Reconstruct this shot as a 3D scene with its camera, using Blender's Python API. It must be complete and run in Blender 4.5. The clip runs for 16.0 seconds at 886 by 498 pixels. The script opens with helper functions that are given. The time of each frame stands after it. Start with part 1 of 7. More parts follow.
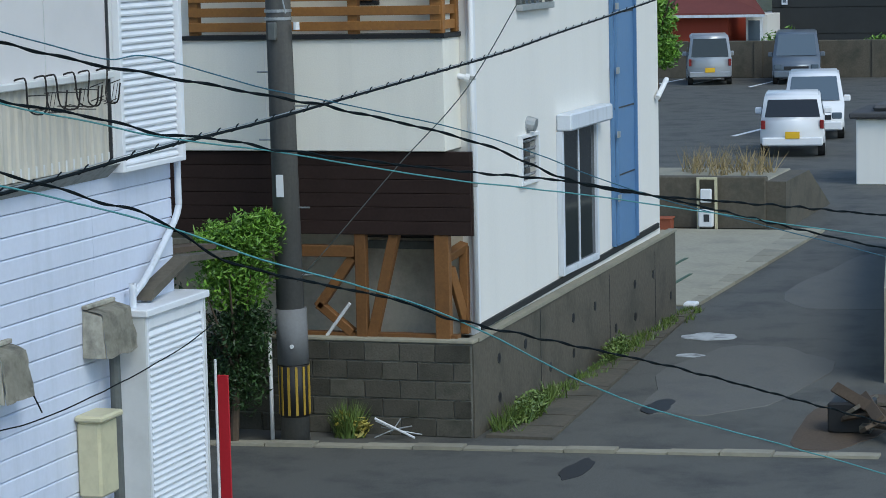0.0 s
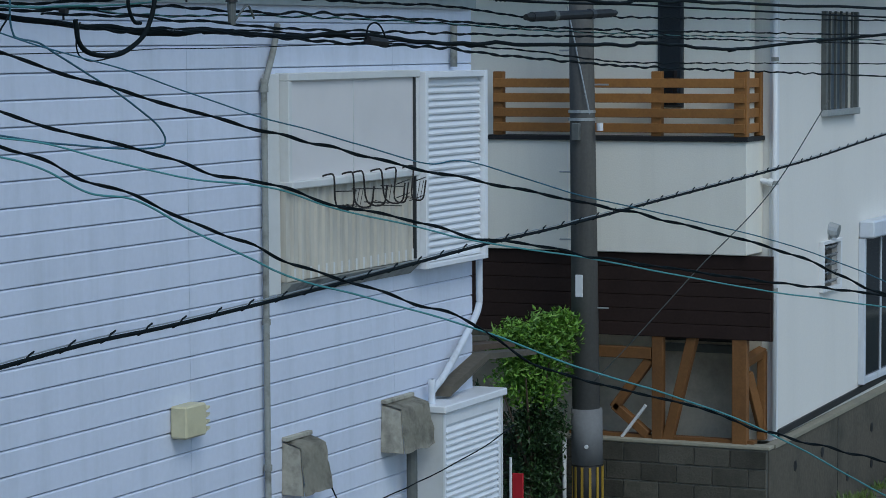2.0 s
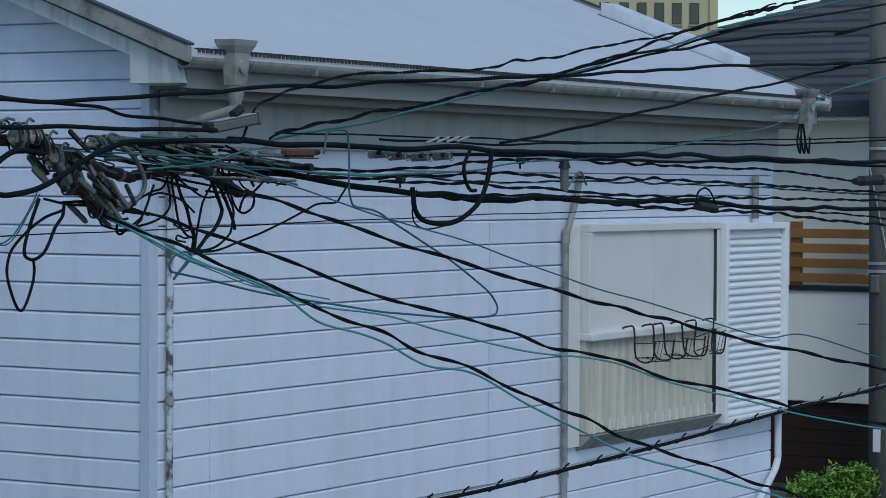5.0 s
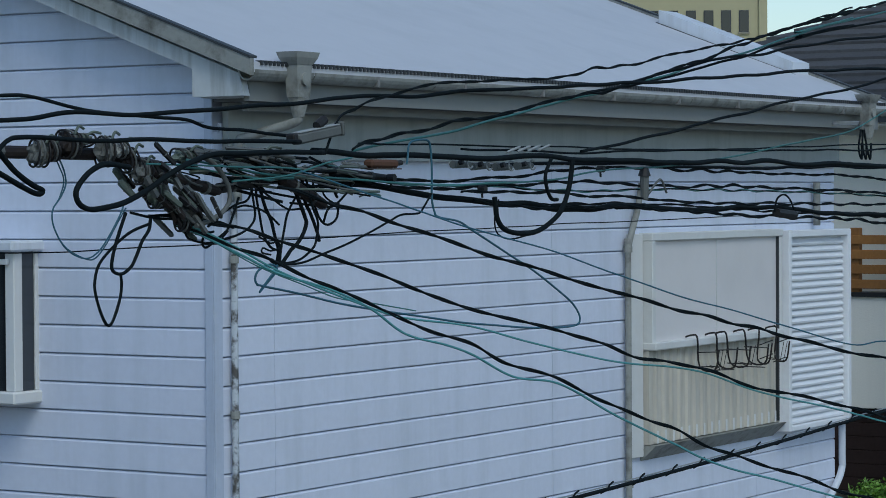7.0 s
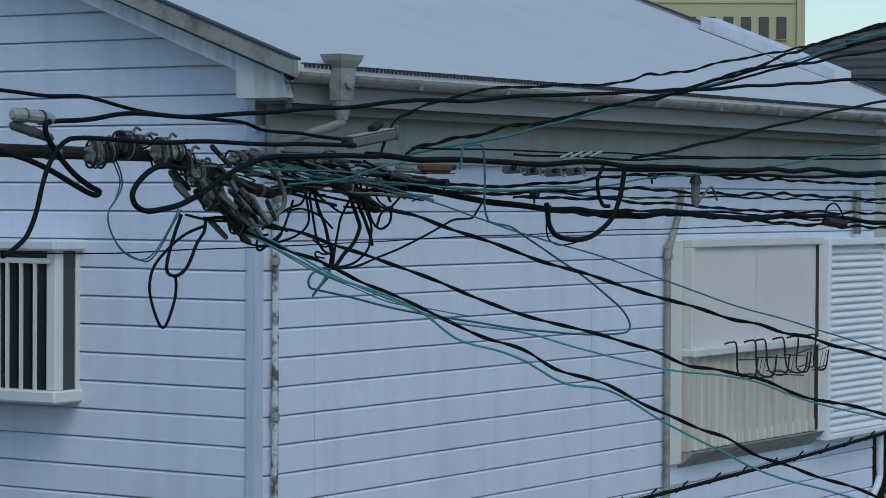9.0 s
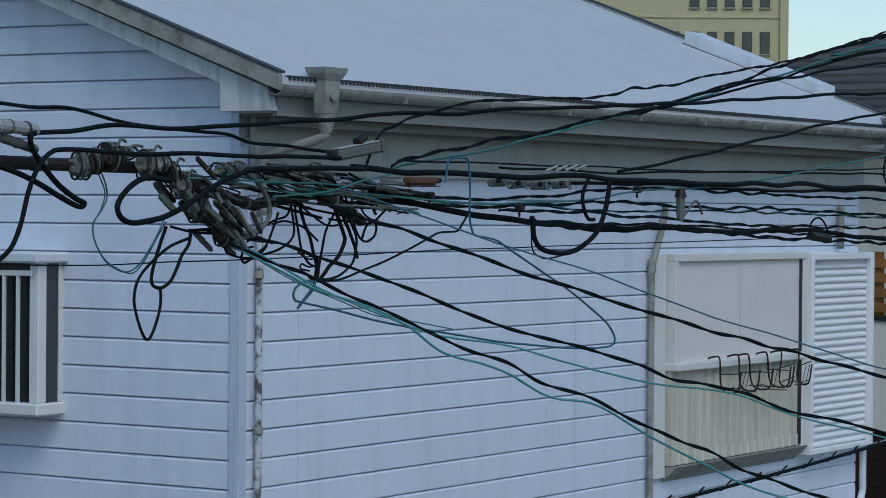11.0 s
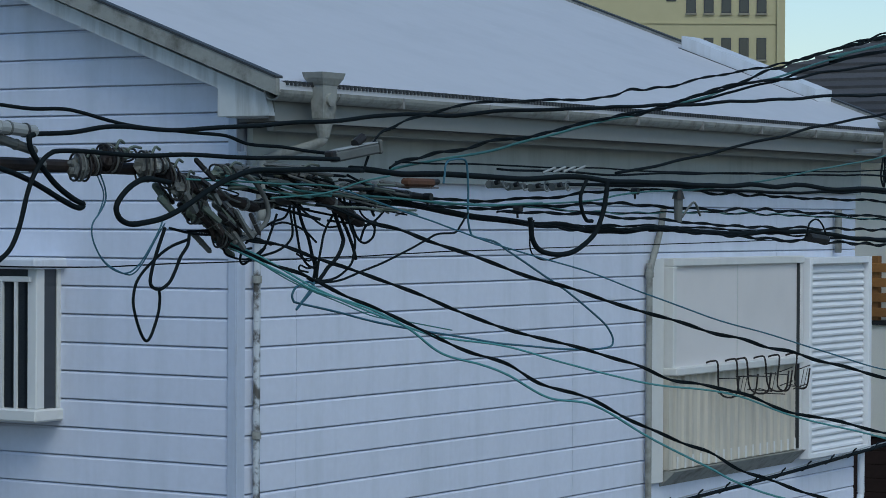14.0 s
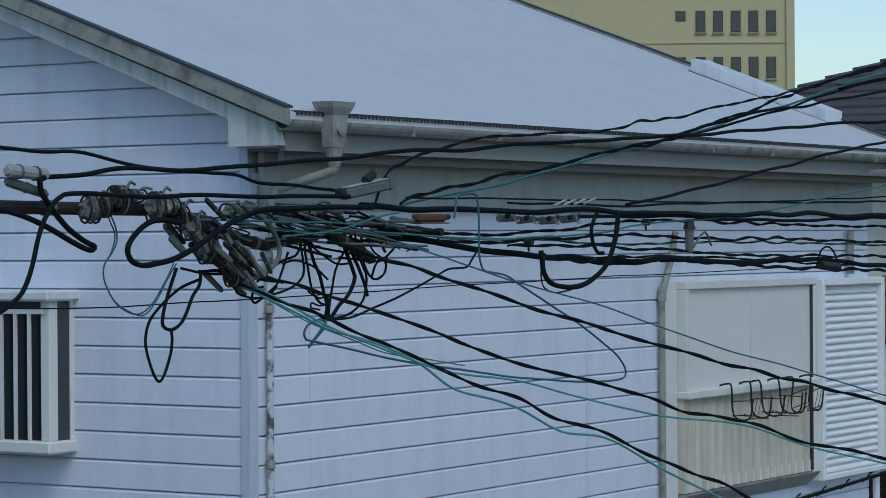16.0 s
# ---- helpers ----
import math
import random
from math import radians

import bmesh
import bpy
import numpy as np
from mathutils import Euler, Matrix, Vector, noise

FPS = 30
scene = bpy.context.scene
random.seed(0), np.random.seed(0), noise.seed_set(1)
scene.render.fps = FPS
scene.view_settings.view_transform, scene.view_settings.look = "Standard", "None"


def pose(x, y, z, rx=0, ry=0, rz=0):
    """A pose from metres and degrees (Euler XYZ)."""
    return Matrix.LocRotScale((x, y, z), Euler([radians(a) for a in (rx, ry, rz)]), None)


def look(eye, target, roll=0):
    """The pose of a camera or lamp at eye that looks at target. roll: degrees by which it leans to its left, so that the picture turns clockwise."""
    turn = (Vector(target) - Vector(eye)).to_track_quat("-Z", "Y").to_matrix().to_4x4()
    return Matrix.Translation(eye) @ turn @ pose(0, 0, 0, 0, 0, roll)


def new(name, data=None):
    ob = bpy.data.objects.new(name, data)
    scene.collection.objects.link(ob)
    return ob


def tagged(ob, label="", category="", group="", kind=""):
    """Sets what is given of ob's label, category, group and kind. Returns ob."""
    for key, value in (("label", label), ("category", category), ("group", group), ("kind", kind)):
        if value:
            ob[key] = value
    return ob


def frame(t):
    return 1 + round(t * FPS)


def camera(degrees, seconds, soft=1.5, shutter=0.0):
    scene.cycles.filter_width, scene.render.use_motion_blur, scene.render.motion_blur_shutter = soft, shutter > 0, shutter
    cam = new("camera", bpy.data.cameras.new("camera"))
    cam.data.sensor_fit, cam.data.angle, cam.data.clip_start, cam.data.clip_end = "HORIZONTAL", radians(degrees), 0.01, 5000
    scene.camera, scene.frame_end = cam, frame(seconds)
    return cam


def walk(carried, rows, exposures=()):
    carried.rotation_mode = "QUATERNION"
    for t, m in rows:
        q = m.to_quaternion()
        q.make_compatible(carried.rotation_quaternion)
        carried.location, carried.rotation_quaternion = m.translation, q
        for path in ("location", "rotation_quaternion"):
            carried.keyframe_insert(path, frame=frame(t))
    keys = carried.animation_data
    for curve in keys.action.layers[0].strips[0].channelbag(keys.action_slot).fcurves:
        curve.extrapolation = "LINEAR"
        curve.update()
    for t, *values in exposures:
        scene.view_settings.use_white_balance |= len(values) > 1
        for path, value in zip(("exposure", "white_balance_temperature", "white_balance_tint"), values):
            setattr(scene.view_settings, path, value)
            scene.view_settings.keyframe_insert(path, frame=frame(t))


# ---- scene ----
SOFT = 0.75
EXPOSURES = ((0.0, 0.40, 6250, 0), (0.5, 0.34, 6230, 0), (1.0, 0.26, 6200, 0), (1.5, -0.03, 6000, 0), (2.0, -0.17, 5920, 0), (5.0, -0.13, 5960, 0), (8.0, -0.2, 6050, 0), (16.0, -0.21, 6050, 0))
cam = camera(19.30, 16.0, soft=SOFT)
PATH = [
    (0, (-10.93, -8.552, 5.162), (-9.044, -7.928, 4.926), -1.3),
    (0.5, (-10.922, -8.546, 5.162), (-9.047, -7.878, 4.962), -1.0),
    (0.6, (-10.899, -8.521, 5.159), (-9.024, -7.853, 4.968), -1.0),
    (1, (-10.928, -8.524, 5.165), (-9.068, -7.817, 4.968), -1.0),
    (1.5, (-10.944, -8.531, 5.172), (-9.107, -7.761, 4.991), -0.6),
    (2, (-10.974, -8.517, 5.189), (-9.164, -7.682, 5.031), -0.3),
    (2.5, (-10.989, -8.489, 5.197), (-9.204, -7.598, 5.05), -0.2),
    (3, (-10.97, -8.453, 5.219), (-9.195, -7.539, 5.09), -0.5),
    (3.5, (-10.927, -8.404, 5.226), (-9.169, -7.455, 5.128), -0.2),
    (4, (-10.904, -8.366, 5.251), (-9.166, -7.378, 5.185), 0.5),
    (4.5, (-10.906, -8.348, 5.248), (-9.183, -7.334, 5.193), 0.3),
    (5, (-10.916, -8.341, 5.256), (-9.202, -7.313, 5.206), 0.3),
    (5.2, (-10.918, -8.335, 5.258), (-9.209, -7.297, 5.221), 0.5),
    (7.3, (-10.905, -8.239, 5.253), (-9.211, -7.176, 5.21), -0.4),
    (7.5, (-10.898, -8.234, 5.255), (-9.199, -7.18, 5.21), 0.1),
    (8, (-10.89, -8.226, 5.252), (-9.181, -7.188, 5.206), -0.1),
    (8.5, (-10.898, -8.214, 5.258), (-9.206, -7.149, 5.209), -0.0),
    (9, (-10.921, -8.209, 5.257), (-9.241, -7.126, 5.218), 0.3),
    (11.5, (-10.917, -8.201, 5.255), (-9.229, -7.13, 5.228), 0.5),
    (12, (-10.918, -8.205, 5.262), (-9.232, -7.128, 5.235), 0.4),
    (12.5, (-10.92, -8.2, 5.233), (-9.232, -7.126, 5.212), 0.3),
    (13, (-10.922, -8.203, 5.258), (-9.234, -7.131, 5.234), 0.5),
    (13.5, (-10.925, -8.204, 5.258), (-9.237, -7.132, 5.234), 0.6),
    (14, (-10.924, -8.203, 5.243), (-9.235, -7.132, 5.22), 0.3),
    (14.5, (-10.927, -8.206, 5.255), (-9.239, -7.133, 5.235), 0.2),
    (15, (-10.925, -8.207, 5.26), (-9.24, -7.129, 5.244), -0.0),
    (15.5, (-10.923, -8.212, 5.282), (-9.235, -7.139, 5.258), 0.0),
    (16, (-10.926, -8.207, 5.271), (-9.242, -7.128, 5.265), -0.4),
]
walk(cam, [(t, look(e, g, r)) for t, e, g, r in PATH], exposures=EXPOSURES)
# ---- light ----
world = bpy.data.worlds.new("sky")
scene.world = world
world.use_nodes = True
wn = world.node_tree.nodes
sky = wn.new("ShaderNodeTexSky")
sky.sky_type = "NISHITA"
sky.sun_disc = False
SUN_EL, SUN_AZ = 48.0, -128.0
sky.sun_elevation = radians(SUN_EL)
sky.sun_rotation = radians(90 - SUN_AZ)
sky.air_density, sky.dust_density, sky.ozone_density = 1.0, 0.8, 2.0
wn["Background"].inputs["Strength"].default_value = 0.15
milky = wn.new("ShaderNodeMix")
milky.data_type, milky.blend_type = "RGBA", "MULTIPLY"
milky.inputs["Factor"].default_value = 1.0
milky.inputs["B"].default_value = (0.985, 0.96, 0.965, 1)
world.node_tree.links.new(sky.outputs[0], milky.inputs["A"])
world.node_tree.links.new(milky.outputs["Result"], wn["Background"].inputs[0])
sun = new("sun", bpy.data.lights.new("sun", "SUN"))
sun.data.energy, sun.data.angle, sun.data.color = 1.15, radians(28), (1.0, 0.96, 0.9)
sun.matrix_world = look((0, 0, 0), (-math.cos(radians(SUN_AZ)), -math.sin(radians(SUN_AZ)), -math.tan(radians(SUN_EL))))


# ---- materials ----
def mat(name, colour, rough=0.6, metal=0.0, grain=40.0, amount=0.12, stain=0.0, stain_scale=1.2, stain_colour=(0.1, 0.1, 0.08), bump=0.15, streak=False, rand=0.0, spec=0.4, bump_scale=None):
    """Paint, stone or metal with fine grain, broad stains (streaked downwards if asked) and a variation from piece to piece."""
    m = bpy.data.materials.new(name)
    m.use_nodes = True
    n, l = m.node_tree.nodes, m.node_tree.links
    b = n["Principled BSDF"]
    b.inputs["Roughness"].default_value, b.inputs["Metallic"].default_value = rough, metal
    b.inputs["Specular IOR Level"].default_value = spec
    tc = n.new("ShaderNodeTexCoord")
    mp = n.new("ShaderNodeMapping")
    geo = n.new("ShaderNodeNewGeometry")
    l.new(geo.outputs["Position"], mp.inputs[0])
    fine = n.new("ShaderNodeTexNoise")
    fine.inputs["Scale"].default_value, fine.inputs["Detail"].default_value = grain, 5
    l.new(mp.outputs[0], fine.inputs["Vector"])
    broad = n.new("ShaderNodeTexNoise")
    broad.inputs["Scale"].default_value, broad.inputs["Detail"].default_value, broad.inputs["Roughness"].default_value = stain_scale, 6, 0.62
    mp2 = n.new("ShaderNodeMapping")
    mp2.inputs["Scale"].default_value = (3.5, 3.5, 0.35) if streak else (1, 1, 1)
    l.new(geo.outputs["Position"], mp2.inputs[0])
    l.new(mp2.outputs[0], broad.inputs["Vector"])
    base = n.new("ShaderNodeMix")
    base.data_type = "RGBA"
    base.inputs["A"].default_value = (*[c * (1 - amount) for c in colour], 1)
    base.inputs["B"].default_value = (*[min(1, c * (1 + amount)) for c in colour], 1)
    l.new(fine.outputs[0], base.inputs["Factor"])
    ramp = n.new("ShaderNodeMapRange")
    ramp.inputs["From Min"].default_value, ramp.inputs["From Max"].default_value = 0.48, 0.75
    ramp.inputs["To Max"].default_value = stain
    l.new(broad.outputs[0], ramp.inputs["Value"])
    mix = n.new("ShaderNodeMix")
    mix.data_type = "RGBA"
    l.new(ramp.outputs[0], mix.inputs["Factor"])
    l.new(base.outputs["Result"], mix.inputs["A"])
    mix.inputs["B"].default_value = (*stain_colour, 1)
    out = mix.outputs["Result"]
    if rand:
        info = n.new("ShaderNodeObjectInfo")
        mr = n.new("ShaderNodeMapRange")
        mr.inputs["To Min"].default_value, mr.inputs["To Max"].default_value = 1 - rand, 1 + rand
        l.new(info.outputs["Random"], mr.inputs["Value"])
        hsv = n.new("ShaderNodeHueSaturation")
        l.new(mr.outputs[0], hsv.inputs["Value"])
        l.new(out, hsv.inputs["Color"])
        out = hsv.outputs[0]
    l.new(out, b.inputs["Base Color"])
    if bump:
        bp = n.new("ShaderNodeBump")
        bp.inputs["Strength"].default_value, bp.inputs["Distance"].default_value = bump, 0.01
        src = fine
        if bump_scale:
            src = n.new("ShaderNodeTexNoise")
            src.inputs["Scale"].default_value, src.inputs["Detail"].default_value = bump_scale, 4
            l.new(mp.outputs[0], src.inputs["Vector"])
        l.new(src.outputs[0], bp.inputs["Height"])
        l.new(bp.outputs[0], b.inputs["Normal"])
    return m


def leaf_mat(name, c1, c2):
    m = bpy.data.materials.new(name)
    m.use_nodes = True
    n, l = m.node_tree.nodes, m.node_tree.links
    b = n["Principled BSDF"]
    b.inputs["Roughness"].default_value = 0.5
    geo = n.new("ShaderNodeNewGeometry")
    mx = n.new("ShaderNodeMix")
    mx.data_type = "RGBA"
    mx.inputs["A"].default_value, mx.inputs["B"].default_value = (*c1, 1), (*c2, 1)
    l.new(geo.outputs["Random Per Island"], mx.inputs["Factor"])
    l.new(mx.outputs["Result"], b.inputs["Base Color"])
    b.inputs["Subsurface Weight"].default_value = 0.0
    return m


def glass_mat(name, tint, rough=0.08):
    m = bpy.data.materials.new(name)
    m.use_nodes = True
    b = m.node_tree.nodes["Principled BSDF"]
    b.inputs["Base Color"].default_value = (*tint, 1)
    b.inputs["Roughness"].default_value = rough
    b.inputs["Specular IOR Level"].default_value = 0.6
    return m


M = dict(
    siding=mat("painted_siding", (0.655, 0.70, 0.82), 0.45, grain=22, amount=0.06, stain=0.5, stain_scale=1.3, stain_colour=(0.48, 0.53, 0.60), bump=0.08, streak=True, rand=0.025),
    groove=mat("siding_backing", (0.38, 0.42, 0.51), 0.8),
    trim=mat("white_trim", (0.62, 0.66, 0.72), 0.5, grain=30, amount=0.05, stain=0.5, stain_scale=2.0, stain_colour=(0.34, 0.35, 0.34), streak=True),
    corner=mat("blue_white_corner_paint", (0.50, 0.56, 0.68), 0.5, grain=30, amount=0.06, stain=0.5, stain_scale=2.5, stain_colour=(0.36, 0.39, 0.45), streak=True),
    barge=mat("grey_barge_paint", (0.56, 0.59, 0.60), 0.6, grain=20, amount=0.08, stain=0.8, stain_scale=3.5, stain_colour=(0.26, 0.27, 0.25), streak=True),
    # darker copy of the orange wood, with the porch shade in its colour
    wood2=mat("shaded_porch_wood", (0.19, 0.087, 0.027), 0.65, grain=35, amount=0.25, stain=0.5, stain_scale=4.0, stain_colour=(0.09, 0.04, 0.015), rand=0.15),
    # eave and soffit greys are darkened to hold the shade under the overhang
    eave=mat("shaded_eave_paint", (0.25, 0.26, 0.25), 0.6, grain=20, amount=0.05, stain=0.5, stain_scale=1.5, stain_colour=(0.28, 0.29, 0.30)),
    # grey-green stands for the wall top in the eave's shadow
    frieze=mat("eave_shade_frieze", (0.40, 0.43, 0.42), 0.6, grain=20, amount=0.06, stain=0.6, stain_scale=2.2, stain_colour=(0.25, 0.27, 0.26), streak=True),
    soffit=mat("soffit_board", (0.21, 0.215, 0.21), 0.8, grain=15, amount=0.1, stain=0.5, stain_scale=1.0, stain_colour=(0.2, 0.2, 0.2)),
    gutter=mat("gutter_plastic", (0.29, 0.30, 0.28), 0.6, grain=30, amount=0.15, stain=1.0, stain_scale=7.0, stain_colour=(0.09, 0.085, 0.07)),
    roofw=mat("pale_metal_roof", (0.55, 0.565, 0.60), 0.5, grain=6, amount=0.05, stain=0.45, stain_scale=1.6, stain_colour=(0.44, 0.46, 0.49), bump=0.05),
    sash=mat("cream_sash", (0.66, 0.67, 0.66), 0.45, grain=20, amount=0.03, stain=0.3, stain_scale=3.0, stain_colour=(0.40, 0.40, 0.37)),
    blind=mat("frosted_pane", (0.70, 0.68, 0.68), 0.3, grain=8, amount=0.03, stain=0.25, stain_scale=2.0, stain_colour=(0.42, 0.42, 0.42), bump=0.02),
    panel=mat("weathered_rib_panel", (0.56, 0.53, 0.46), 0.6, grain=12, amount=0.06, stain=0.6, stain_scale=2.5, stain_colour=(0.24, 0.23, 0.20), streak=True),
    louvre=mat("white_louvre", (0.78, 0.80, 0.83), 0.4, grain=20, amount=0.03, stain=0.25, stain_scale=3.0, stain_colour=(0.5, 0.5, 0.5)),
    darkmetal=mat("dark_metal", (0.05, 0.055, 0.06), 0.5, metal=0.3),
    wire=mat("wire_basket", (0.025, 0.022, 0.02), 0.6, metal=0.2),
    stucco=mat("cream_stucco", (0.77, 0.75, 0.705), 0.85, grain=60, amount=0.05, stain=0.14, stain_scale=0.6, stain_colour=(0.55, 0.54, 0.5), bump=0.2, streak=True),
    stucco2=mat("beige_stucco", (0.83, 0.80, 0.71), 0.85, grain=60, amount=0.05, stain=0.14, stain_scale=0.7, stain_colour=(0.42, 0.40, 0.35), bump=0.2, streak=True),
    flaked=mat("flaking_pipe_paint", (0.40, 0.44, 0.48), 0.6, grain=30, amount=0.1, stain=2.2, stain_scale=11.0, stain_colour=(0.06, 0.06, 0.055), bump=0.3),
    # grey-brown in place of the house render, to put porch shade into the colour
    porchwall=mat("shaded_porch_render", (0.55, 0.49, 0.40), 0.9, grain=30, amount=0.12, stain=0.6, stain_scale=1.5, stain_colour=(0.13, 0.115, 0.09)),
    wood=mat("orange_wood", (0.30, 0.135, 0.035), 0.6, grain=35, amount=0.25, stain=0.4, stain_scale=4.0, stain_colour=(0.14, 0.06, 0.02), rand=0.12),
    brown=mat("dark_brown_board", (0.032, 0.020, 0.017), 0.7, spec=0.15, grain=30, amount=0.25, stain=0.4, stain_scale=2.0, stain_colour=(0.014, 0.009, 0.008), rand=0.15),
    blue=mat("blue_panel", (0.11, 0.22, 0.40), 0.5, grain=15, amount=0.06, stain=0.3, stain_scale=1.5, stain_colour=(0.07, 0.15, 0.30)),
    block=mat("concrete_block", (0.082, 0.076, 0.06), 0.9, grain=45, amount=0.35, stain=1.0, stain_scale=3.5, stain_colour=(0.032, 0.034, 0.024), bump=0.6, rand=0.3),
    mortar=mat("mortar", (0.20, 0.195, 0.17), 0.95, grain=40, amount=0.2, stain=0.7, stain_scale=3.0, stain_colour=(0.07, 0.07, 0.06)),
    wallc=mat("old_concrete_wall", (0.105, 0.092, 0.07), 0.9, grain=18, amount=0.3, stain=1.0, stain_scale=1.7, stain_colour=(0.055, 0.055, 0.042), bump=0.5),
    conc=mat("pale_concrete", (0.30, 0.28, 0.215), 0.9, grain=14, amount=0.2, stain=0.7, stain_scale=1.0, stain_colour=(0.18, 0.175, 0.15), bump=0.3, rand=0.12),
    asphalt=mat("asphalt", (0.098, 0.096, 0.085), 0.8, grain=55, amount=0.4, stain=1.0, stain_scale=1.1, stain_colour=(0.035, 0.036, 0.035), bump=0.45),
    patch=mat("asphalt_patch", (0.122, 0.12, 0.108), 0.8, grain=55, amount=0.35, stain=0.9, stain_scale=1.3, stain_colour=(0.09, 0.09, 0.09), bump=0.35),
    pole=mat("pole_concrete", (0.115, 0.112, 0.105), 0.85, grain=30, amount=0.2, stain=0.6, stain_scale=2.5, stain_colour=(0.06, 0.06, 0.06), streak=True),
    polepale=mat("pole_wrap", (0.17, 0.175, 0.18), 0.7, grain=30, amount=0.15, stain=0.6, stain_scale=4.0, stain_colour=(0.15, 0.15, 0.15)),
    wornmark=mat("worn_road_paint", (0.45, 0.47, 0.48), 0.7, grain=20, amount=0.2, stain=1.0, stain_scale=5.0, stain_colour=(0.10, 0.105, 0.105)),
    yellow=mat("yellow_paint", (0.36, 0.235, 0.03), 0.6, grain=20, amount=0.15),
    black=mat("black_paint", (0.016, 0.016, 0.017), 0.6),
    cable=mat("black_cable", (0.005, 0.009, 0.011), 0.7, grain=60, amount=0.2, bump=0.05, spec=0.12),
    cablegreen=mat("green_cable", (0.05, 0.17, 0.165), 0.45, grain=60, amount=0.2, bump=0.05),
    tealwire=mat("teal_drop_wire", (0.085, 0.27, 0.28), 0.45, grain=60, amount=0.2, bump=0.05),
    cableblue=mat("blue_drop_wire", (0.035, 0.12, 0.17), 0.45, grain=60, amount=0.2, bump=0.05),
    greyplastic=mat("grey_fitting", (0.12, 0.13, 0.125), 0.6, grain=40, amount=0.2, stain=0.6, stain_scale=20, stain_colour=(0.08, 0.08, 0.08)),
    paletie=mat("pale_lashing", (0.30, 0.32, 0.32), 0.6, grain=40, amount=0.2),
    steel=mat("galvanised_steel", (0.42, 0.44, 0.45), 0.45, metal=0.6, grain=30, amount=0.2),
    closure=mat("brown_closure_rubber", (0.022, 0.018, 0.017), 0.6, grain=40, amount=0.3, stain=0.6, stain_scale=14, stain_colour=(0.05, 0.04, 0.035), spec=0.25),
    mossgrey=mat("mossy_grey_plastic", (0.11, 0.14, 0.12), 0.7, grain=40, amount=0.25, stain=0.6, stain_scale=20, stain_colour=(0.03, 0.045, 0.035)),
    rustorange=mat("orange_rust", (0.095, 0.045, 0.026), 0.8, grain=50, amount=0.4, stain=0.6, stain_scale=22, stain_colour=(0.05, 0.03, 0.02)),
    rust=mat("rusty_fitting", (0.055, 0.042, 0.038), 0.8, grain=50, amount=0.4),
    cream=mat("cream_plastic", (0.58, 0.54, 0.36), 0.5, grain=15, amount=0.06, stain=0.4, stain_scale=6, stain_colour=(0.32, 0.29, 0.18)),
    cloth=mat("dirty_hood", (0.42, 0.40, 0.33), 0.9, grain=25, amount=0.2, stain=0.8, stain_scale=7, stain_colour=(0.14, 0.135, 0.115), bump=0.6, bump_scale=18),
    red=mat("red_plastic", (0.45, 0.015, 0.025), 0.5),
    white=mat("white_plastic", (0.75, 0.76, 0.77), 0.45, grain=20, amount=0.03),
    shingle=mat("dark_shingle", (0.075, 0.075, 0.078), 0.85, grain=30, amount=0.3, stain=0.5, stain_scale=2.0, stain_colour=(0.045, 0.045, 0.045), bump=0.3, rand=0.2),
    yellowb=mat("yellow_render", (0.47, 0.43, 0.26), 0.85, grain=1.5, amount=0.05, stain=0.3, stain_scale=0.15, stain_colour=(0.45, 0.41, 0.26), streak=True),
    redroof=mat("red_roof", (0.15, 0.040, 0.032), 0.6, grain=4, amount=0.15, stain=0.4, stain_scale=0.7, stain_colour=(0.09, 0.03, 0.025)),
    redwall=mat("red_wall", (0.30, 0.045, 0.02), 0.7, grain=4, amount=0.1),
    darkwall=mat("charcoal_wall", (0.024, 0.026, 0.026), 0.7, grain=4, amount=0.2, stain=0.5, stain_scale=0.4, stain_colour=(0.04, 0.04, 0.04)),
    hill=mat("wooded_hill", (0.05, 0.075, 0.06), 0.95, grain=0.2, amount=0.5, bump=0),
    bark=mat("bark", (0.09, 0.065, 0.045), 0.9, grain=30, amount=0.3),
    terracotta=mat("terracotta", (0.30, 0.09, 0.05), 0.8),
    tyre=mat("tyre_rubber", (0.02, 0.02, 0.02), 0.8),
    carwhite=mat("white_car_paint", (0.75, 0.76, 0.78), 0.25, grain=4, amount=0.02, bump=0),
    carsilver=mat("silver_car_paint", (0.36, 0.38, 0.41), 0.28, metal=0.3, grain=4, amount=0.02, bump=0),
    cargrey=mat("grey_car_paint", (0.16, 0.19, 0.23), 0.28, metal=0.3, grain=4, amount=0.02, bump=0),
    carblack=mat("car_trim", (0.02, 0.02, 0.022), 0.5),
    plate=mat("yellow_plate", (0.75, 0.45, 0.02), 0.5, bump=0),
    lamp=mat("red_lamp", (0.2, 0.02, 0.02), 0.25, bump=0),
    glass=glass_mat("dark_glass", (0.012, 0.016, 0.02)),
    glass2=glass_mat("grey_glass", (0.10, 0.13, 0.16)),
    glassb=glass_mat("dim_pane", (0.035, 0.042, 0.05), 0.2),
    water=glass_mat("puddle_water", (0.05, 0.055, 0.06), 0.03),
    leaf=leaf_mat("leaf_green", (0.06, 0.15, 0.015), (0.20, 0.38, 0.045)),
    # darkened green; on shrub and hedge the shade is in this colour
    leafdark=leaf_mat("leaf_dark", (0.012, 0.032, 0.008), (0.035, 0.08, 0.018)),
    drygrass=leaf_mat("dry_grass", (0.25, 0.19, 0.09), (0.36, 0.28, 0.14)),
    grass=leaf_mat("weed_green", (0.06, 0.11, 0.02), (0.16, 0.22, 0.05)),
    yleaf=leaf_mat("yellow_leaf", (0.35, 0.30, 0.05), (0.45, 0.40, 0.12)),
)


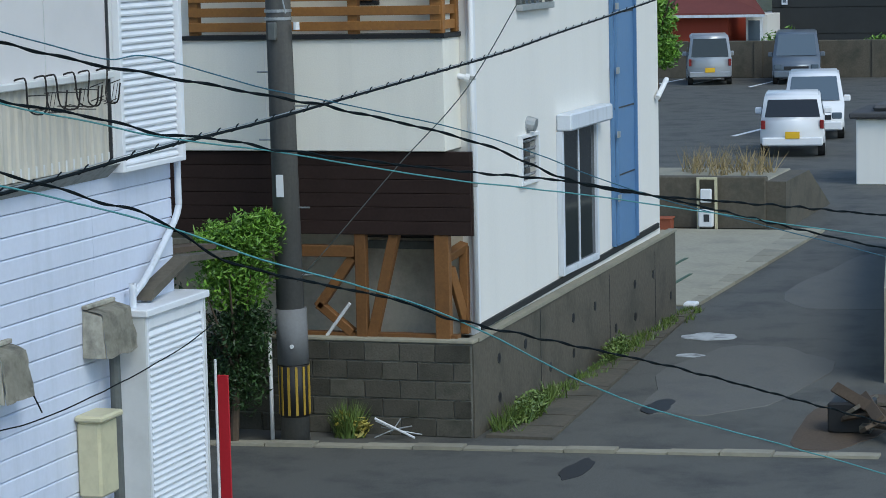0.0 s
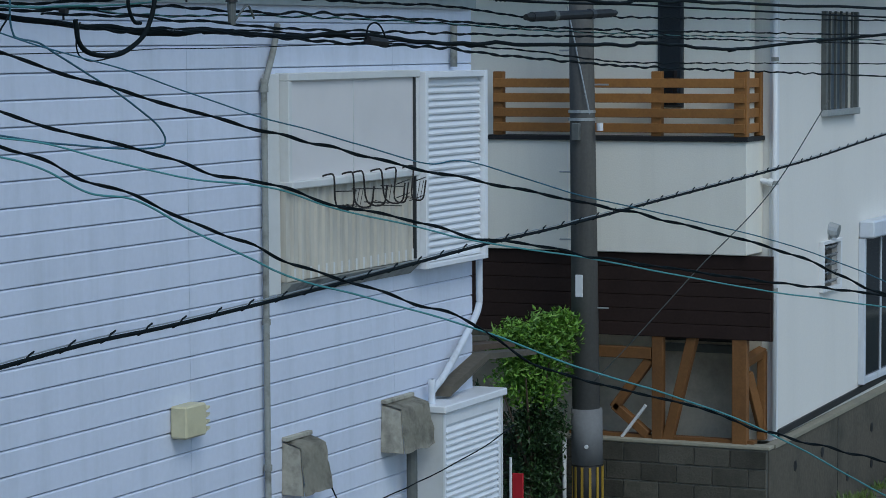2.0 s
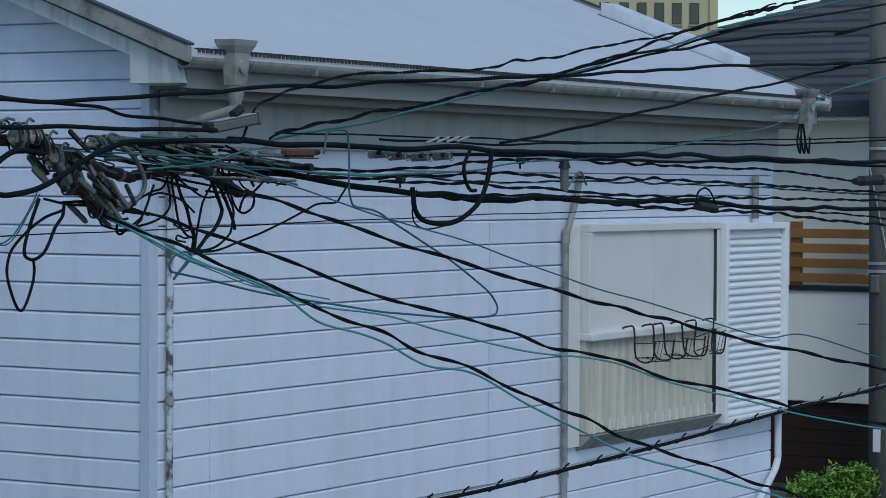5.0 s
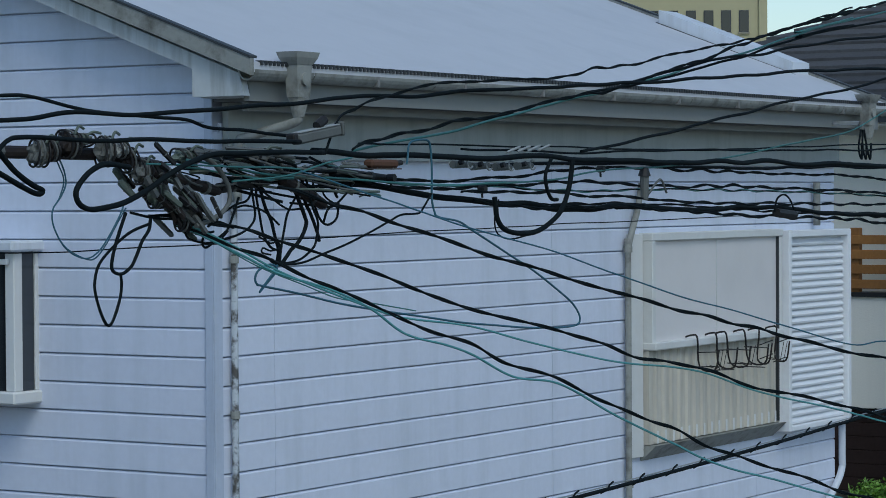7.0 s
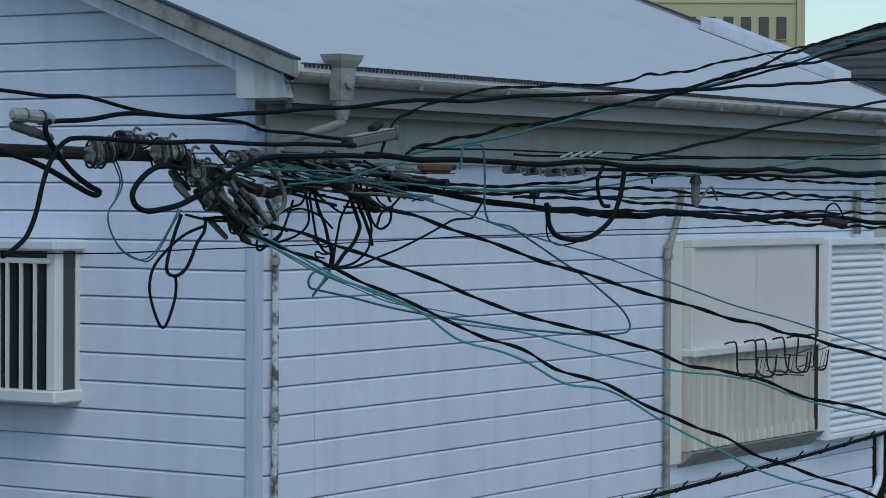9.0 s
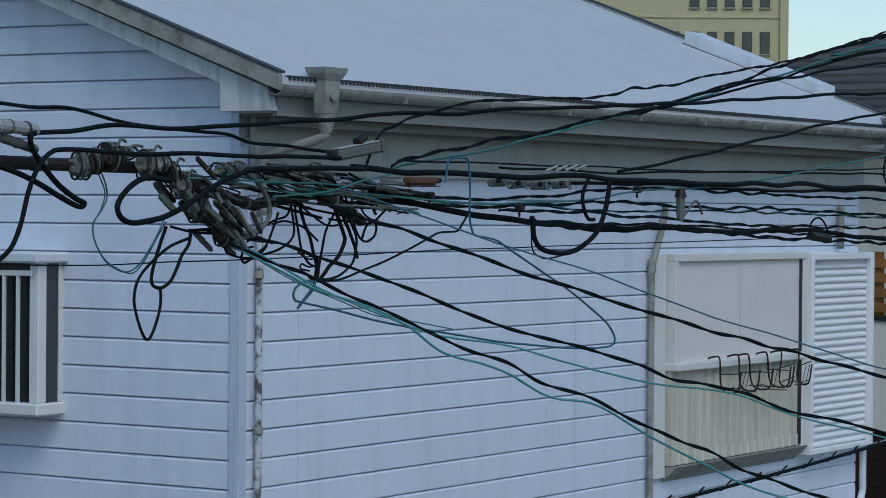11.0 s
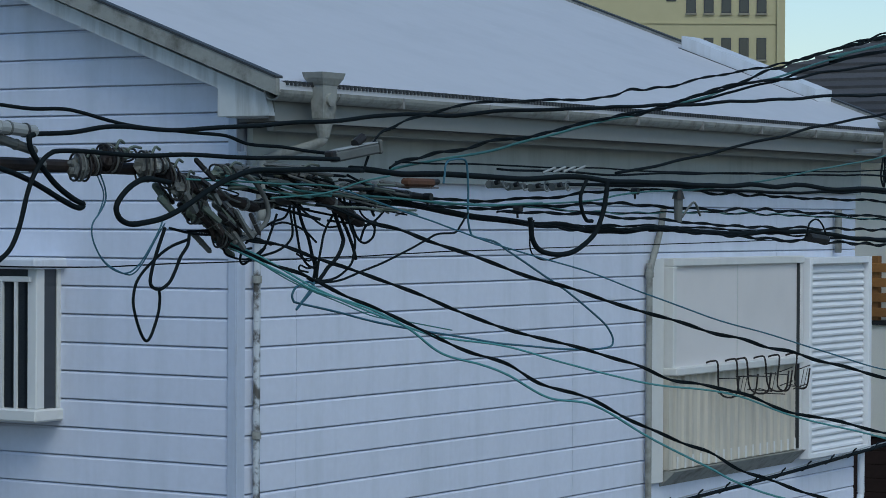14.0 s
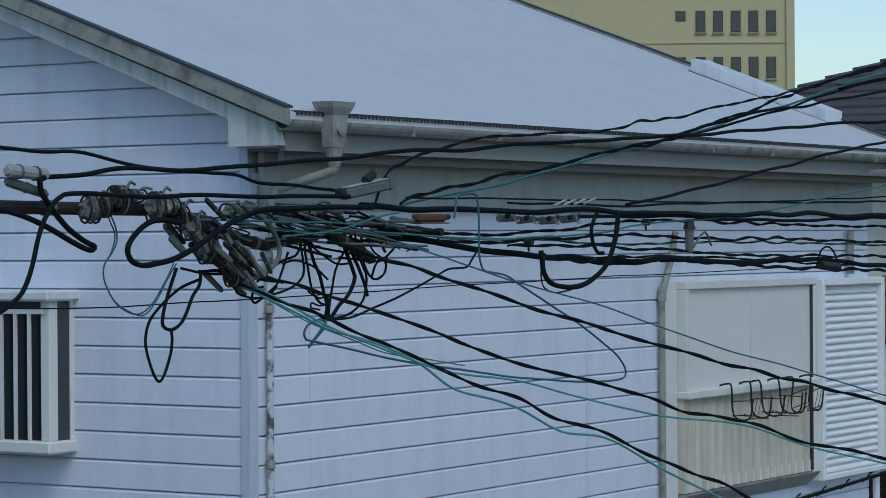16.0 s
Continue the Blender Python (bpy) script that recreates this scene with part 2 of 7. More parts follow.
# ---- mesh helpers ----
def box(bm, x0, x1, y0, y1, z0, z1, bevel=0.0):
    g = bmesh.ops.create_cube(bm, size=1.0, matrix=Matrix.Translation(((x0 + x1) / 2, (y0 + y1) / 2, (z0 + z1) / 2)) @ Matrix.Diagonal((abs(x1 - x0), abs(y1 - y0), abs(z1 - z0), 1)))
    if bevel:
        es = list({e for v in g["verts"] for e in v.link_edges})
        bmesh.ops.bevel(bm, geom=es, offset=bevel, segments=1, affect="EDGES")
    return bm


def rod(bm, a, b, r, r2=None, seg=10):
    a, b = Vector(a), Vector(b)
    d = b - a
    q = Vector((0, 0, 1)).rotation_difference(d.normalized()).to_matrix().to_4x4()
    bmesh.ops.create_cone(bm, cap_ends=True, segments=seg, radius1=r, radius2=r if r2 is None else r2, depth=d.length, matrix=Matrix.Translation((a + b) / 2) @ q)
    return bm


def prism(bm, pts, d):
    """A flat outline pushed along d."""
    vs = [bm.verts.new(p) for p in pts]
    f = bm.faces.new(vs)
    r = bmesh.ops.extrude_face_region(bm, geom=[f])
    bmesh.ops.translate(bm, vec=d, verts=[v for v in r["geom"] if isinstance(v, bmesh.types.BMVert)])
    bmesh.ops.recalc_face_normals(bm, faces=bm.faces)
    return bm


def tube(bm, pts, r, seg=7):
    """A round tube along a line of points."""
    pts = [Vector(p) for p in pts]
    rings = []
    up = Vector((0.3, 0.2, 1)).normalized()
    for i, p in enumerate(pts):
        d = (pts[min(i + 1, len(pts) - 1)] - pts[max(i - 1, 0)]).normalized()
        s = d.cross(up)
        if s.length < 0.05:
            s = d.cross(Vector((1, 0.2, 0)))
        s.normalize()
        t = d.cross(s)
        rings.append([bm.verts.new(p + (s * math.cos(a) + t * math.sin(a)) * r) for a in [2 * math.pi * k / seg for k in range(seg)]])
    for a, b in zip(rings, rings[1:]):
        for k in range(seg):
            f = bm.faces.new((a[k], a[(k + 1) % seg], b[(k + 1) % seg], b[k]))
            f.smooth = True
    bm.faces.new(rings[0][::-1])
    bm.faces.new(rings[-1])
    return bm


def curve_through(pts, n=12):
    """Points of a smooth line through the given ones."""
    p = [Vector(q) for q in pts]
    p = [p[0] * 2 - p[1]] + p + [p[-1] * 2 - p[-2]]
    out = []
    for i in range(1, len(p) - 2):
        for k in range(n):
            t = k / n
            a, b, c, d = p[i - 1], p[i], p[i + 1], p[i + 2]
            out.append(0.5 * ((2 * b) + (c - a) * t + (2 * a - 5 * b + 4 * c - d) * t * t + (3 * b - a - 3 * c + d) * t ** 3))
    out.append(p[-2])
    return out


def mesh_of(bm, name, material, smooth=False):
    me = bpy.data.meshes.new(name)
    bm.to_mesh(me)
    bm.free()
    me.materials.append(M[material])
    if smooth:
        for f in me.polygons:
            f.use_smooth = True
    return me


def part(name, bm, material, parent, label="", smooth=False):
    """Links a bmesh, made in the parent thing's own space, as one mesh under it."""
    me = bm if isinstance(bm, bpy.types.Mesh) else mesh_of(bm, name, material, smooth)
    ob = new(name, me)
    ob.parent = parent
    return tagged(ob, label) if label else ob


def thing(name, at, label, category, group="", kind=""):
    ob = new(name)
    ob.empty_display_size = 0.2
    ob.location = at
    return tagged(ob, label, category, group, kind)


def solid(name, bm, material, label, category, group="", kind="", smooth=False):
    """A thing of one mesh."""
    return tagged(new(name, mesh_of(bm, name, material, smooth)), label, category, group, kind)


def B():
    return bmesh.new()


def leaves(bm, centre, radii, count, size, rng, shell=0.35):
    """Many small folded leaves in an uneven ball."""
    for _ in range(count):
        v = Vector((rng.gauss(0, 1), rng.gauss(0, 1), rng.gauss(0, 1))).normalized()
        k = (shell + (1 - shell) * rng.random()) * (0.8 + 0.35 * noise.noise(v * 2.0 + Vector(centre)))
        c = Vector(centre) + Vector((v.x * radii[0], v.y * radii[1], v.z * radii[2])) * k
        d = Vector((rng.uniform(-1, 1), rng.uniform(-1, 1), rng.uniform(-0.6, 0.9))).normalized()
        s = d.cross(Vector((rng.uniform(-1, 1), rng.uniform(-1, 1), 1))).normalized()
        u = d.cross(s)
        L, W = size * rng.uniform(0.7, 1.3), size * rng.uniform(0.3, 0.5)
        a, b = bm.verts.new(c - d * L / 2), bm.verts.new(c + d * L / 2)
        e, f = bm.verts.new(c + s * W / 2 + u * W * 0.25), bm.verts.new(c - s * W / 2 + u * W * 0.25)
        bm.faces.new((a, e, b))
        bm.faces.new((a, b, f))


def tuft(bm, c, count, height, spread, rng):
    """Blades of grass from one spot."""
    for _ in range(count):
        a = rng.uniform(0, 6.28)
        r = spread * rng.random()
        p = Vector(c) + Vector((r * math.cos(a), r * math.sin(a), 0))
        t = p + Vector((rng.uniform(-1, 1) * height * 0.5, rng.uniform(-1, 1) * height * 0.5, height * rng.uniform(0.5, 1)))
        w = Vector((math.sin(a), -math.cos(a), 0)) * 0.012
        bm.faces.new([bm.verts.new(q) for q in (p - w, p + w, t)])

# ---- ground ----
def grid_sheet(name, x0, x1, y0, y1, z, material, label, category, step=None, rise=0.0):
    bm = B()
    nx = max(1, int((x1 - x0) / step)) if step else 1
    ny = max(1, int((y1 - y0) / step)) if step else 1
    vs = [[bm.verts.new((x0 + (x1 - x0) * i / nx, y0 + (y1 - y0) * j / ny, z + rise * noise.noise(Vector((i * 0.37, j * 0.37, z))))) for j in range(ny + 1)] for i in range(nx + 1)]
    for i in range(nx):
        for j in range(ny):
            bm.faces.new((vs[i][j], vs[i + 1][j], vs[i + 1][j + 1], vs[i][j + 1]))
    return solid(name, bm, material, label, category, kind="structure")


grid_sheet("ground", -900, 1500, -1200, 1200, 0.0, "asphalt", "worn grey asphalt of the street and car park", "road")


def blob(bm, cx, cy, rx, ry, z, seed, n=28):
    """An uneven thin patch lying on the road."""
    top, bot = [], []
    for k in range(n):
        a = 2 * math.pi * k / n
        s = 1 + 0.32 * noise.noise(Vector((math.cos(a) * 1.5, math.sin(a) * 1.5, seed)))
        top.append(bm.verts.new((cx + rx * s * math.cos(a), cy + ry * s * math.sin(a), z)))
        bot.append(bm.verts.new((cx + rx * 1.01 * s * math.cos(a), cy + ry * 1.01 * s * math.sin(a), z - 0.012)))
    bm.faces.new(top)
    for k in range(n):
        bm.faces.new((bot[k], bot[(k + 1) % n], top[(k + 1) % n], top[k]))


# lighter mended strips of road and wet places
bm = B(); blob(bm, 18.6, -2.3, 2.6, 0.9, 0.008, 3.1); solid("road_patch", bm, "patch", "paler mended patch of the asphalt street", "road patch", kind="structure")
bm = B(); blob(bm, 27.5, -2.6, 3.6, 1.1, 0.008, 7.7); solid("road_patch", bm, "patch", "long paler mended patch of the asphalt street", "road patch", kind="structure")
bm = B(); blob(bm, 21.65, -1.38, 0.30, 0.34, 0.009, 1.9); solid("road_mark", bm, "wornmark", "worn white paint mark on the asphalt", "road mark", kind="structure")
bm = B(); blob(bm, 20.13, -1.46, 0.14, 0.17, 0.009, 5.2); solid("road_mark", bm, "wornmark", "small worn white paint mark on the asphalt", "road mark", kind="structure")

# ---- white house: walls with siding, roof, eave ----
PITCH, ZLINE = 0.1545, 4.100
HX, HY, WALLTOP = 8.03, 9.0, 5.74
EY, EZ, SLOPE, RX0, RX1, RIDGE = -0.39, 5.93, 0.375, -0.23, 8.12, 4.6
white_house = thing("white_house", (0, 0, 0), "white two-storey house clad in pale bluish horizontal siding boards", "house")


def roof_z(y):
    return EZ + SLOPE * ((y if y < RIDGE else 2 * RIDGE - y) - EY)


wall_side = part("wall", box(B(), 0.012, HX - 0.01, 0.014, 0.16, 0, WALLTOP), "groove", white_house, "long side wall of pale blue-white siding")
bm = B()
prism(bm, [(0.014, 0.013, 0), (0.014, 2 * RIDGE + 0.2, 0), (0.014, 2 * RIDGE + 0.2, roof_z(2 * RIDGE + 0.2) - 0.07), (0.014, RIDGE, roof_z(RIDGE) - 0.1), (0.014, 0.013, roof_z(0) - 0.1)], Vector((0.146, 0, 0)))
wall_gable = part("wall", bm, "groove", white_house, "gable wall of pale blue-white siding")
part("wall", box(B(), HX - 0.16, HX, 0.17, 9.3, 0, WALLTOP), "stucco", white_house, "plain end wall")

# roof: one pitched sheet each side, with fine ribs along the eave
bm = B()
prism(bm, [(RX0, EY - 0.05, EZ), (RX0, RIDGE, roof_z(RIDGE)), (RX0, RIDGE, roof_z(RIDGE) - 0.05), (RX0, EY - 0.05, EZ - 0.05)], Vector((RX1 - RX0, 0, 0)))
roof = part("roof", bm, "roofw", white_house, "pale painted metal roof, low pitched")
bm = B()
prism(bm, [(RX0, 2 * RIDGE - EY, EZ), (RX0, RIDGE + 0.002, roof_z(RIDGE)), (RX0, RIDGE + 0.002, roof_z(RIDGE) - 0.05), (RX0, 2 * RIDGE - EY, EZ - 0.05)], Vector((RX1 - RX0, 0, 0)))
part("roof", bm, "roofw", white_house, "far slope of the pale metal roof")
nrm = Vector((0, -SLOPE, 1)).normalized()
for yy in (1.35, 3.2):  # lap joints of the sheets
    bm = B()
    box(bm, RX0 + 0.01, RX1 - 0.02, -0.02, 0.02, 0.0, 0.006)
    bmesh.ops.rotate(bm, verts=bm.verts, cent=(0, 0, 0), matrix=Matrix.Rotation(math.atan(SLOPE), 3, "X"))
    bmesh.ops.translate(bm, verts=bm.verts, vec=(0, yy, roof_z(yy) + 0.001))
    part("lap_joint", bm, "roofw", roof)
# dark corrugated edge under the sheet at the eave
bm = B()
xx = RX0 + 0.05
while xx < RX1 - 0.1:
    box(bm, xx, xx + 0.018, EY - 0.060, EY - 0.02, EZ - 0.012, EZ + 0.012)
    xx += 0.036
part("corrugated_edge", bm, "darkmetal", roof)
# rake flashing on both gable edges
for x0, x1 in ((RX0 - 0.035, RX0 - 0.003), (RX1 + 0.003, RX1 + 0.04)):
    bm = B()
    prism(bm, [(x0, EY - 0.05, EZ - 0.065), (x0, RIDGE, roof_z(RIDGE) - 0.065), (x0, RIDGE, roof_z(RIDGE) + 0.02), (x0, EY - 0.05, EZ + 0.02)], Vector((x1 - x0, 0, 0)))
    part("rake_board", bm, "gutter", roof)
    bm = B()
    prism(bm, [(x0 - 0.004, EY - 0.05, EZ + 0.021), (x0 - 0.004, RIDGE, roof_z(RIDGE) + 0.021), (x0 - 0.004, RIDGE, roof_z(RIDGE) + 0.034), (x0 - 0.004, EY - 0.05, EZ + 0.034)], Vector((x1 - x0 + 0.03, 0, 0)))
    part("dark_edge", bm, "darkmetal", roof)
bm = B()  # raised flashing cap on the upper part of the far rake
prism(bm, [(RX1 - 0.30, 0.25, roof_z(0.25) + 0.004), (RX1 - 0.30, 1.42, roof_z(1.42) + 0.004), (RX1 - 0.30, 1.42, roof_z(1.42) + 0.12), (RX1 - 0.30, 0.25, roof_z(0.25) + 0.105)], Vector((0.32, 0, 0)))
part("flashing_cap", bm, "trim", roof)
bm = B()  # dark strip for the shadow gap at the foot of the cap
prism(bm, [(RX1 - 0.315, 0.22, roof_z(0.22) + 0.003), (RX1 - 0.315, 1.44, roof_z(1.44) + 0.003), (RX1 - 0.315, 1.44, roof_z(1.44) + 0.018), (RX1 - 0.315, 0.22, roof_z(0.22) + 0.018)], Vector((0.012, 0, 0)))
part("cap_joint", bm, "darkmetal", roof)
# gable verge: barge board stepping down to the eave return
bm = B()
prism(bm, [(RX0 + 0.02, EY + 0.03, EZ - 0.165), (RX0 + 0.02, EY + 0.36, EZ - 0.165), (RX0 + 0.02, EY + 0.36, EZ - 0.02), (RX0 + 0.02, RIDGE, roof_z(RIDGE) - 0.14), (RX0 + 0.02, RIDGE, roof_z(RIDGE) - 0.07), (RX0 + 0.02, EY + 0.06, EZ - 0.05)], Vector((0.05, 0, 0)))
part("barge_board", bm, "barge", white_house)
bm = B()
prism(bm, [(RX0 + 0.075, EY + 0.45, EZ + 0.05), (RX0 + 0.075, RIDGE, roof_z(RIDGE) - 0.11), (RX0 + 0.075, RIDGE, roof_z(RIDGE) - 0.06), (RX0 + 0.075, EY + 0.45, EZ + 0.11)], Vector((0.25, 0, 0)))
part("verge_soffit", bm, "barge", white_house)
part("eave_return", box(B(), RX0 + 0.075, 0.0, EY + 0.06, EY + 0.36, EZ - 0.17, EZ - 0.06, 0.01), "barge", white_house)
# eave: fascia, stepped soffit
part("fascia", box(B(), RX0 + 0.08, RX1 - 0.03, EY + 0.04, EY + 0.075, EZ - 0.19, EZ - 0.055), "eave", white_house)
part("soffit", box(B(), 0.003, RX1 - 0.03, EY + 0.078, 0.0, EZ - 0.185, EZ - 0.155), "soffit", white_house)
# tall grey-green board paints the shadow band below the soffit
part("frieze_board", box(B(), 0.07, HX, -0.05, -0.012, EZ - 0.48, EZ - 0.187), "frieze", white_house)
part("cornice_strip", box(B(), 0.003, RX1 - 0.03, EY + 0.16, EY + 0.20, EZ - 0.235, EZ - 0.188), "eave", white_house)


def gutter_run(x0, x1):
    bm = B()
    n, r = 10, 0.055
    prof = [(EY + r * math.cos(a), EZ - 0.035 + r * math.sin(a)) for a in [math.pi + math.pi * k / n for k in range(n + 1)]]
    prof += [(EY + (r - 0.008) * math.cos(a), EZ - 0.035 + (r - 0.008) * math.sin(a)) for a in [2 * math.pi - math.pi * k / n for k in range(n + 1)]]
    prism(bm, [(x0, y, z) for y, z in prof], Vector((x1 - x0, 0, 0)))
    return bm


gutter = thing("rain_gutter", (0, 0, 0), "weathered grey half-round rain gutter along the white eave", "gutter")
xs = [RX0, 0.30, 1.5, 3.1, 4.7, 6.3, RX1 - 0.02]
for a, b in zip(xs, xs[1:]):
    part("gutter_length", gutter_run(a + 0.004, b - 0.004), "gutter", gutter, smooth=False)
xx = 0.9
while xx < RX1:
    part("bracket", box(B(), xx, xx + 0.018, EY - 0.058, EY + 0.02, EZ - 0.093, EZ - 0.034, 0.003), "soffit", gutter)
    xx += 0.9


def rain_head(x, with_pipe):
    """Moulded hopper under the gutter: flared lip, round boss and neck."""
    t = thing("rain_hopper", (x, EY - 0.075, EZ - 0.3), "moulded grey rain hopper with a round boss under the gutter", "hopper")
    bm = B()
    for w0, w1, z0, z1 in ((0.095, 0.105, 0.335, 0.365), (0.07, 0.095, 0.30, 0.335), (0.055, 0.066, 0.13, 0.30)):
        vs = [bm.verts.new((sx * w, sy * w * 0.62, z)) for z, w in ((z0, w0), (z1, w1)) for sx, sy in ((-1, -1), (1, -1), (1, 1), (-1, 1))]
        bm.faces.new(vs[3::-1]); bm.faces.new(vs[4:])
        for k in range(4):
            bm.faces.new((vs[k], vs[(k + 1) % 4], vs[4 + (k + 1) % 4], vs[4 + k]))
    part("bowl", bm, "gutter", t)
    part("boss", rod(B(), (0, -0.036, 0.225), (0, -0.052, 0.225), 0.034, seg=16), "gutter", t)
    bm = B(); rod(bm, (0, 0, 0.03), (0, 0, 0.128), 0.03, 0.055, 12)
    part("neck", bm, "gutter", t)
    if with_pipe:
        bm = B(); tube(bm, curve_through([(0, 0, 0.04), (-0.01, 0.03, 0.0), (-0.06, 0.28, -0.07), (-0.085, 0.33, -0.12), (-0.085, 0.335, -0.4)], 6), 0.026, 10)
        part("offset_pipe", bm, "gutter", t)
    return t


rain_head(0.12, True)
rain_head(7.62, False)

# corner boards and pipes
part("corner_board", box(B(), -0.02, 0.05, -0.02, -0.010, 0, WALLTOP - 0.15, 0.003), "corner", white_house)
part("corner_board", box(B(), -0.02, -0.010, -0.009, 0.045, 0, WALLTOP + 0.05, 0.003), "corner", white_house)


def downpipe(path, r, label, material="trim", clips=()):
    t = thing("downpipe", (path[-1][0], path[-1][1], path[-1][2]), label, "pipe")
    o = Vector(path[-1])
    bm = B(); tube(bm, [Vector(p) - o for p in path], r, 10)
    part("pipe", bm, material, t, smooth=True)
    for z in clips:
        part("clip", rod(B(), (0, 0, z - o.z - 0.02), (0, 0, z - o.z + 0.02), r * 1.35, seg=12), "gutter", t)
    return t


downpipe([(0.125, -0.04, 5.3), (0.125, -0.04, 0.0)], 0.019, "stained grey rain pipe with flaking paint beside the house corner", "flaked", clips=(4.92, 4.1, 3.2))
downpipe(curve_through([(4.72, -0.045, 5.32), (4.66, -0.045, 5.15), (4.53, -0.045, 4.9), (4.52, -0.045, 4.7), (4.52, -0.045, 2.0), (4.52, -0.045, 0.0)], 6), 0.022, "thin grey rain pipe on the siding", "gutter", clips=(4.88, 3.3, 2.3))
downpipe(curve_through([(7.60, -0.05, 5.33), (7.60, -0.05, 5.0)], 4), 0.028, "short grey rain pipe below the eave", "gutter")
downpipe(curve_through([(8.07, -0.05, 3.46), (8.07, -0.05, 3.2), (8.06, -0.05, 3.08), (7.9, -0.06, 2.95), (7.3, -0.1, 2.62), (7.08, -0.1, 2.52), (7.05, -0.1, 2.4), (7.05, -0.1, 0.0)], 6), 0.028, "white rain pipe slanting down the house wall", "trim", clips=())

# ---- the shuttered window on the side wall ----
win = thing("window_1", (4.75, 0, 3.5), "cream window with a frosted pane above a ribbed apron panel", "window", kind="structure")


def W(bm):
    bmesh.ops.translate(bm, verts=bm.verts, vec=(-4.75, 0, -3.5))
    return bm


part("pilaster", W(box(B(), 4.57, 4.745, -0.04, 0.012, 3.47, 4.98, 0.004)), "sash", win)
fr = part("window_frame", W(box(B(), 4.75, 6.86, -0.11, 0.012, 4.93, 4.985, 0.006)), "sash", win)
part("frame_post", W(box(B(), 4.75, 4.80, -0.11, 0.012, 4.2, 4.93, 0.006)), "sash", win)
part("frame_post", W(box(B(), 6.80, 6.86, -0.10, 0.012, 3.52, 4.93, 0.006)), "sash", win)
part("frame_gap", W(box(B(), 6.786, 6.80, -0.10, 0.012, 3.56, 4.93)), "darkmetal", win)
part("window_sill", W(box(B(), 4.744, 6.796, -0.14, 0.012, 4.19, 4.245, 0.008)), "sash", win)
part("pane", W(box(B(), 4.80, 6.785, -0.08, 0.012, 4.245, 4.93)), "blind", win, "frosted white pane")
part("pane_joint", W(box(B(), 5.78, 5.79, -0.084, -0.0805, 4.245, 4.93)), "sash", win)
part("apron_panel", W(box(B(), 4.76, 6.782, -0.075, 0.012, 3.55, 4.19)), "panel", win, "weathered cream ribbed panel")
for k in range(17):
    x = 4.83 + k * 0.118
    part("rib", W(prism(B(), [(x - 0.012, -0.0755, 3.556), (x, -0.094, 3.556), (x + 0.026, -0.094, 3.556), (x + 0.038, -0.0755, 3.556)], Vector((0, 0, 0.628)))), "panel", win)
    part("rib_foot", W(box(B(), x + 0.001, x + 0.025, -0.100, -0.0945, 3.553, 3.64, 0.002)), "sash", win)
bm = B()
prism(bm, [(4.75, -0.13, 3.545), (4.75, 0.012, 3.545), (4.75, 0.012, 3.44), (4.75, -0.015, 3.44)], Vector((2.11, 0, 0)))
part("lower_sill", W(bm), "gutter", win)

shutter = thing("shutter_box", (6.87, 0, 3.47), "white shutter box with horizontal corrugated slats", "shutter box")
part("side_frame", box(B(), 0, 0.05, -0.15, 0.012, 0, 1.5, 0.005), "louvre", shutter)
part("side_frame", box(B(), 1.10, 1.16, -0.15, 0.16, 0, 1.5, 0.005), "louvre", shutter)
part("top_frame", box(B(), 0.052, 1.098, -0.15, 0.012, 1.45, 1.5, 0.005), "louvre", shutter)
part("bottom_frame", box(B(), 0.052, 1.098, -0.15, 0.012, 0, 0.04, 0.005), "louvre", shutter)
part("backing", box(B(), 0.052, 1.098, -0.09, 0.012, 0.04, 1.45), "louvre", shutter)
slat = B()
prism(slat, [(0, -0.092, 0), (0, -0.112, 0.003), (0, -0.115, 0.018), (0, -0.092, 0.051)], Vector((1.04, 0, 0)))
slat = mesh_of(slat, "slat", "louvre")
for k in range(26):
    s = part("slat", slat, "louvre", shutter)
    s.location = (0.055, 0, 0.045 + k * 0.0535)

# wire baskets hooked over the sill
for k, (x, tilt) in enumerate(((5.30, 0.05), (5.76, 0.10), (6.30, -0.08))):
    t = thing("wire_basket", (x, -0.15, 4.25), "thin dark wire basket hooked over the window sill", "basket", "wire baskets on the sill")
    L, dp, hz = 0.30, 0.13, 0.20
    for sx in (0, L):
        part("hook", tube(B(), curve_through([(sx, 0.09, 0.0), (sx, 0.02, 0.02), (sx, -0.02, 0.0), (sx + tilt * 0.5, -0.025, -hz), (sx + tilt, -dp, -hz - 0.02), (sx + tilt, -dp - 0.03, -0.08)], 4), 0.0068, 6), "wire", t)
    for y, z in ((-0.025, -hz), (-dp, -hz - 0.02), (-dp - 0.03, -0.08), (-0.022, -0.1)):
        part("bar", tube(B(), [(0, y, z), (L + tilt, y, z - tilt * 0.3)], 0.0042, 5), "wire", t)
    for q in (2, 3):
        part("bar", tube(B(), [(L * q / 5, -0.025, -hz), (L * q / 5, -dp, -hz - 0.02), (L * q / 5, -dp - 0.03, -0.08)], 0.003, 4), "wire", t)

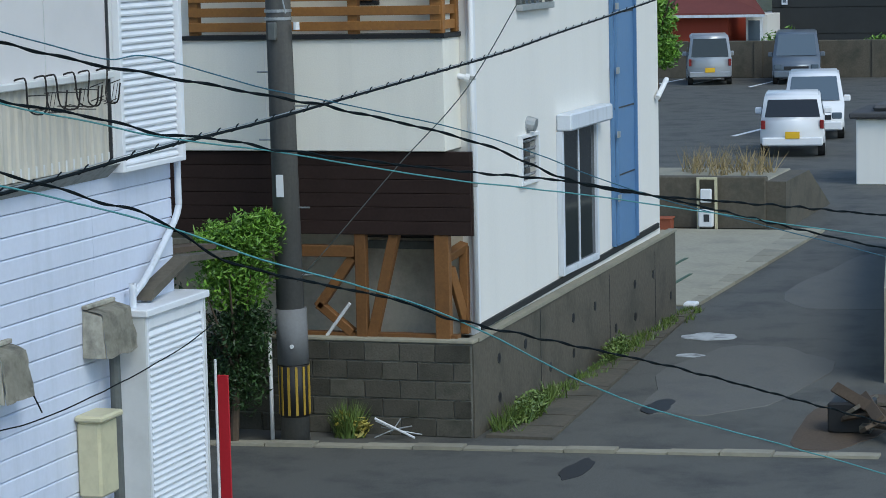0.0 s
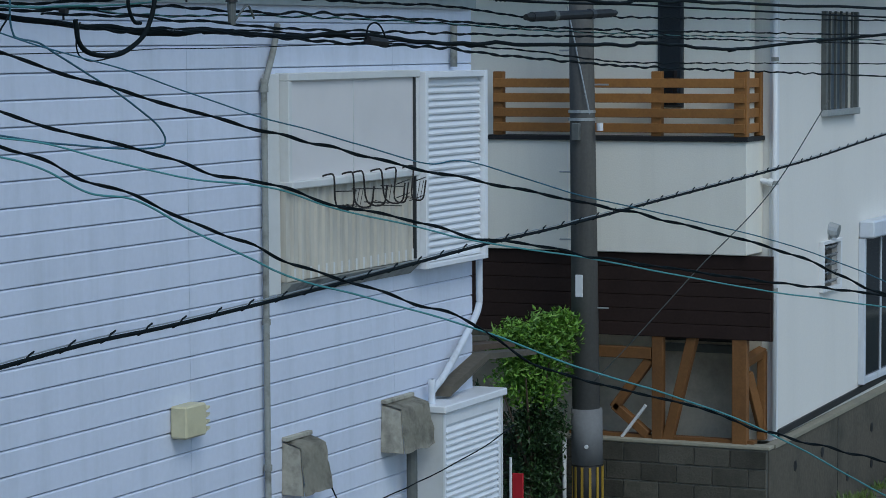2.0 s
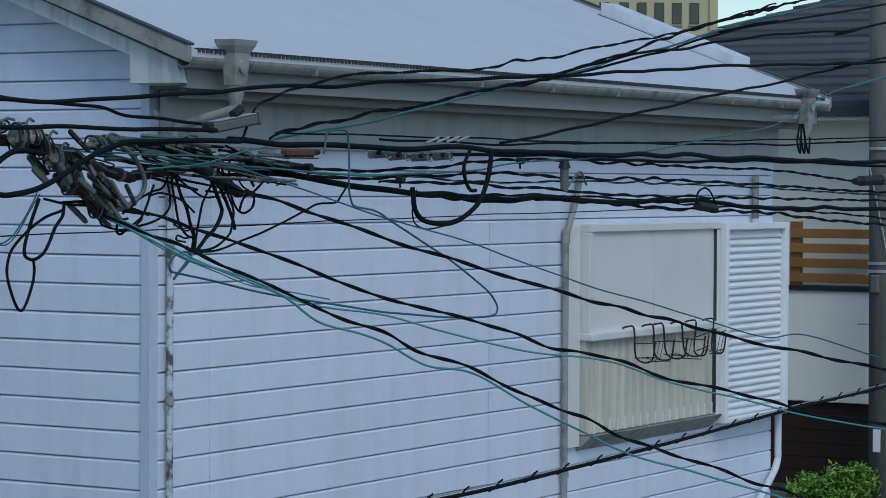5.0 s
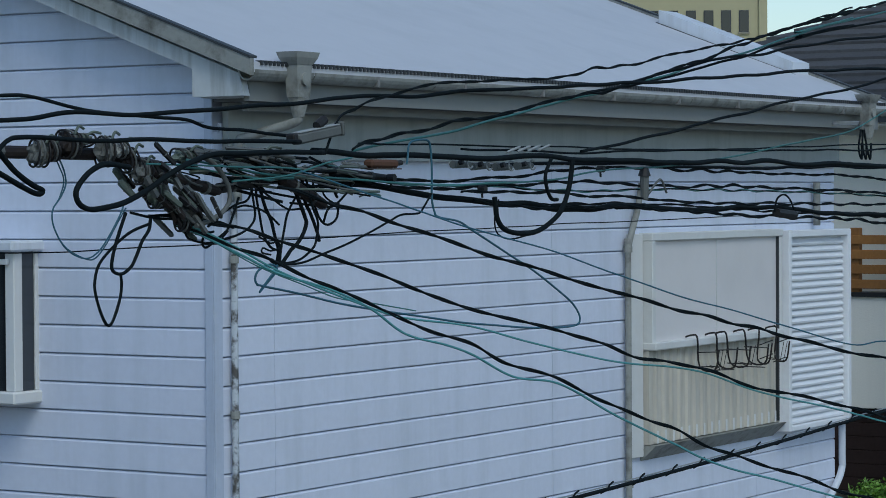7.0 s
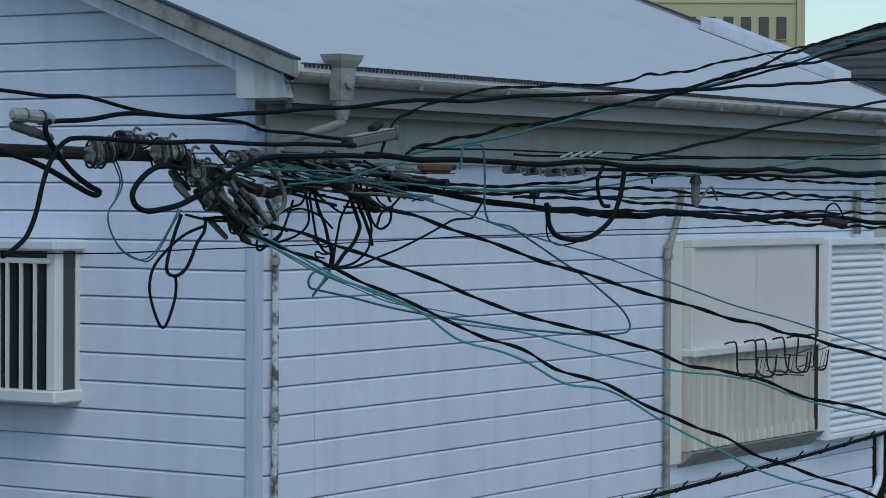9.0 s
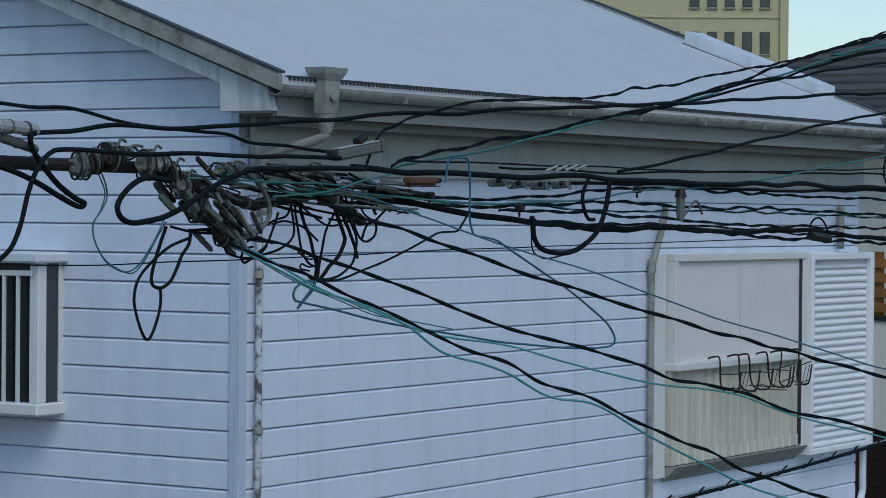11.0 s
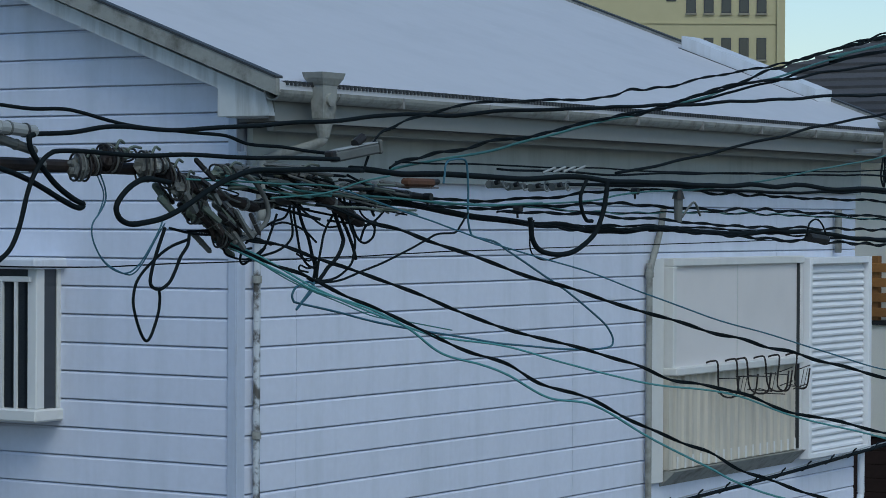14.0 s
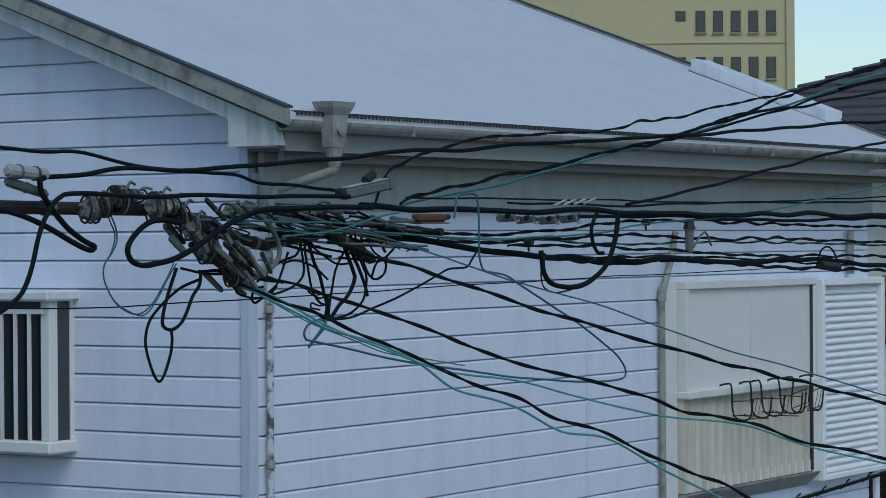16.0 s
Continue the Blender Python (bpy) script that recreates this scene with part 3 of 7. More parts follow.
# ---- the grilled bay window on the gable wall ----
bay = thing("window_2", (0, 1.195, 4.13), "small cream bay window with vertical security bars", "window", kind="structure")
BL, BD, BH = 1.65, 0.205, 0.86
part("roof_cap", box(B(), -BD - 0.06, 0.01, -0.04, BL + 0.05, BH - 0.03, BH + 0.03, 0.012), "trim", bay, "dirty white cap")
part("window_sill", box(B(), -BD - 0.03, 0.01, -0.02, BL + 0.02, 0, 0.07, 0.01), "sash", bay)
part("corner_post", box(B(), -BD, -BD + 0.07, 0.0, 0.068, 0.07, BH - 0.03, 0.006), "sash", bay)
part("corner_post", box(B(), -BD, -BD + 0.085, BL - 0.085, BL, 0.07, BH - 0.03, 0.006), "sash", bay)
part("rear_post", box(B(), -0.032, 0.005, 0.0, 0.04, 0.07, BH - 0.03, 0.004), "sash", bay)
part("pane", box(B(), -BD + 0.07, -0.032, 0.012, 0.025, 0.07, BH - 0.03), "glassb", bay, "dim side pane")
part("pane", box(B(), -BD + 0.03, -BD + 0.04, 0.068, BL - 0.085, 0.07, BH - 0.03), "glass", bay, "dark front pane")
part("mullion", box(B(), -BD + 0.015, -BD + 0.045, 0.42, 0.46, 0.07, BH - 0.03), "sash", bay)
gr = part("grille", box(B(), -BD - 0.024, -BD - 0.004, 0.03, BL - 0.03, BH - 0.10, BH - 0.07, 0.003), "sash", bay)
part("grille_rail", box(B(), -BD - 0.024, -BD - 0.004, 0.03, BL - 0.03, 0.03, 0.06, 0.003), "sash", gr)
for k in range(14):
    part("bar", box(B(), -BD - 0.022, -BD - 0.006, 0.125 + k * 0.1, 0.142 + k * 0.1, 0.03, BH - 0.08), "sash", gr)

# ---- cream house across the lane ----
FX, FY, VY = 14.5, -0.34, -0.19
cream_house = thing("cream_house", (15.05, FY, 0), "cream rendered two-storey house with an orange timber balcony", "house")
CH = Vector((15.05, FY, 0))


def C(bm):
    bmesh.ops.translate(bm, verts=bm.verts, vec=-CH)
    return bm


def cut_wall(x0, x1, y0, y1, z0, z1, holes):
    """A wall along x with openings (x0, x1, z0, z1) that go through it."""
    bm = B()
    xs = sorted({x0, x1, *[h[0] for h in holes], *[h[1] for h in holes]})
    for a, b in zip(xs, xs[1:]):
        zs = [(z0, z1)]
        for h in holes:
            if h[0] <= a and b <= h[1]:
                zs = [q for s in zs for q in ((s[0], min(s[1], h[2])), (max(s[0], h[3]), s[1])) if q[1] - q[0] > 1e-4]
        for c, d in zs:
            box(bm, a, b, y0, y1, c, d)
    bmesh.ops.remove_doubles(bm, verts=bm.verts, dist=1e-4)
    return bm


HOLES = [(16.64, 17.28, 2.45, 2.97), (18.32, 19.82, 1.3, 2.92), (16.67, 17.87, 4.42, 5.5)]
side = part("wall", C(cut_wall(15.05, 23.1, FY, FY + 0.16, 1.0, 6.1, HOLES)), "stucco", cream_house, "cream rendered side wall")
part("wall", C(box(B(), 15.05, 15.2, FY + 0.162, VY + 0.3, 2.1, 6.1)), "stucco", cream_house)
# lower part of the return takes the darker porch colour as shade
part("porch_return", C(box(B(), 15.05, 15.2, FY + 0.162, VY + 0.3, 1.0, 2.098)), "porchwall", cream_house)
part("wall", C(box(B(), 14.78, 14.93, VY + 0.06, 6.0, 4.17, 6.0)), "stucco2", cream_house, "beige upper wall behind the balcony")
part("wall", C(box(B(), FX, 15.04, VY, 5.8, 2.99, 4.16, 0.008)), "stucco2", cream_house, "beige rendered overhang below the balcony")
part("wall", C(box(B(), 23.1, 23.25, FY, 6.0, 0.0, 6.1)), "stucco", cream_house, "cream end wall")
part("wall", C(box(B(), 15.45, 15.6, VY - 0.1, 6.0, 0.4, 2.98)), "porchwall", cream_house, "wall at the back of the porch, coloured grey-brown for its shade")
part("porch_floor", C(box(B(), 14.66, 15.44, FY + 0.17, 5.8, 0.0, 0.93)), "conc", cream_house)
bm = B()
prism(bm, [(15.06, FY - 0.03, 1.05), (23.1, FY - 0.03, 1.24), (23.1, FY - 0.03, 1.31), (15.06, FY - 0.03, 1.12)], Vector((0, 0.028, 0)))
part("base_flashing", C(bm), "black", cream_house)
part("corner_trim", C(box(B(), 15.035, 15.09, FY - 0.012, FY + 0.08, 1.0, 6.0, 0.005)), "white", cream_house)
part("joint", C(box(B(), FX - 0.004, FX - 0.001, 1.78, 1.79, 3.0, 4.15)), "stucco", cream_house)
# dark boards hanging below the overhang
screen = part("porch_screen", C(box(B(), FX + 0.06, FX + 0.10, VY - 0.26, 5.6, 2.11, 2.985)), "brown", cream_house, "dark brown horizontal boards over the porch")
for k in range(6):
    part("board", C(box(B(), FX + 0.04, FX + 0.058, VY - 0.25, 5.6, 2.115 + k * 0.145, 2.255 + k * 0.145, 0.004)), "brown", screen)
part("porch_lintel", C(box(B(), 15.40, 15.445, -0.05, 1.05, 1.98, 2.08, 0.01)), "black", cream_house, "dark louvre strip on the porch wall")
part("porch_lintel", C(box(B(), 15.40, 15.445, -0.05, 1.05, 1.86, 1.95, 0.01)), "greyplastic", cream_house)


# roof with shingle courses
def hip_roof(owner, x0, x1, y0, y1, z, slope, material, offset, courses=0, label=""):
    d = (y1 - y0) / 2
    a, b = Vector((x0 + d, y0 + d, z + slope * d)), Vector((x1 - d, y0 + d, z + slope * d))
    bm = B()
    p = [Vector(q) for q in ((x0, y0, z), (x1, y0, z), (x1, y1, z), (x0, y1, z))]
    low = [q - Vector((0, 0, 0.12)) for q in p]
    V = [bm.verts.new(q - offset) for q in (*p, a, b, *low)]
    for f in ((0, 1, 5, 4), (1, 2, 5), (2, 3, 4, 5), (3, 0, 4), (0, 6, 7, 1), (1, 7, 8, 2), (2, 8, 9, 3), (3, 9, 6, 0), (9, 8, 7, 6)):
        bm.faces.new([V[i] for i in f])
    r = part("roof", bm, material, owner, label)
    n = courses
    for k in range(n):  # courses on the two slopes that face the street corner
        s0, s1 = k / n, (k + 1) / n
        h0, h1 = z + slope * d * s0, z + slope * d * s1
        for quad in (((x0 + d * s0, y0 + d * s0, h0), (x0 + d * s0, y1 - d * s0, h0), (x0 + d * s1, y1 - d * s1, h1), (x0 + d * s1, y0 + d * s1, h1)),
                     ((x0 + d * s0, y0 + d * s0, h0), (x1 - d * s0, y0 + d * s0, h0), (x1 - d * s1, y0 + d * s1, h1), (x0 + d * s1, y0 + d * s1, h1))):
            bm = B()
            q = [Vector(v) - offset for v in quad]
            up = Vector((0, 0, 1))
            v = [bm.verts.new(c) for c in (q[0] + up * 0.035, q[1] + up * 0.035, q[2] + up * 0.004, q[3] + up * 0.004, q[0] + up * 0.002, q[1] + up * 0.002)]
            bm.faces.new(v[:4])
            bm.faces.new((v[4], v[5], v[1], v[0]))
            part("shingle_course", bm, material, r)
    return r


hip_roof(cream_house, 14.25, 24.0, -1.0, 6.6, 6.1, 0.42, "shingle", CH, 16, "dark grey shingle hip roof")
part("fascia", C(box(B(), 14.22, 14.25, -1.0, 6.6, 5.97, 6.09)), "darkmetal", cream_house)
part("soffit", C(box(B(), 14.27, 15.3, -0.95, 6.5, 5.94, 5.975)), "stucco2", cream_house)

# balcony railing in orange timber
balcony = thing("balcony_railing", (FX, VY, 4.16), "orange-stained timber balcony railing with four flat rails", "railing")
part("floor_edge", box(B(), -0.03, 0.54, -0.02, 2.92, 0.0, 0.045), "black", balcony)
for y in (0.0, 0.93, 1.84, 2.72):
    w = 0.11 if y != 0.0 else 0.14
    part("post", box(B(), 0.0, 0.09, y, y + w, 0.047, 0.72, 0.006), "wood", balcony)
part("post", box(B(), 0.46, 0.54, 0.0, 0.09, 0.047, 0.72, 0.006), "wood", balcony)
for k in range(4):
    z = 0.085 + k * 0.155
    part("rail", box(B(), -0.025, -0.002, 0.02, 2.82, z, z + 0.095, 0.004), "wood", balcony)
    part("rail", box(B(), 0.095, 0.455, 0.015, 0.04, z, z + 0.095, 0.004), "wood", balcony)

# upper window behind the balcony
w3 = thing("window_3", (14.78, 0.62, 4.5), "narrow dark upper window behind the balcony", "window", kind="structure")
part("window_frame", box(B(), -0.03, 0.01, -0.03, 0.25, 0.0, 1.15, 0.005), "darkmetal", w3)
part("pane", box(B(), -0.034, -0.031, 0.0, 0.22, 0.03, 1.12), "glass", w3)

# porch carpentry standing on the block wall, in wood darkened for the porch shade
porch = thing("porch_timber_frame", (FX + 0.1, 0.8, 1.02), "orange-stained porch posts and slanting braces on the block wall", "timber frame")


def beam(name, a, b, w, d=0.1):
    a, b = Vector(a), Vector(b)
    bm = B()
    box(bm, -d / 2, d / 2, -w / 2, w / 2, 0, (b - a).length, 0.006)
    q = Vector((0, 0, 1)).rotation_difference((b - a).normalized()).to_matrix()
    bmesh.ops.rotate(bm, verts=bm.verts, cent=(0, 0, 0), matrix=q)
    bmesh.ops.translate(bm, verts=bm.verts, vec=a - Vector((FX + 0.1, 0.8, 1.02)))
    part(name, bm, "wood2", porch)


beam("post", (14.6, 0.80, 1.02), (14.6, 0.80, 2.14), 0.12)
beam("post", (14.6, -0.10, 1.02), (14.6, -0.10, 2.14), 0.16)
beam("brace", (14.62, 0.70, 1.02), (14.62, 0.42, 2.14), 0.11)
beam("brace", (14.62, 1.30, 1.33), (14.62, 0.90, 1.86), 0.10)
beam("brace", (14.62, 1.30, 1.36), (14.62, 0.92, 1.06), 0.09)
beam("beam", (14.6, 1.75, 1.93), (14.6, 0.87, 1.93), 0.12)
beam("post", (15.02, -0.20, 1.02), (15.02, -0.20, 1.95), 0.09)
beam("beam", (14.66, -0.10, 1.86), (15.02, -0.20, 1.95), 0.10)
beam("brace", (14.75, -0.13, 1.75), (15.0, -0.20, 1.15), 0.06)
part("sole_plate", box(B(), -0.02, 0.1, -1.05, 1.0, -0.02, 0.045), "wood2", porch)
bm = B(); rod(bm, (14.57, 1.2, 1.03), (14.57, 0.93, 1.38), 0.018, seg=6)
solid("loose_batten", bm, "white", "pale loose batten leaning in the porch", "batten")

# pipes on the cream corner
downpipe([(15.0, -0.33, 6.0), (15.0, -0.33, 1.1)], 0.03, "white rain pipe at the cream house corner", "white", clips=(5.0, 3.72, 2.6))
t = thing("pipe_elbow", (14.98, -0.05, 3.72), "short white pipe jutting from the cream wall", "pipe")
part("tube", rod(B(), (0.0, -0.25, 0.0), (-0.02, 0.12, 0.08), 0.03, seg=10), "white", t, smooth=True)
part("collar", rod(B(), (0.0, -0.27, -0.005), (0.0, -0.22, 0.01), 0.042, seg=10), "white", t)

# side wall fittings
d1 = thing("window_4", (18.22, FY, 1.22), "white sliding patio window with a roller shutter box above", "window", kind="structure")
part("shutter_case", box(B(), -0.06, 1.86, -0.19, -0.002, 1.70, 1.90, 0.02), "trim", d1, "white roller shutter case")
part("jamb", box(B(), -0.06, 0.02, -0.075, 0.0, 0.0, 1.695, 0.006), "trim", d1)
part("jamb", box(B(), 1.6, 1.66, -0.05, 0.0, 0.0, 1.695, 0.006), "trim", d1)
part("window_sill", box(B(), 0.022, 1.598, -0.06, 0.0, 0.0, 0.075, 0.006), "trim", d1)
part("pane", box(B(), 0.022, 0.85, -0.022, -0.014, 0.077, 1.69), "glass", d1)
part("pane", box(B(), 0.85, 1.598, -0.012, -0.004, 0.077, 1.69), "glass", d1)
part("stile", box(B(), 0.80, 0.85, -0.032, -0.003, 0.077, 1.69), "trim", d1)
d2 = thing("window_5", (16.62, FY, 2.43), "small jalousie window with glass louvres", "window", kind="structure")
part("window_frame", box(B(), -0.03, 0.03, -0.05, 0.0, 0.0, 0.56, 0.004), "white", d2)
part("window_frame", box(B(), 0.65, 0.71, -0.05, 0.0, 0.0, 0.56, 0.004), "white", d2)
part("window_frame", box(B(), 0.032, 0.648, -0.05, 0.0, 0.52, 0.56, 0.004), "white", d2)
part("window_sill", box(B(), 0.032, 0.648, -0.06, 0.0, 0.0, 0.04, 0.004), "white", d2)
part("pane", box(B(), 0.02, 0.66, 0.06, 0.065, 0.02, 0.54), "glass", d2)
for k in range(5):
    bm = B(); box(bm, 0.04, 0.64, -0.03, 0.02, -0.004, 0.004)
    bmesh.ops.rotate(bm, verts=bm.verts, cent=(0, 0, 0), matrix=Matrix.Rotation(radians(-55), 3, "X"))
    bmesh.ops.translate(bm, verts=bm.verts, vec=(0, 0, 0.09 + k * 0.095))
    part("louvre", bm, "glass2", d2)
t = thing("wall_vent", (17.0, FY, 3.08), "small grey ventilation cap on the cream wall", "vent")
part("hood", rod(B(), (0.0, -0.10, 0.0), (0.0, -0.0, 0.02), 0.075, 0.085, 12), "steel", t)
part("flange", rod(B(), (0.0, -0.012, 0.0), (0.0, 0.0, 0.0), 0.1, seg=12), "steel", t)
d3 = thing("window_6", (16.62, FY, 4.36), "barred upper window with a grey frame", "window", kind="structure")
part("window_sill", box(B(), 0.0, 1.3, -0.08, 0.0, 0.0, 0.07, 0.006), "steel", d3)
for x in (0.0, 1.23):
    part("window_frame", box(B(), x, x + 0.07, -0.06, 0.0, 0.072, 1.15, 0.006), "greyplastic", d3)
part("pane", box(B(), 0.05, 1.25, 0.06, 0.07, 0.05, 1.12), "glass2", d3)
for k in range(5):
    part("bar", box(B(), 0.16 + k * 0.22, 0.19 + k * 0.22, -0.06, -0.035, 0.072, 1.15), "greyplastic", d3)
bl = thing("blue_panel", (20.66, FY, 1.25), "tall blue metal panel fixed to the cream side wall", "panel")
part("sheet", box(B(), 0.0, 1.05, -0.06, -0.002, 0.02, 4.8, 0.004), "blue", bl)
for z in (0.9, 1.75, 2.95):
    part("joint", box(B(), 0.0, 1.05, -0.064, -0.0605, z, z + 0.02), "darkmetal", bl)
for x in (0.02, 1.0):
    part("rail", box(B(), x, x + 0.04, -0.10, -0.062, 0.05, 4.8), "blue", bl)
for z in (0.6, 1.4, 2.2, 3.0, 3.8):
    part("bracket", box(B(), -0.04, 0.06, -0.12, -0.101, z, z + 0.08), "steel", bl)
t = thing("pipe_elbow", (23.05, FY - 0.05, 3.0), "short white pipe jutting from the far corner", "pipe")
part("tube", rod(B(), (-0.05, 0.0, 0.0), (0.4, -0.02, 0.22), 0.035, seg=10), "white", t)

# ---- block wall ----
garden_wall = thing("block_wall", (14.5, -0.43, 0), "grey concrete block garden wall with a worn coping", "wall")
part("core", box(B(), 0.005, 0.14, 0.004, 3.4, 0, 0.985), "mortar", garden_wall)
part("coping", box(B(), -0.02, 0.16, -0.02, 3.4, 0.99, 1.03, 0.008), "conc", garden_wall)
bm = B()
prism(bm, [(0.0, 0.0, 0.0), (9.2, 0.0, 0.0), (9.2, 0.0, 1.12), (0.0, 0.0, 0.985)], Vector((0, -0.015, 0)))
bmesh.ops.translate(bm, verts=bm.verts, vec=(0, 0.0, 0))
sidewall = part("side_wall", bm, "wallc", garden_wall, "stained cast concrete side of the wall")
bm = B()
prism(bm, [(0.165, 0.005, 0.0), (9.19, 0.005, 0.0), (9.19, 0.005, 1.11), (0.165, 0.005, 0.98)], Vector((0, 0.075, 0)))
part("side_core", bm, "wallc", garden_wall)
bm = B()
prism(bm, [(0.17, -0.03, 0.99), (9.23, -0.03, 1.125), (9.23, -0.03, 1.16), (0.17, -0.03, 1.03)], Vector((0, 0.115, 0)))
part("coping", bm, "conc", garden_wall)
for k in range(9):
    for z in (0.28, 0.70):
        if (k + int(z * 10)) % 3:
            part("weep_hole", rod(B(), (0.9 + k * 1.0, -0.019, z), (0.9 + k * 1.0, -0.014, z), 0.06, seg=7), "black", sidewall)
for x in (2.5, 5.6, 8.0):
    part("wall_joint", box(B(), x, x + 0.018, -0.018, -0.0145, 0.0, 1.0), "black", sidewall)

# ---- utility pole ----
PX, PY = 14.0, 1.36
pole = thing("utility_pole", (PX, PY, 0), "dark concrete utility pole with striped guard at its foot", "utility pole")
bm = B(); rod(bm, (0, 0, 0), (0.0, 0.12, 9.5), 0.152, 0.108, 24)
part("shaft", bm, "pole", pole, smooth=True)
bm = B(); rod(bm, (0, 0.004, 0.82), (0, 0.012, 1.40), 0.166, 0.163, 24)
part("wrap", bm, "polepale", pole, "pale grey protective wrap", smooth=True)
part("rivet", rod(B(), (-0.16, -0.05, 1.02), (-0.175, -0.05, 1.02), 0.022, seg=8), "white", pole)
guard = part("striped_guard", rod(B(), (0, 0, 0.27), (0, 0.004, 0.815), 0.160, 0.160, 24), "black", pole, "black guard with yellow stripes", smooth=True)
for k in range(12):
    a = 2 * math.pi * k / 12
    bm = B(); box(bm, 0.157, 0.165, -0.013, 0.013, 0.29, 0.80)
    bmesh.ops.rotate(bm, verts=bm.verts, cent=(0, 0, 0), matrix=Matrix.Rotation(a, 3, "Z"))
    part("stripe", bm, "yellow", guard)
part("number_plate", box(B(), -0.158, -0.148, -0.005, 0.075, 2.57, 2.80, 0.003), "white", pole, "small white plate")
for k, z in enumerate((1.75, 2.1, 2.45, 3.15, 3.5, 3.85, 4.75, 5.1, 5.45)):
    s = 1 if k % 2 else -1
    part("step_bolt", rod(B(), (0, 0.04 + s * 0.12, z), (0, 0.04 + s * 0.27, z), 0.009, seg=6), "steel", pole)
for z in (4.38, 4.46, 5.62):
    part("band", rod(B(), (0, 0.06, z), (0, 0.06, z + 0.03), 0.142, seg=20), "steel", pole)
part("bracket_box", box(B(), -0.20, -0.13, 0.02, 0.10, 4.18, 4.36, 0.008), "greyplastic", pole)
part("insulator", rod(B(), (-0.06, -0.16, 4.28), (-0.06, -0.16, 4.36), 0.035, seg=10), "white", pole)
part("guy_wire", rod(B(), (-0.14, -0.08, 4.45), (-0.15, 0.16, 5.55), 0.008, seg=6), "steel", pole)

bm = B(); tube(bm, curve_through([(13.75, -1.27, 4.607), (13.75, -0.664, 3.675), (13.75, 0.074, 2.909), (13.75, 0.774, 2.151), (13.8, 1.22, 1.7)], 8), 0.006, 5)
solid("service_wire", bm, "greyplastic", "thin grey service wire from the cream wall", "wire")
bm = B(); rod(bm, (13.95, 1.60, 0), (13.95, 1.60, 1.09), 0.022, seg=10)
solid("marker_post", bm, "white", "slim white marker post beside the pole", "post", smooth=True)

# shrub by the pole
rng = random.Random(11)
tree = thing("shrub_tree", (13.75, 1.95, 0), "bushy green garden shrub growing beside the pole", "tree")
bm = B()
rod(bm, (0, 0, 0), (0.03, -0.05, 0.9), 0.05, 0.035, 8)
for k in range(7):
    a = k * 0.9
    rod(bm, (0.03, -0.05, 0.5 + 0.06 * k), (0.35 * math.cos(a), 0.3 * math.sin(a), 1.2 + 0.14 * k), 0.022, 0.008, 6)
part("trunk", bm, "bark", tree)
bm = B()
for c, r, n in (((0.0, -0.25, 2.15), (0.42, 0.42, 0.36), 2400), ((0.0, 0.12, 2.1), (0.40, 0.36, 0.30), 1700), ((0.05, -0.05, 1.72), (0.45, 0.52, 0.42), 2600), ((0.02, -0.4, 2.3), (0.22, 0.25, 0.22), 700)):
    leaves(bm, c, r, n, 0.075, rng)
part("crown", bm, "leaf", tree)
# lower leaves of the same shrub, coloured dark for the shade below the crown
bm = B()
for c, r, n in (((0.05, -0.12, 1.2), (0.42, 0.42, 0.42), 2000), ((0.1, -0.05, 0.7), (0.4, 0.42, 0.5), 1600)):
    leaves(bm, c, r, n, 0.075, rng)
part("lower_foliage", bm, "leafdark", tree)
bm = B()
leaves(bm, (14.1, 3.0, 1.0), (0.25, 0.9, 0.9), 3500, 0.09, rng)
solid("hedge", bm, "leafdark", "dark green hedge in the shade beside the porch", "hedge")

# plants and rubbish at the foot of the wall
for c, s in (((14.33, 0.95, 0.0), 1.0), ((14.3, 0.74, 0.0), 0.7)):
    p = thing("potted_plant", c, "small yellowing plant at the foot of the wall", "plant", "yellowing plants")
    bm = B(); leaves(bm, (0, 0, 0.18 * s), (0.13, 0.14, 0.12), 60, 0.10, rng)
    part("foliage", bm, "yleaf", p)
    bm = B(); tuft(bm, (0, 0, 0), 25, 0.22 * s, 0.05, rng)
    part("stems", bm, "grass", p)
bm = B(); tuft(bm, (14.35, 0.9, 0.0), 260, 0.42, 0.16, rng)
solid("weeds", bm, "grass", "green weeds growing at the foot of the block wall", "weeds", kind="stuff")
scrap = thing("broken_umbrella", (14.2, 0.35, 0.02), "collapsed grey umbrella frame lying by the wall", "umbrella")
for k in range(7):
    a = -0.5 + 0.4 * k
    part("rib", rod(B(), (0, 0, 0.10), (0.22 * math.cos(a), 0.30 * math.sin(a) - 0.1, 0.02 + 0.16 * (k % 3) / 2), 0.007, seg=5), "steel", scrap)
part("shaft", rod(B(), (-0.05, -0.25, 0.03), (0.05, 0.22, 0.2), 0.012, seg=6), "white", scrap)
bm = B()
for k in range(420):
    x = rng.uniform(14.7, 24.0)
    y = -0.54 - abs(rng.gauss(0, 0.10))
    hh = 0.10 + 0.22 * max(0, noise.noise(Vector((x * 0.9, 3.3, 0))) + 0.25)
    tuft(bm, (x, y, 0.0), 5, hh, 0.06, rng)
solid("wall_weeds", bm, "grass", "strip of green weeds along the side wall", "weeds", kind="stuff")
bm = B()
leaves(bm, (15.6, -0.72, 0.12), (0.7, 0.16, 0.26), 1500, 0.07, rng)
leaves(bm, (19.6, -0.65, 0.15), (0.8, 0.12, 0.2), 900, 0.06, rng)
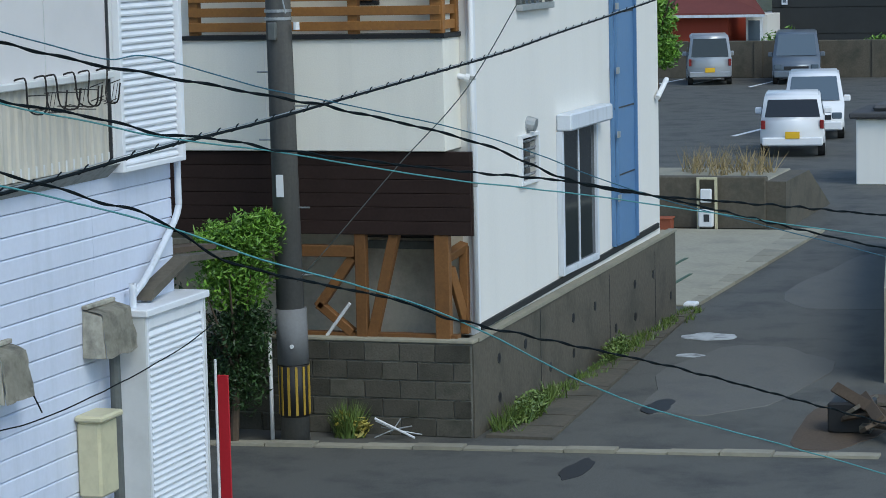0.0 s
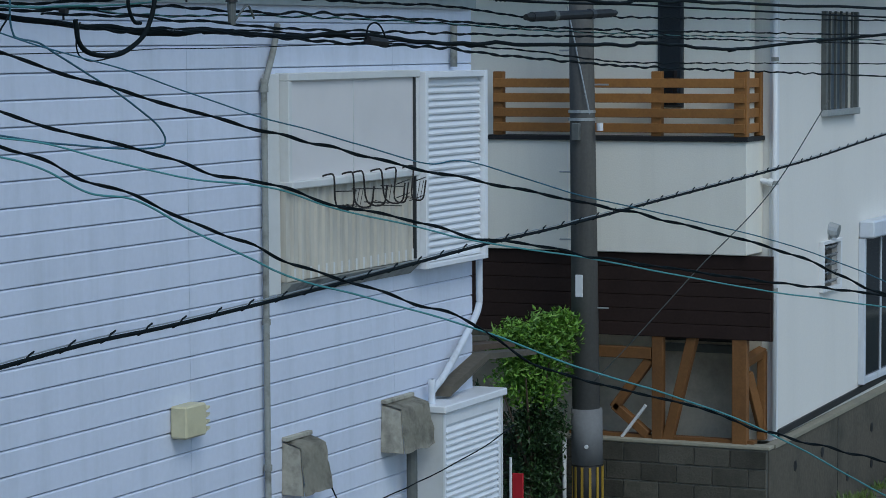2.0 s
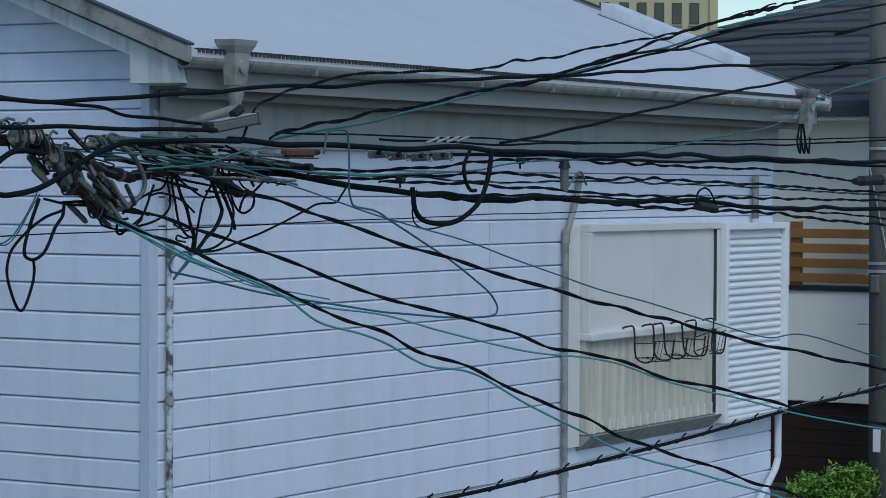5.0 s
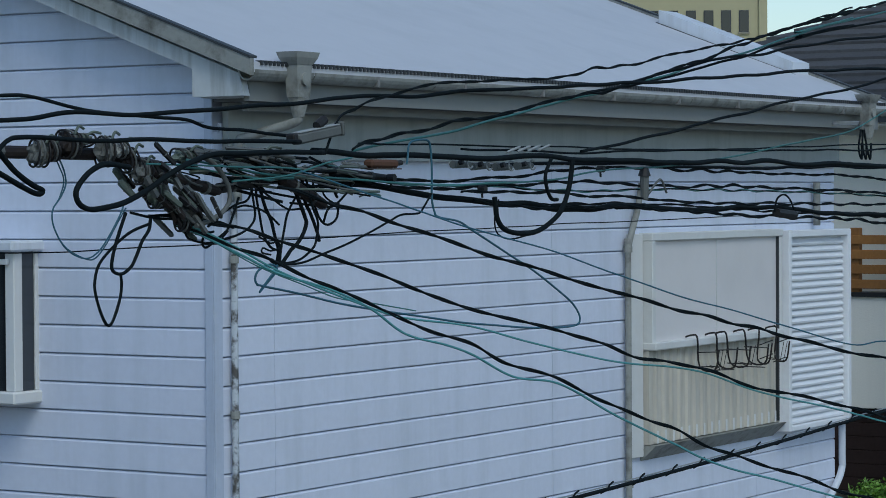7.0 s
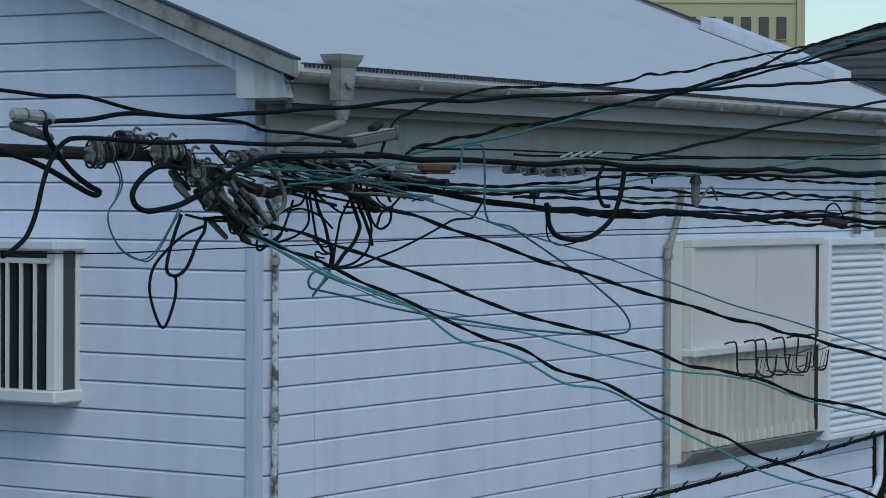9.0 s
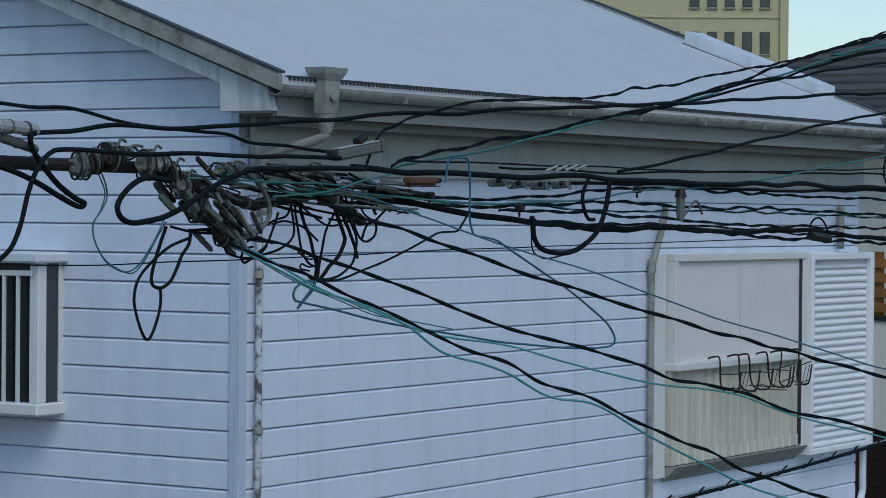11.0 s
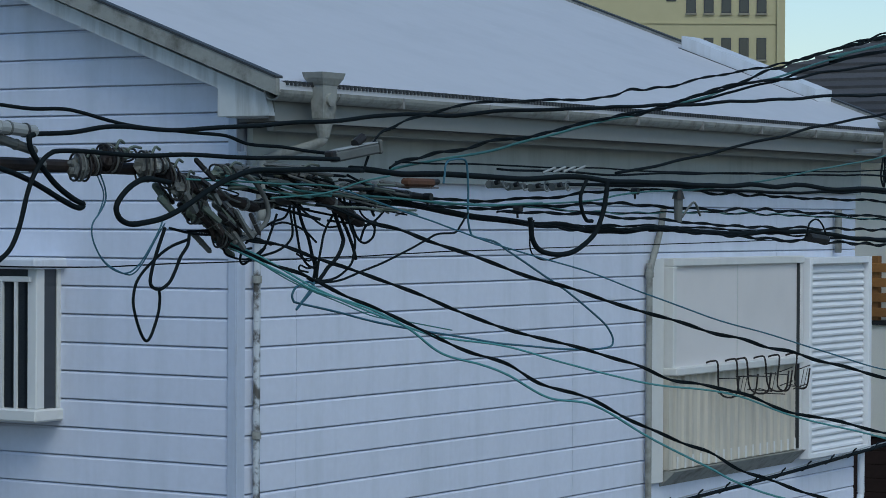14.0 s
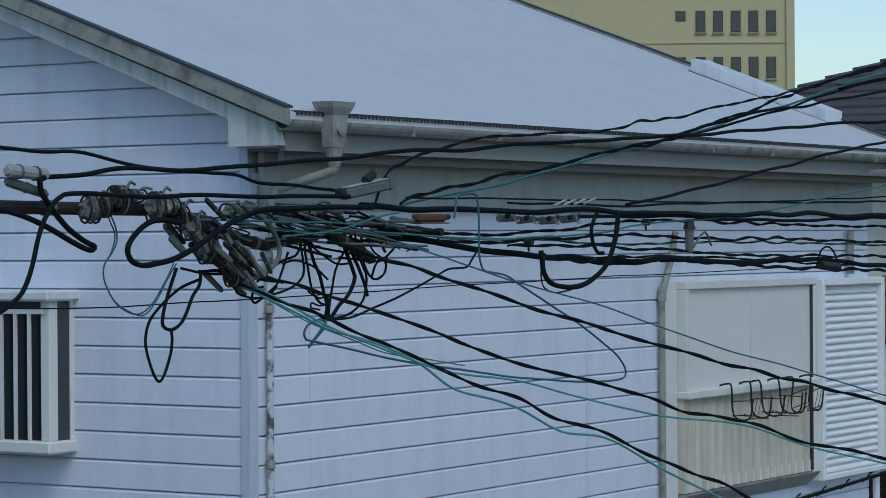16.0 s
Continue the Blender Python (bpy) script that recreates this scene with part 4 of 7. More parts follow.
solid("creeping_weeds", bm, "grass", "low leafy weeds along the side wall", "weeds", kind="stuff")

# ---- street edges ----
verge = thing("street_edge", (14.5, -0.9, 0), "old concrete edging and drain covers along the street", "edging", kind="structure")
def slab(owner, o, pts, z, material, name="slab"):
    bm = B()
    prism(bm, [(x - o[0], y - o[1], 0.001) for x, y in pts], Vector((0, 0, z)))
    return part(name, bm, material, owner)


# drain strip along the block wall, tapering
for k in range(16):
    x0, x1 = 14.55 + k * 0.61, 14.55 + (k + 1) * 0.61 - 0.012
    w = lambda x: -1.20 + (x - 15.5) * 0.062
    slab(verge, (14.5, -0.9), [(x0, -0.545), (x0, w(x0)), (x1, w(x1)), (x1, -0.545)], 0.03 + 0.006 * (k % 3), "wallc", "drain_cover")
# kerb line across the lane mouth
for k in range(14):
    y1 = 2.6 - k * 0.52
    y0 = y1 - 0.505
    xk = lambda y: 13.98 - 0.10 * y
    slab(verge, (14.5, -0.9), [(xk(y0) - 0.19, y0), (xk(y0), y0), (xk(y1), y1), (xk(y1) - 0.19, y1)], 0.02 + 0.009 * ((k * 7) % 3), "conc", "kerb_stone")
# driveway and its pale edge
slab(verge, (14.5, -0.9), [(24.32, -0.45), (33.6, -0.25), (33.6, 4.0), (24.32, 4.0)], 0.02, "conc", "driveway")
for k in range(12):
    x0, x1 = 24.3 + k * 0.78, 24.3 + (k + 1) * 0.78 - 0.02
    slab(verge, (14.5, -0.9), [(x0, -0.62 - 0.012 * k), (x1, -0.62 - 0.012 * (k + 1)), (x1, -0.46 + 0.02 * (k + 1)), (x0, -0.46 + 0.02 * k)], 0.05, "conc", "kerb_stone")
for x0, x1, y in ((25.6, 29.5, 0.7), (24.9, 27.6, 0.2), (24.4, 26.2, 1.4)):
    bm = B(); box(bm, x0 - 14.5, x1 - 14.5, y + 0.9, y + 0.96, 0.021, 0.028)
    part("mossy_joint", bm, "leafdark", verge)
bm = B(); box(bm, 23.95, 24.2, -0.66, -0.48, 0.035, 0.10, 0.02)
solid("white_stone", bm, "white", "small white painted stone by the wall end", "stone")

# retaining wall with meter box and planter
rw = thing("retaining_wall", (33.8, 1.2, 0), "low stained concrete retaining wall topped by dry grass", "wall", kind="structure")
part("face", box(B(), 0.0, 0.25, -0.9, 5.0, 0, 0.92, 0.02), "wallc", rw)
part("top_slab", box(B(), 0.252, 2.4, -0.9, 5.0, 0, 0.86, 0.02), "conc", rw)
part("sloping_end", prism(B(), [(0.05, -0.905, 0.0), (4.5, -0.905, 0.0), (2.3, -0.905, 0.84), (0.05, -0.905, 0.84)], Vector((0, -0.35, 0))), "wallc", rw)
bm = B()
for k in range(34):
    tuft(bm, (35.2 + rng.uniform(-0.6, 0.8), 1.3 + rng.uniform(-0.9, 0.8), 0.86), 8, 0.55, 0.15, rng)
solid("dry_grass", bm, "drygrass", "tuft of dry straw-coloured grass on the wall", "grass", kind="stuff")
mb = thing("meter_cabinet", (33.72, 1.32, 0.0), "pale metal meter frame with a white box", "meter cabinet")
for y in (-0.16, 0.16):
    part("post", box(B(), -0.03, 0.03, y - 0.02, y + 0.02, 0, 0.88), "cream", mb)
part("top_bar", box(B(), -0.03, 0.03, -0.18, 0.18, 0.882, 0.92), "cream", mb)
part("meter", box(B(), -0.12, -0.032, -0.10, 0.10, 0.48, 0.72, 0.02), "white", mb)
part("lower_box", box(B(), -0.16, -0.032, -0.13, 0.13, 0.05, 0.36, 0.02), "white", mb)
part("dial", box(B(), -0.166, -0.161, -0.07, 0.03, 0.15, 0.28), "darkmetal", mb)
pl = thing("planter", (33.5, 2.3, 0.0), "long terracotta planter by the retaining wall", "planter")
bm = B(); prism(bm, [(-0.1, -0.4, 0.0), (0.1, -0.4, 0.0), (0.14, -0.4, 0.2), (-0.14, -0.4, 0.2)], Vector((0, 0.95, 0)))
part("trough", bm, "terracotta", pl)
part("rim", box(B(), -0.16, 0.16, -0.42, 0.57, 0.201, 0.235, 0.01), "terracotta", pl)

# pale building corner and clutter on the other side of the street
gp = thing("gate_pillar", (42.0, 0.05, 0), "pale rendered gate building with a small tiled cap", "gate pillar")
part("body", box(B(), 0, 2.2, -2.4, 0.0, 0, 1.35, 0.02), "stucco", gp)
part("cap", box(B(), -0.15, 2.4, -2.5, 0.12, 1.355, 1.48, 0.03), "shingle", gp)
part("ridge", box(B(), 0.2, 2.0, -2.1, -0.3, 1.485, 1.62, 0.06), "shingle", gp)
nw = thing("corner_wall", (17.0, -3.82, 0), "weathered pale wall at the street corner", "wall", kind="structure")
part("body", prism(B(), [(1.6, -0.25, 0), (14.5, 1.62, 0), (14.5, 1.62, 1.0), (1.6, -0.25, 1.1)], Vector((0, -0.3, 0))), "conc", nw)
sc = thing("scrap_pile", (15.6, -4.3, 0), "dark weathered boards and scrap heaped by the street", "scrap")
for k in range(9):
    bm = B(); box(bm, -0.42, 0.42, -0.06, 0.06, -0.02, 0.02, 0.004)
    bmesh.ops.rotate(bm, verts=bm.verts, cent=(0, 0, 0), matrix=Euler((0.1 * k, 0.12 * (k % 3), 0.5 * k)).to_matrix())
    bmesh.ops.translate(bm, verts=bm.verts, vec=(rng.uniform(-0.5, 0.7), rng.uniform(-0.35, 0.1), 0.10 + 0.03 * k))
    part("board", bm, "bark" if k % 3 else "wallc", sc)
part("black_crate", box(B(), -0.1, 0.35, -0.1, 0.35, 0.0, 0.32, 0.02), "black", sc)
bm = B(); blob(bm, 16.0, -4.1, 1.6, 0.5, 0.006, 4.4); solid("dirt_patch", bm, "bark", "brown dirt drifted along the street edge", "dirt", kind="structure")
bm = B(); blob(bm, 16.6, -1.9, 0.42, 0.16, 0.011, 9.1); solid("tar_patch", bm, "black", "small dark tar repair in the road", "road patch", kind="structure")
bm = B(); blob(bm, 13.2, -1.9, 0.5, 0.12, 0.006, 2.1); solid("tar_patch", bm, "black", "dark tar repair near the kerb line", "road patch", kind="structure")

# parking lines
for x0, y0, x1, y1 in ((54.5, 5.15, 60.5, 4.5), (76.5, 12.7, 80.5, 12.4), (75.5, 9.0, 80.5, 8.7), (77.5, 11.4, 80.5, 11.1)):
    bm = B()
    prism(bm, [(x0, y0, 0.001), (x1, y1, 0.001), (x1, y1 + 0.14, 0.001), (x0, y0 + 0.14, 0.001)], Vector((0, 0, 0.006)))
    solid("parking_line", bm, "white", "worn white parking line on the asphalt", "road marking", "parking lines", "structure")


# ---- cars ----
def car(at, turn, paint, label, tall=1.5, length=3.3, width=1.46, van=False):
    """A small boxy car; its rear looks along -x before turning."""
    t = thing("parked_car", at, label, "car", "parked cars")
    hw = width / 2
    belt = 0.92 if van else 0.88
    prof = [(0.03, 0.28), (0.0, 0.55), (0.04, belt)]
    prof += [(0.12, tall - 0.10), (0.22, tall)] if van else [(0.30, tall - 0.10), (0.42, tall)]
    prof += [(length * 0.60, tall), (length * 0.66, tall - 0.07), (length * (0.86 if van else 0.80), belt), (length * 0.985, belt - 0.18), (length, 0.45), (length * 0.99, 0.26)]
    bm = B()
    prism(bm, [(x, -hw, z) for x, z in prof], Vector((0, width, 0)))
    for v in bm.verts:
        if v.co.z > belt + 0.02:
            v.co.y *= 0.86
    bmesh.ops.bevel(bm, geom=[e for e in bm.edges], offset=0.045, segments=2, affect="EDGES")
    body = part("body", bm, paint, t, smooth=True)
    rx0, rx1 = (0.045, 0.115) if van else (0.075, 0.285)
    bm = B()
    yb, yt = hw * 0.86, hw * 0.76
    prism(bm, [(rx0 - 0.02, -yb, belt + 0.05), (rx0 - 0.02, yb, belt + 0.05), (rx1 - 0.025, yt, tall - 0.13), (rx1 - 0.025, -yt, tall - 0.13)], Vector((0.012, 0, 0)))
    part("rear_window", bm, "glass", t)
    bm = B()
    fx0, fx1 = length * 0.672, length * (0.855 if van else 0.795)
    prism(bm, [(fx1 + 0.02, -yb, belt + 0.04), (fx1 + 0.02, yb, belt + 0.04), (fx0 + 0.02, yt, tall - 0.10), (fx0 + 0.02, -yt, tall - 0.10)], Vector((0.012, 0, 0.004)))
    part("windscreen", bm, "glass2", t)
    for s in (-1, 1):
        for a, b in ((0.42 if not van else 0.25, length * 0.40), (length * 0.42, length * 0.62)):
            bm = B()
            y0, y1 = s * (hw * 0.985), s * (hw * 0.875)
            prism(bm, [(a, y0, belt + 0.06), (b, y0, belt + 0.06), (b, y1, tall - 0.12), (a + 0.06, y1, tall - 0.12)], Vector((0, s * 0.012, 0)))
            part("side_window", bm, "glass", t)
        part("tail_lamp", box(B(), -0.012, 0.06, s * (hw - 0.02), s * (hw - 0.11), 0.66, belt - 0.02, 0.01), "lamp", t)
        part("headlight", box(B(), length - 0.10, length + 0.004, s * (hw - 0.05), s * (hw - 0.30), 0.52, 0.68, 0.02), "glass2", t)
        part("mirror", box(B(), length * 0.68, length * 0.72, s * (hw + 0.0), s * (hw + 0.17), belt - 0.02, belt + 0.14, 0.03), paint, t)
        for x in (0.55, length - 0.55):
            w = part("wheel", rod(B(), (x, s * (hw - 0.16), 0.27), (x, s * (hw + 0.005), 0.27), 0.27, seg=18), "tyre", t)
            part("rim", rod(B(), (x, s * (hw + 0.004), 0.27), (x, s * (hw + 0.016), 0.27), 0.17, seg=14), "steel", w)
    part("bumper", box(B(), -0.05, 0.02, -hw + 0.04, hw - 0.04, 0.27, 0.47, 0.03), paint if not van else "carsilver", t)
    part("bumper", box(B(), length - 0.03, length + 0.05, -hw + 0.04, hw - 0.04, 0.24, 0.46, 0.03), paint, t)
    part("grille", box(B(), length - 0.01, length + 0.012, -0.42, 0.42, 0.50, 0.62, 0.01), "carblack", t)
    part("registration_plate", box(B(), -0.068, -0.052, -0.165, 0.165, 0.44, 0.60, 0.006), "plate", t)
    part("registration_plate", box(B(), length + 0.052, length + 0.066, -0.165, 0.165, 0.30, 0.46, 0.006), "plate", t)
    t.rotation_euler = (0, 0, radians(turn))
    return t


car((48.3, 2.53, 0), 10, "carwhite", "white hatchback parked with its yellow plate to the street", 1.45, 3.3, 1.47)
car((57.3, 3.0, 0), 190, "carwhite", "white van parked nose to nose behind a hatchback", 1.62, 3.3, 1.47, True).location = (56.6, 3.5, 0)
car((76.6, 10.65, 0), 14, "carsilver", "silver boxy van parked against the far wall", 1.72, 3.4, 1.48, True)
car((80.4, 8.35, 0), 190, "cargrey", "grey-blue van facing out of its parking bay", 1.75, 3.6, 1.6, True)

# ---- background ----
fw = thing("boundary_wall", (81.0, 8.5, 0), "dark stained concrete wall behind the car park", "wall", kind="structure")
part("face", box(B(), 0, 0.3, -14, 12, 0, 1.32, 0.02), "wallc", fw)
for k in range(12):
    part("pilaster", box(B(), -0.06, -0.002, -13.5 + k * 2.1, -13.2 + k * 2.1, 0, 1.3), "wallc", fw)
rh = thing("red_house", (84.5, 10.3, 0), "single-storey house with a red tin roof and red wall", "house")
part("wall", box(B(), 0.5, 6.0, 1.5, 4.2, 0, 2.1), "redwall", rh, "red painted wall")
part("wall", box(B(), 0.9, 6.0, 0.1, 0.9, 0, 2.1), "stucco", rh, "pale porch wall")
bm = B(); prism(bm, [(0.0, 0.0, 2.12), (0.0, 4.4, 2.15), (3.2, 3.9, 3.6), (3.2, 1.4, 3.1)], Vector((0, 0, 0.08)))
part("roof", bm, "redroof", rh, "dull red tin roof")
part("gutter", box(B(), -0.08, 0.0, 0.0, 4.4, 2.05, 2.15), "trim", rh)
part("post", box(B(), 0.3, 0.4, 0.15, 0.25, 0, 2.1), "white", rh)
part("window", box(B(), 0.86, 0.895, 0.3, 0.8, 1.0, 1.9), "glass2", rh)
yh = thing("pale_house", (92.0, 9.9, 0), "pale yellow house behind the red roof", "house")
part("wall", box(B(), 0, 6, -0.4, 8.0, 0, 8.0), "cream", yh)
part("band", box(B(), -0.1, -0.002, -0.4, 8.0, 4.1, 4.3), "trim", yh)
dh = thing("dark_building", (88.0, 7.9, 0), "large charcoal-clad building with a small white window", "building")
part("wall", box(B(), 0, 10, -16.0, 2.8, 0, 9.0), "darkwall", dh)
for k in range(9):
    part("cladding_board", box(B(), -0.05, -0.002, -16.0, 2.8, 0.3 + k * 1.0, 1.27 + k * 1.0), "darkwall", dh)
w = part("window", box(B(), -0.12, -0.052, 2.2, 2.42, 2.4, 3.4), "trim", dh)
part("pane", box(B(), -0.125, -0.121, 2.25, 2.37, 2.48, 3.32), "glass2", w)
w = part("window", box(B(), -0.12, -0.052, -3.5, 0.6, 4.6, 5.6), "white", dh)
for k in range(5):
    part("pane", box(B(), -0.125, -0.121, -3.4 + k * 0.8, -2.75 + k * 0.8, 4.7, 5.5), "glass2", w)
gt = thing("garden_tree", (68.3, 10.55, 0), "leafy green tree behind the cream house", "tree")
bm = B(); rod(bm, (0, 0, 0), (0.1, 0.1, 2.0), 0.14, 0.08, 8)
for k in range(6):
    rod(bm, (0.05, 0.05, 1.0 + 0.15 * k), (math.cos(k) * 0.9, math.sin(k) * 0.9, 2.2 + 0.3 * k), 0.05, 0.02, 6)
part("trunk", bm, "bark", gt)
bm = B()
for c, r, n in (((0, 0, 2.6), (0.9, 0.8, 1.1), 2600), ((0.4, 0.5, 3.6), (0.9, 0.8, 0.9), 1800), ((0, -0.3, 1.6), (0.7, 0.6, 0.7), 1200)):
    leaves(bm, c, r, n, 0.2, rng)
part("crown", bm, "leaf", gt)
bm = B()
leaves(bm, (83.0, 9.2, 0.9), (0.5, 1.4, 1.0), 1500, 0.2, rng)
leaves(bm, (83.0, 5.8, 0.8), (0.4, 1.2, 0.85), 900, 0.2, rng)
solid("garden_bush", bm, "leaf", "light green garden bushes above the boundary wall", "bush")

# yellow apartment block and the hill behind
ab = thing("apartment_block", (71.0, 29.0, 0), "pale yellow concrete block of flats with rows of windows", "building")
ab.matrix_basis = Matrix.Translation((154.2, 68.6, 0)) @ Matrix.Rotation(radians(122), 4, "Z")
part("wall", box(B(), 0.0, 28.0, -18.0, 0.0, 0, 30.0), "yellowb", ab)
part("corner_pier", box(B(), -0.02, 0.55, 0.002, 0.2, 0, 30.0), "yellowb", ab)
for floor in range(5):
    z = 13.45 + floor * 3.2
    part("string_course", box(B(), 0.56, 28.0, 0.002, 0.08, z - 1.0, z - 0.9), "yellowb", ab)
    for k in range(5):
        x = 1.25 + k * 1.22
        w = part("window", box(B(), x, x + 0.68, 0.002, 0.05, z - 0.25, z + 1.25), "darkmetal", ab)
        part("pane", box(B(), x + 0.06, x + 0.62, 0.051, 0.06, z - 0.19, z + 1.19), "glass", w)
        part("sill", box(B(), x - 0.06, x + 0.74, 0.002, 0.15, z - 0.37, z - 0.254), "conc", w)
    w = part("window", box(B(), 7.5, 8.2, 0.002, 0.05, z + 0.55, z + 1.25), "darkmetal", ab)
    part("pane", box(B(), 7.56, 8.14, 0.051, 0.06, z + 0.61, z + 1.19), "glass", w)
bm = B()
n = 60
for k in range(n):
    a0, a1 = 0.05 + 1.0 * k / n, 0.05 + 1.0 * (k + 1) / n
    h = lambda a: 64 + 18 * noise.noise(Vector((a * 5, 1.7, 0))) + 7 * noise.noise(Vector((a * 40, 0.3, 0)))
    q = [(math.cos(a0) * 900, math.sin(a0) * 900, 0), (math.cos(a1) * 900, math.sin(a1) * 900, 0), (math.cos(a1) * 960, math.sin(a1) * 960, h(a1)), (math.cos(a0) * 960, math.sin(a0) * 960, h(a0))]
    bm.faces.new([bm.verts.new(p) for p in q])
bmesh.ops.remove_doubles(bm, verts=bm.verts, dist=0.01)
solid("backdrop", bm, "hill", "distant wooded hill under a pale sky", "hill", kind="structure")

# ---- fittings low on the white side wall ----
v = thing("vent_cover", (3.50, 0, 2.81), "cream louvred vent cover on the siding", "vent")
part("body", box(B(), -0.21, 0.05, -0.13, -0.008, -0.14, 0.07, 0.012), "cream", v)
for k in range(4):
    bm = B(); prism(bm, [(0.052, -0.125, -0.12 + k * 0.045), (0.052, -0.02, -0.12 + k * 0.045), (0.10, -0.02, -0.105 + k * 0.045), (0.10, -0.125, -0.105 + k * 0.045)], Vector((0, 0, 0.012)))
    part("louvre", bm, "cream", v)


def hood(x, z, w, h, d, label):
    """A sagging sheet hood: a slanted curved top and an open front edge."""
    t = thing("vent_hood", (x, 0, z), label, "vent hood", "dirty vent hoods")
    bm = B()
    n = 10
    rows = []
    for j in range(n + 1):
        s = j / n
        out = -d * min(1.0, (s / 0.22)) ** 0.7 - 0.05 * max(0.0, s - 0.3)
        zz = -h * (0.12 * min(1.0, s / 0.22) + 0.88 * max(0.0, (s - 0.22) / 0.78))
        rows.append([bm.verts.new((w * (i / 8 - 0.5) * (1 + 0.12 * s), out + 0.018 * noise.noise(Vector((i * 0.7, j * 0.6, x))) - 0.012, zz + 0.02 * noise.noise(Vector((i * 0.5, j * 0.5, x + 4))))) for i in range(9)])
    for a, b in zip(rows, rows[1:]):
        for i in range(8):
            bm.faces.new((a[i], a[i + 1], b[i + 1], b[i]))
    bmesh.ops.solidify(bm, geom=bm.faces[:], thickness=0.01)
    part("sheet", bm, "cloth", t, smooth=True)
    for s in (-1, 1):
        bm = B()
        prism(bm, [(s * w * 0.5, -0.01, -0.01), (s * w * 0.515, -d, -h * 0.13), (s * w * 0.55, -d - 0.03, -h), (s * w * 0.54, -0.01, -h)], Vector((0.008, 0, 0)))
        part("cheek", bm, "cloth", t)
    part("top_flashing", box(B(), -w * 0.52, w * 0.52, -0.05, -0.008, 0.0, 0.03, 0.004), "cloth", t)
    return t


hood(4.98, 2.44, 0.37, 0.37, 0.15, "dirty grey fabric-covered vent hood on the siding")
part("loose_wire", rod(B(), (0.22, -0.16, -0.33), (0.36, -0.17, -0.52), 0.006, seg=5), "cable", bpy.data.objects["vent_hood"])
hood(6.60, 2.50, 0.48, 0.36, 0.17, "dirty grey vent hood beside the white louvred cabinet")
mbx = thing("meter_box", (6.33, 0, 1.24), "weathered cream electric meter box on the wall", "meter box")
part("body", box(B(), -0.15, 0.16, -0.2, -0.008, -0.12, 0.45, 0.02), "cream", mbx)
part("lid", box(B(), -0.18, 0.19, -0.24, -0.008, 0.452, 0.5, 0.015), "cream", mbx)
part("conduit", rod(B(), (0.36, -0.10, -1.2), (0.36, -0.10, 0.9), 0.042, seg=10), "greyplastic", mbx)
cab = thing("louvred_cabinet", (6.95, 0, 0), "tall white cabinet with a louvred door beside the house wall", "cabinet")
cab.scale = (0.885, 1, 1)
part("side_panel", box(B(), 0.0, 0.03, -0.24, -0.01, 0, 2.36), "sash", cab)
part("side_panel", box(B(), 1.27, 1.30, -0.24, -0.01, 0, 2.36), "sash", cab)
part("top", box(B(), -0.02, 1.33, -0.27, 0.3, 2.362, 2.42, 0.008), "louvre", cab)
dr = part("door", box(B(), 0.032, 1.268, -0.215, -0.19, 0, 2.36), "louvre", cab, "white louvred door")
part("stile", box(B(), 0.032, 0.08, -0.235, -0.217, 0, 2.36, 0.003), "louvre", dr)
part("stile", box(B(), 1.22, 1.268, -0.235, -0.217, 0, 2.36, 0.003), "louvre", dr)
part("stile", box(B(), 0.082, 1.218, -0.235, -0.217, 2.26, 2.36, 0.003), "louvre", dr)
sl = B(); prism(sl, [(0, -0.217, 0), (0, -0.236, 0.003), (0, -0.238, 0.016), (0, -0.217, 0.047)], Vector((1.13, 0, 0)))
sl = mesh_of(sl, "slat", "louvre")
for k in range(44):
    part("slat", sl, "louvre", dr).location = (0.085, 0, 0.04 + k * 0.05)
# little porch roof at the end of the white house
pr = thing("porch_roof", (8.05, 0.0, 2.6), "dark weathered timber canopy at the end of the house", "canopy")
for k, (z, x1) in enumerate(((0.0, 1.0), (0.05, 1.05), (0.10, 1.0), (-0.06, 0.9))):
    bm = B(); prism(bm, [(-0.75, -0.14, z - 0.16), (-0.7, -0.14, z - 0.08), (0.0, -0.14, z + 0.10), (x1, -0.14, z + 0.02), (x1, -0.14, z - 0.02), (0.0, -0.14, z + 0.05)], Vector((0, 0.2 + 0.22 * k, 0)))
    bmesh.ops.translate(bm, verts=bm.verts, vec=(0, 0.22 * k, 0))
    part("board", bm, "bark" if k % 2 else "wallc", pr)
bnr = thing("red_banner", (8.72, -0.04, 0.0), "red advertising banner on a thin pole by the house", "banner")
part("pole", rod(B(), (0, 0, 0), (0, 0, 1.75), 0.012, seg=8), "white", bnr)
part("cloth", box(B(), 0.0, 0.02, -0.11, -0.014, 0.2, 1.62, 0.004), "red", bnr)
# service hook where wires meet the eave
sh = thing("service_insulator", (7.22, -0.55, 5.72), "grey service insulator with dangling wire ends under the eave", "insulator")
part("bracket", rod(B(), (0.0, 0.55, 0.05), (0.0, -0.02, 0.05), 0.015, seg=6), "steel", sh)
part("knob", rod(B(), (0, -0.03, 0.0), (0, -0.03, 0.06), 0.025, 0.02, 12), "greyplastic", sh)
for k in range(3):
    part("wire_end", tube(B(), curve_through([(0.02 * k, -0.03, 0.02), (0.08 * k - 0.1, -0.05, -0.14), (0.08 * k - 0.04, -0.05, -0.22), (0.09 * k - 0.02, -0.04, -0.1)], 5), 0.008, 5), "cable", sh)

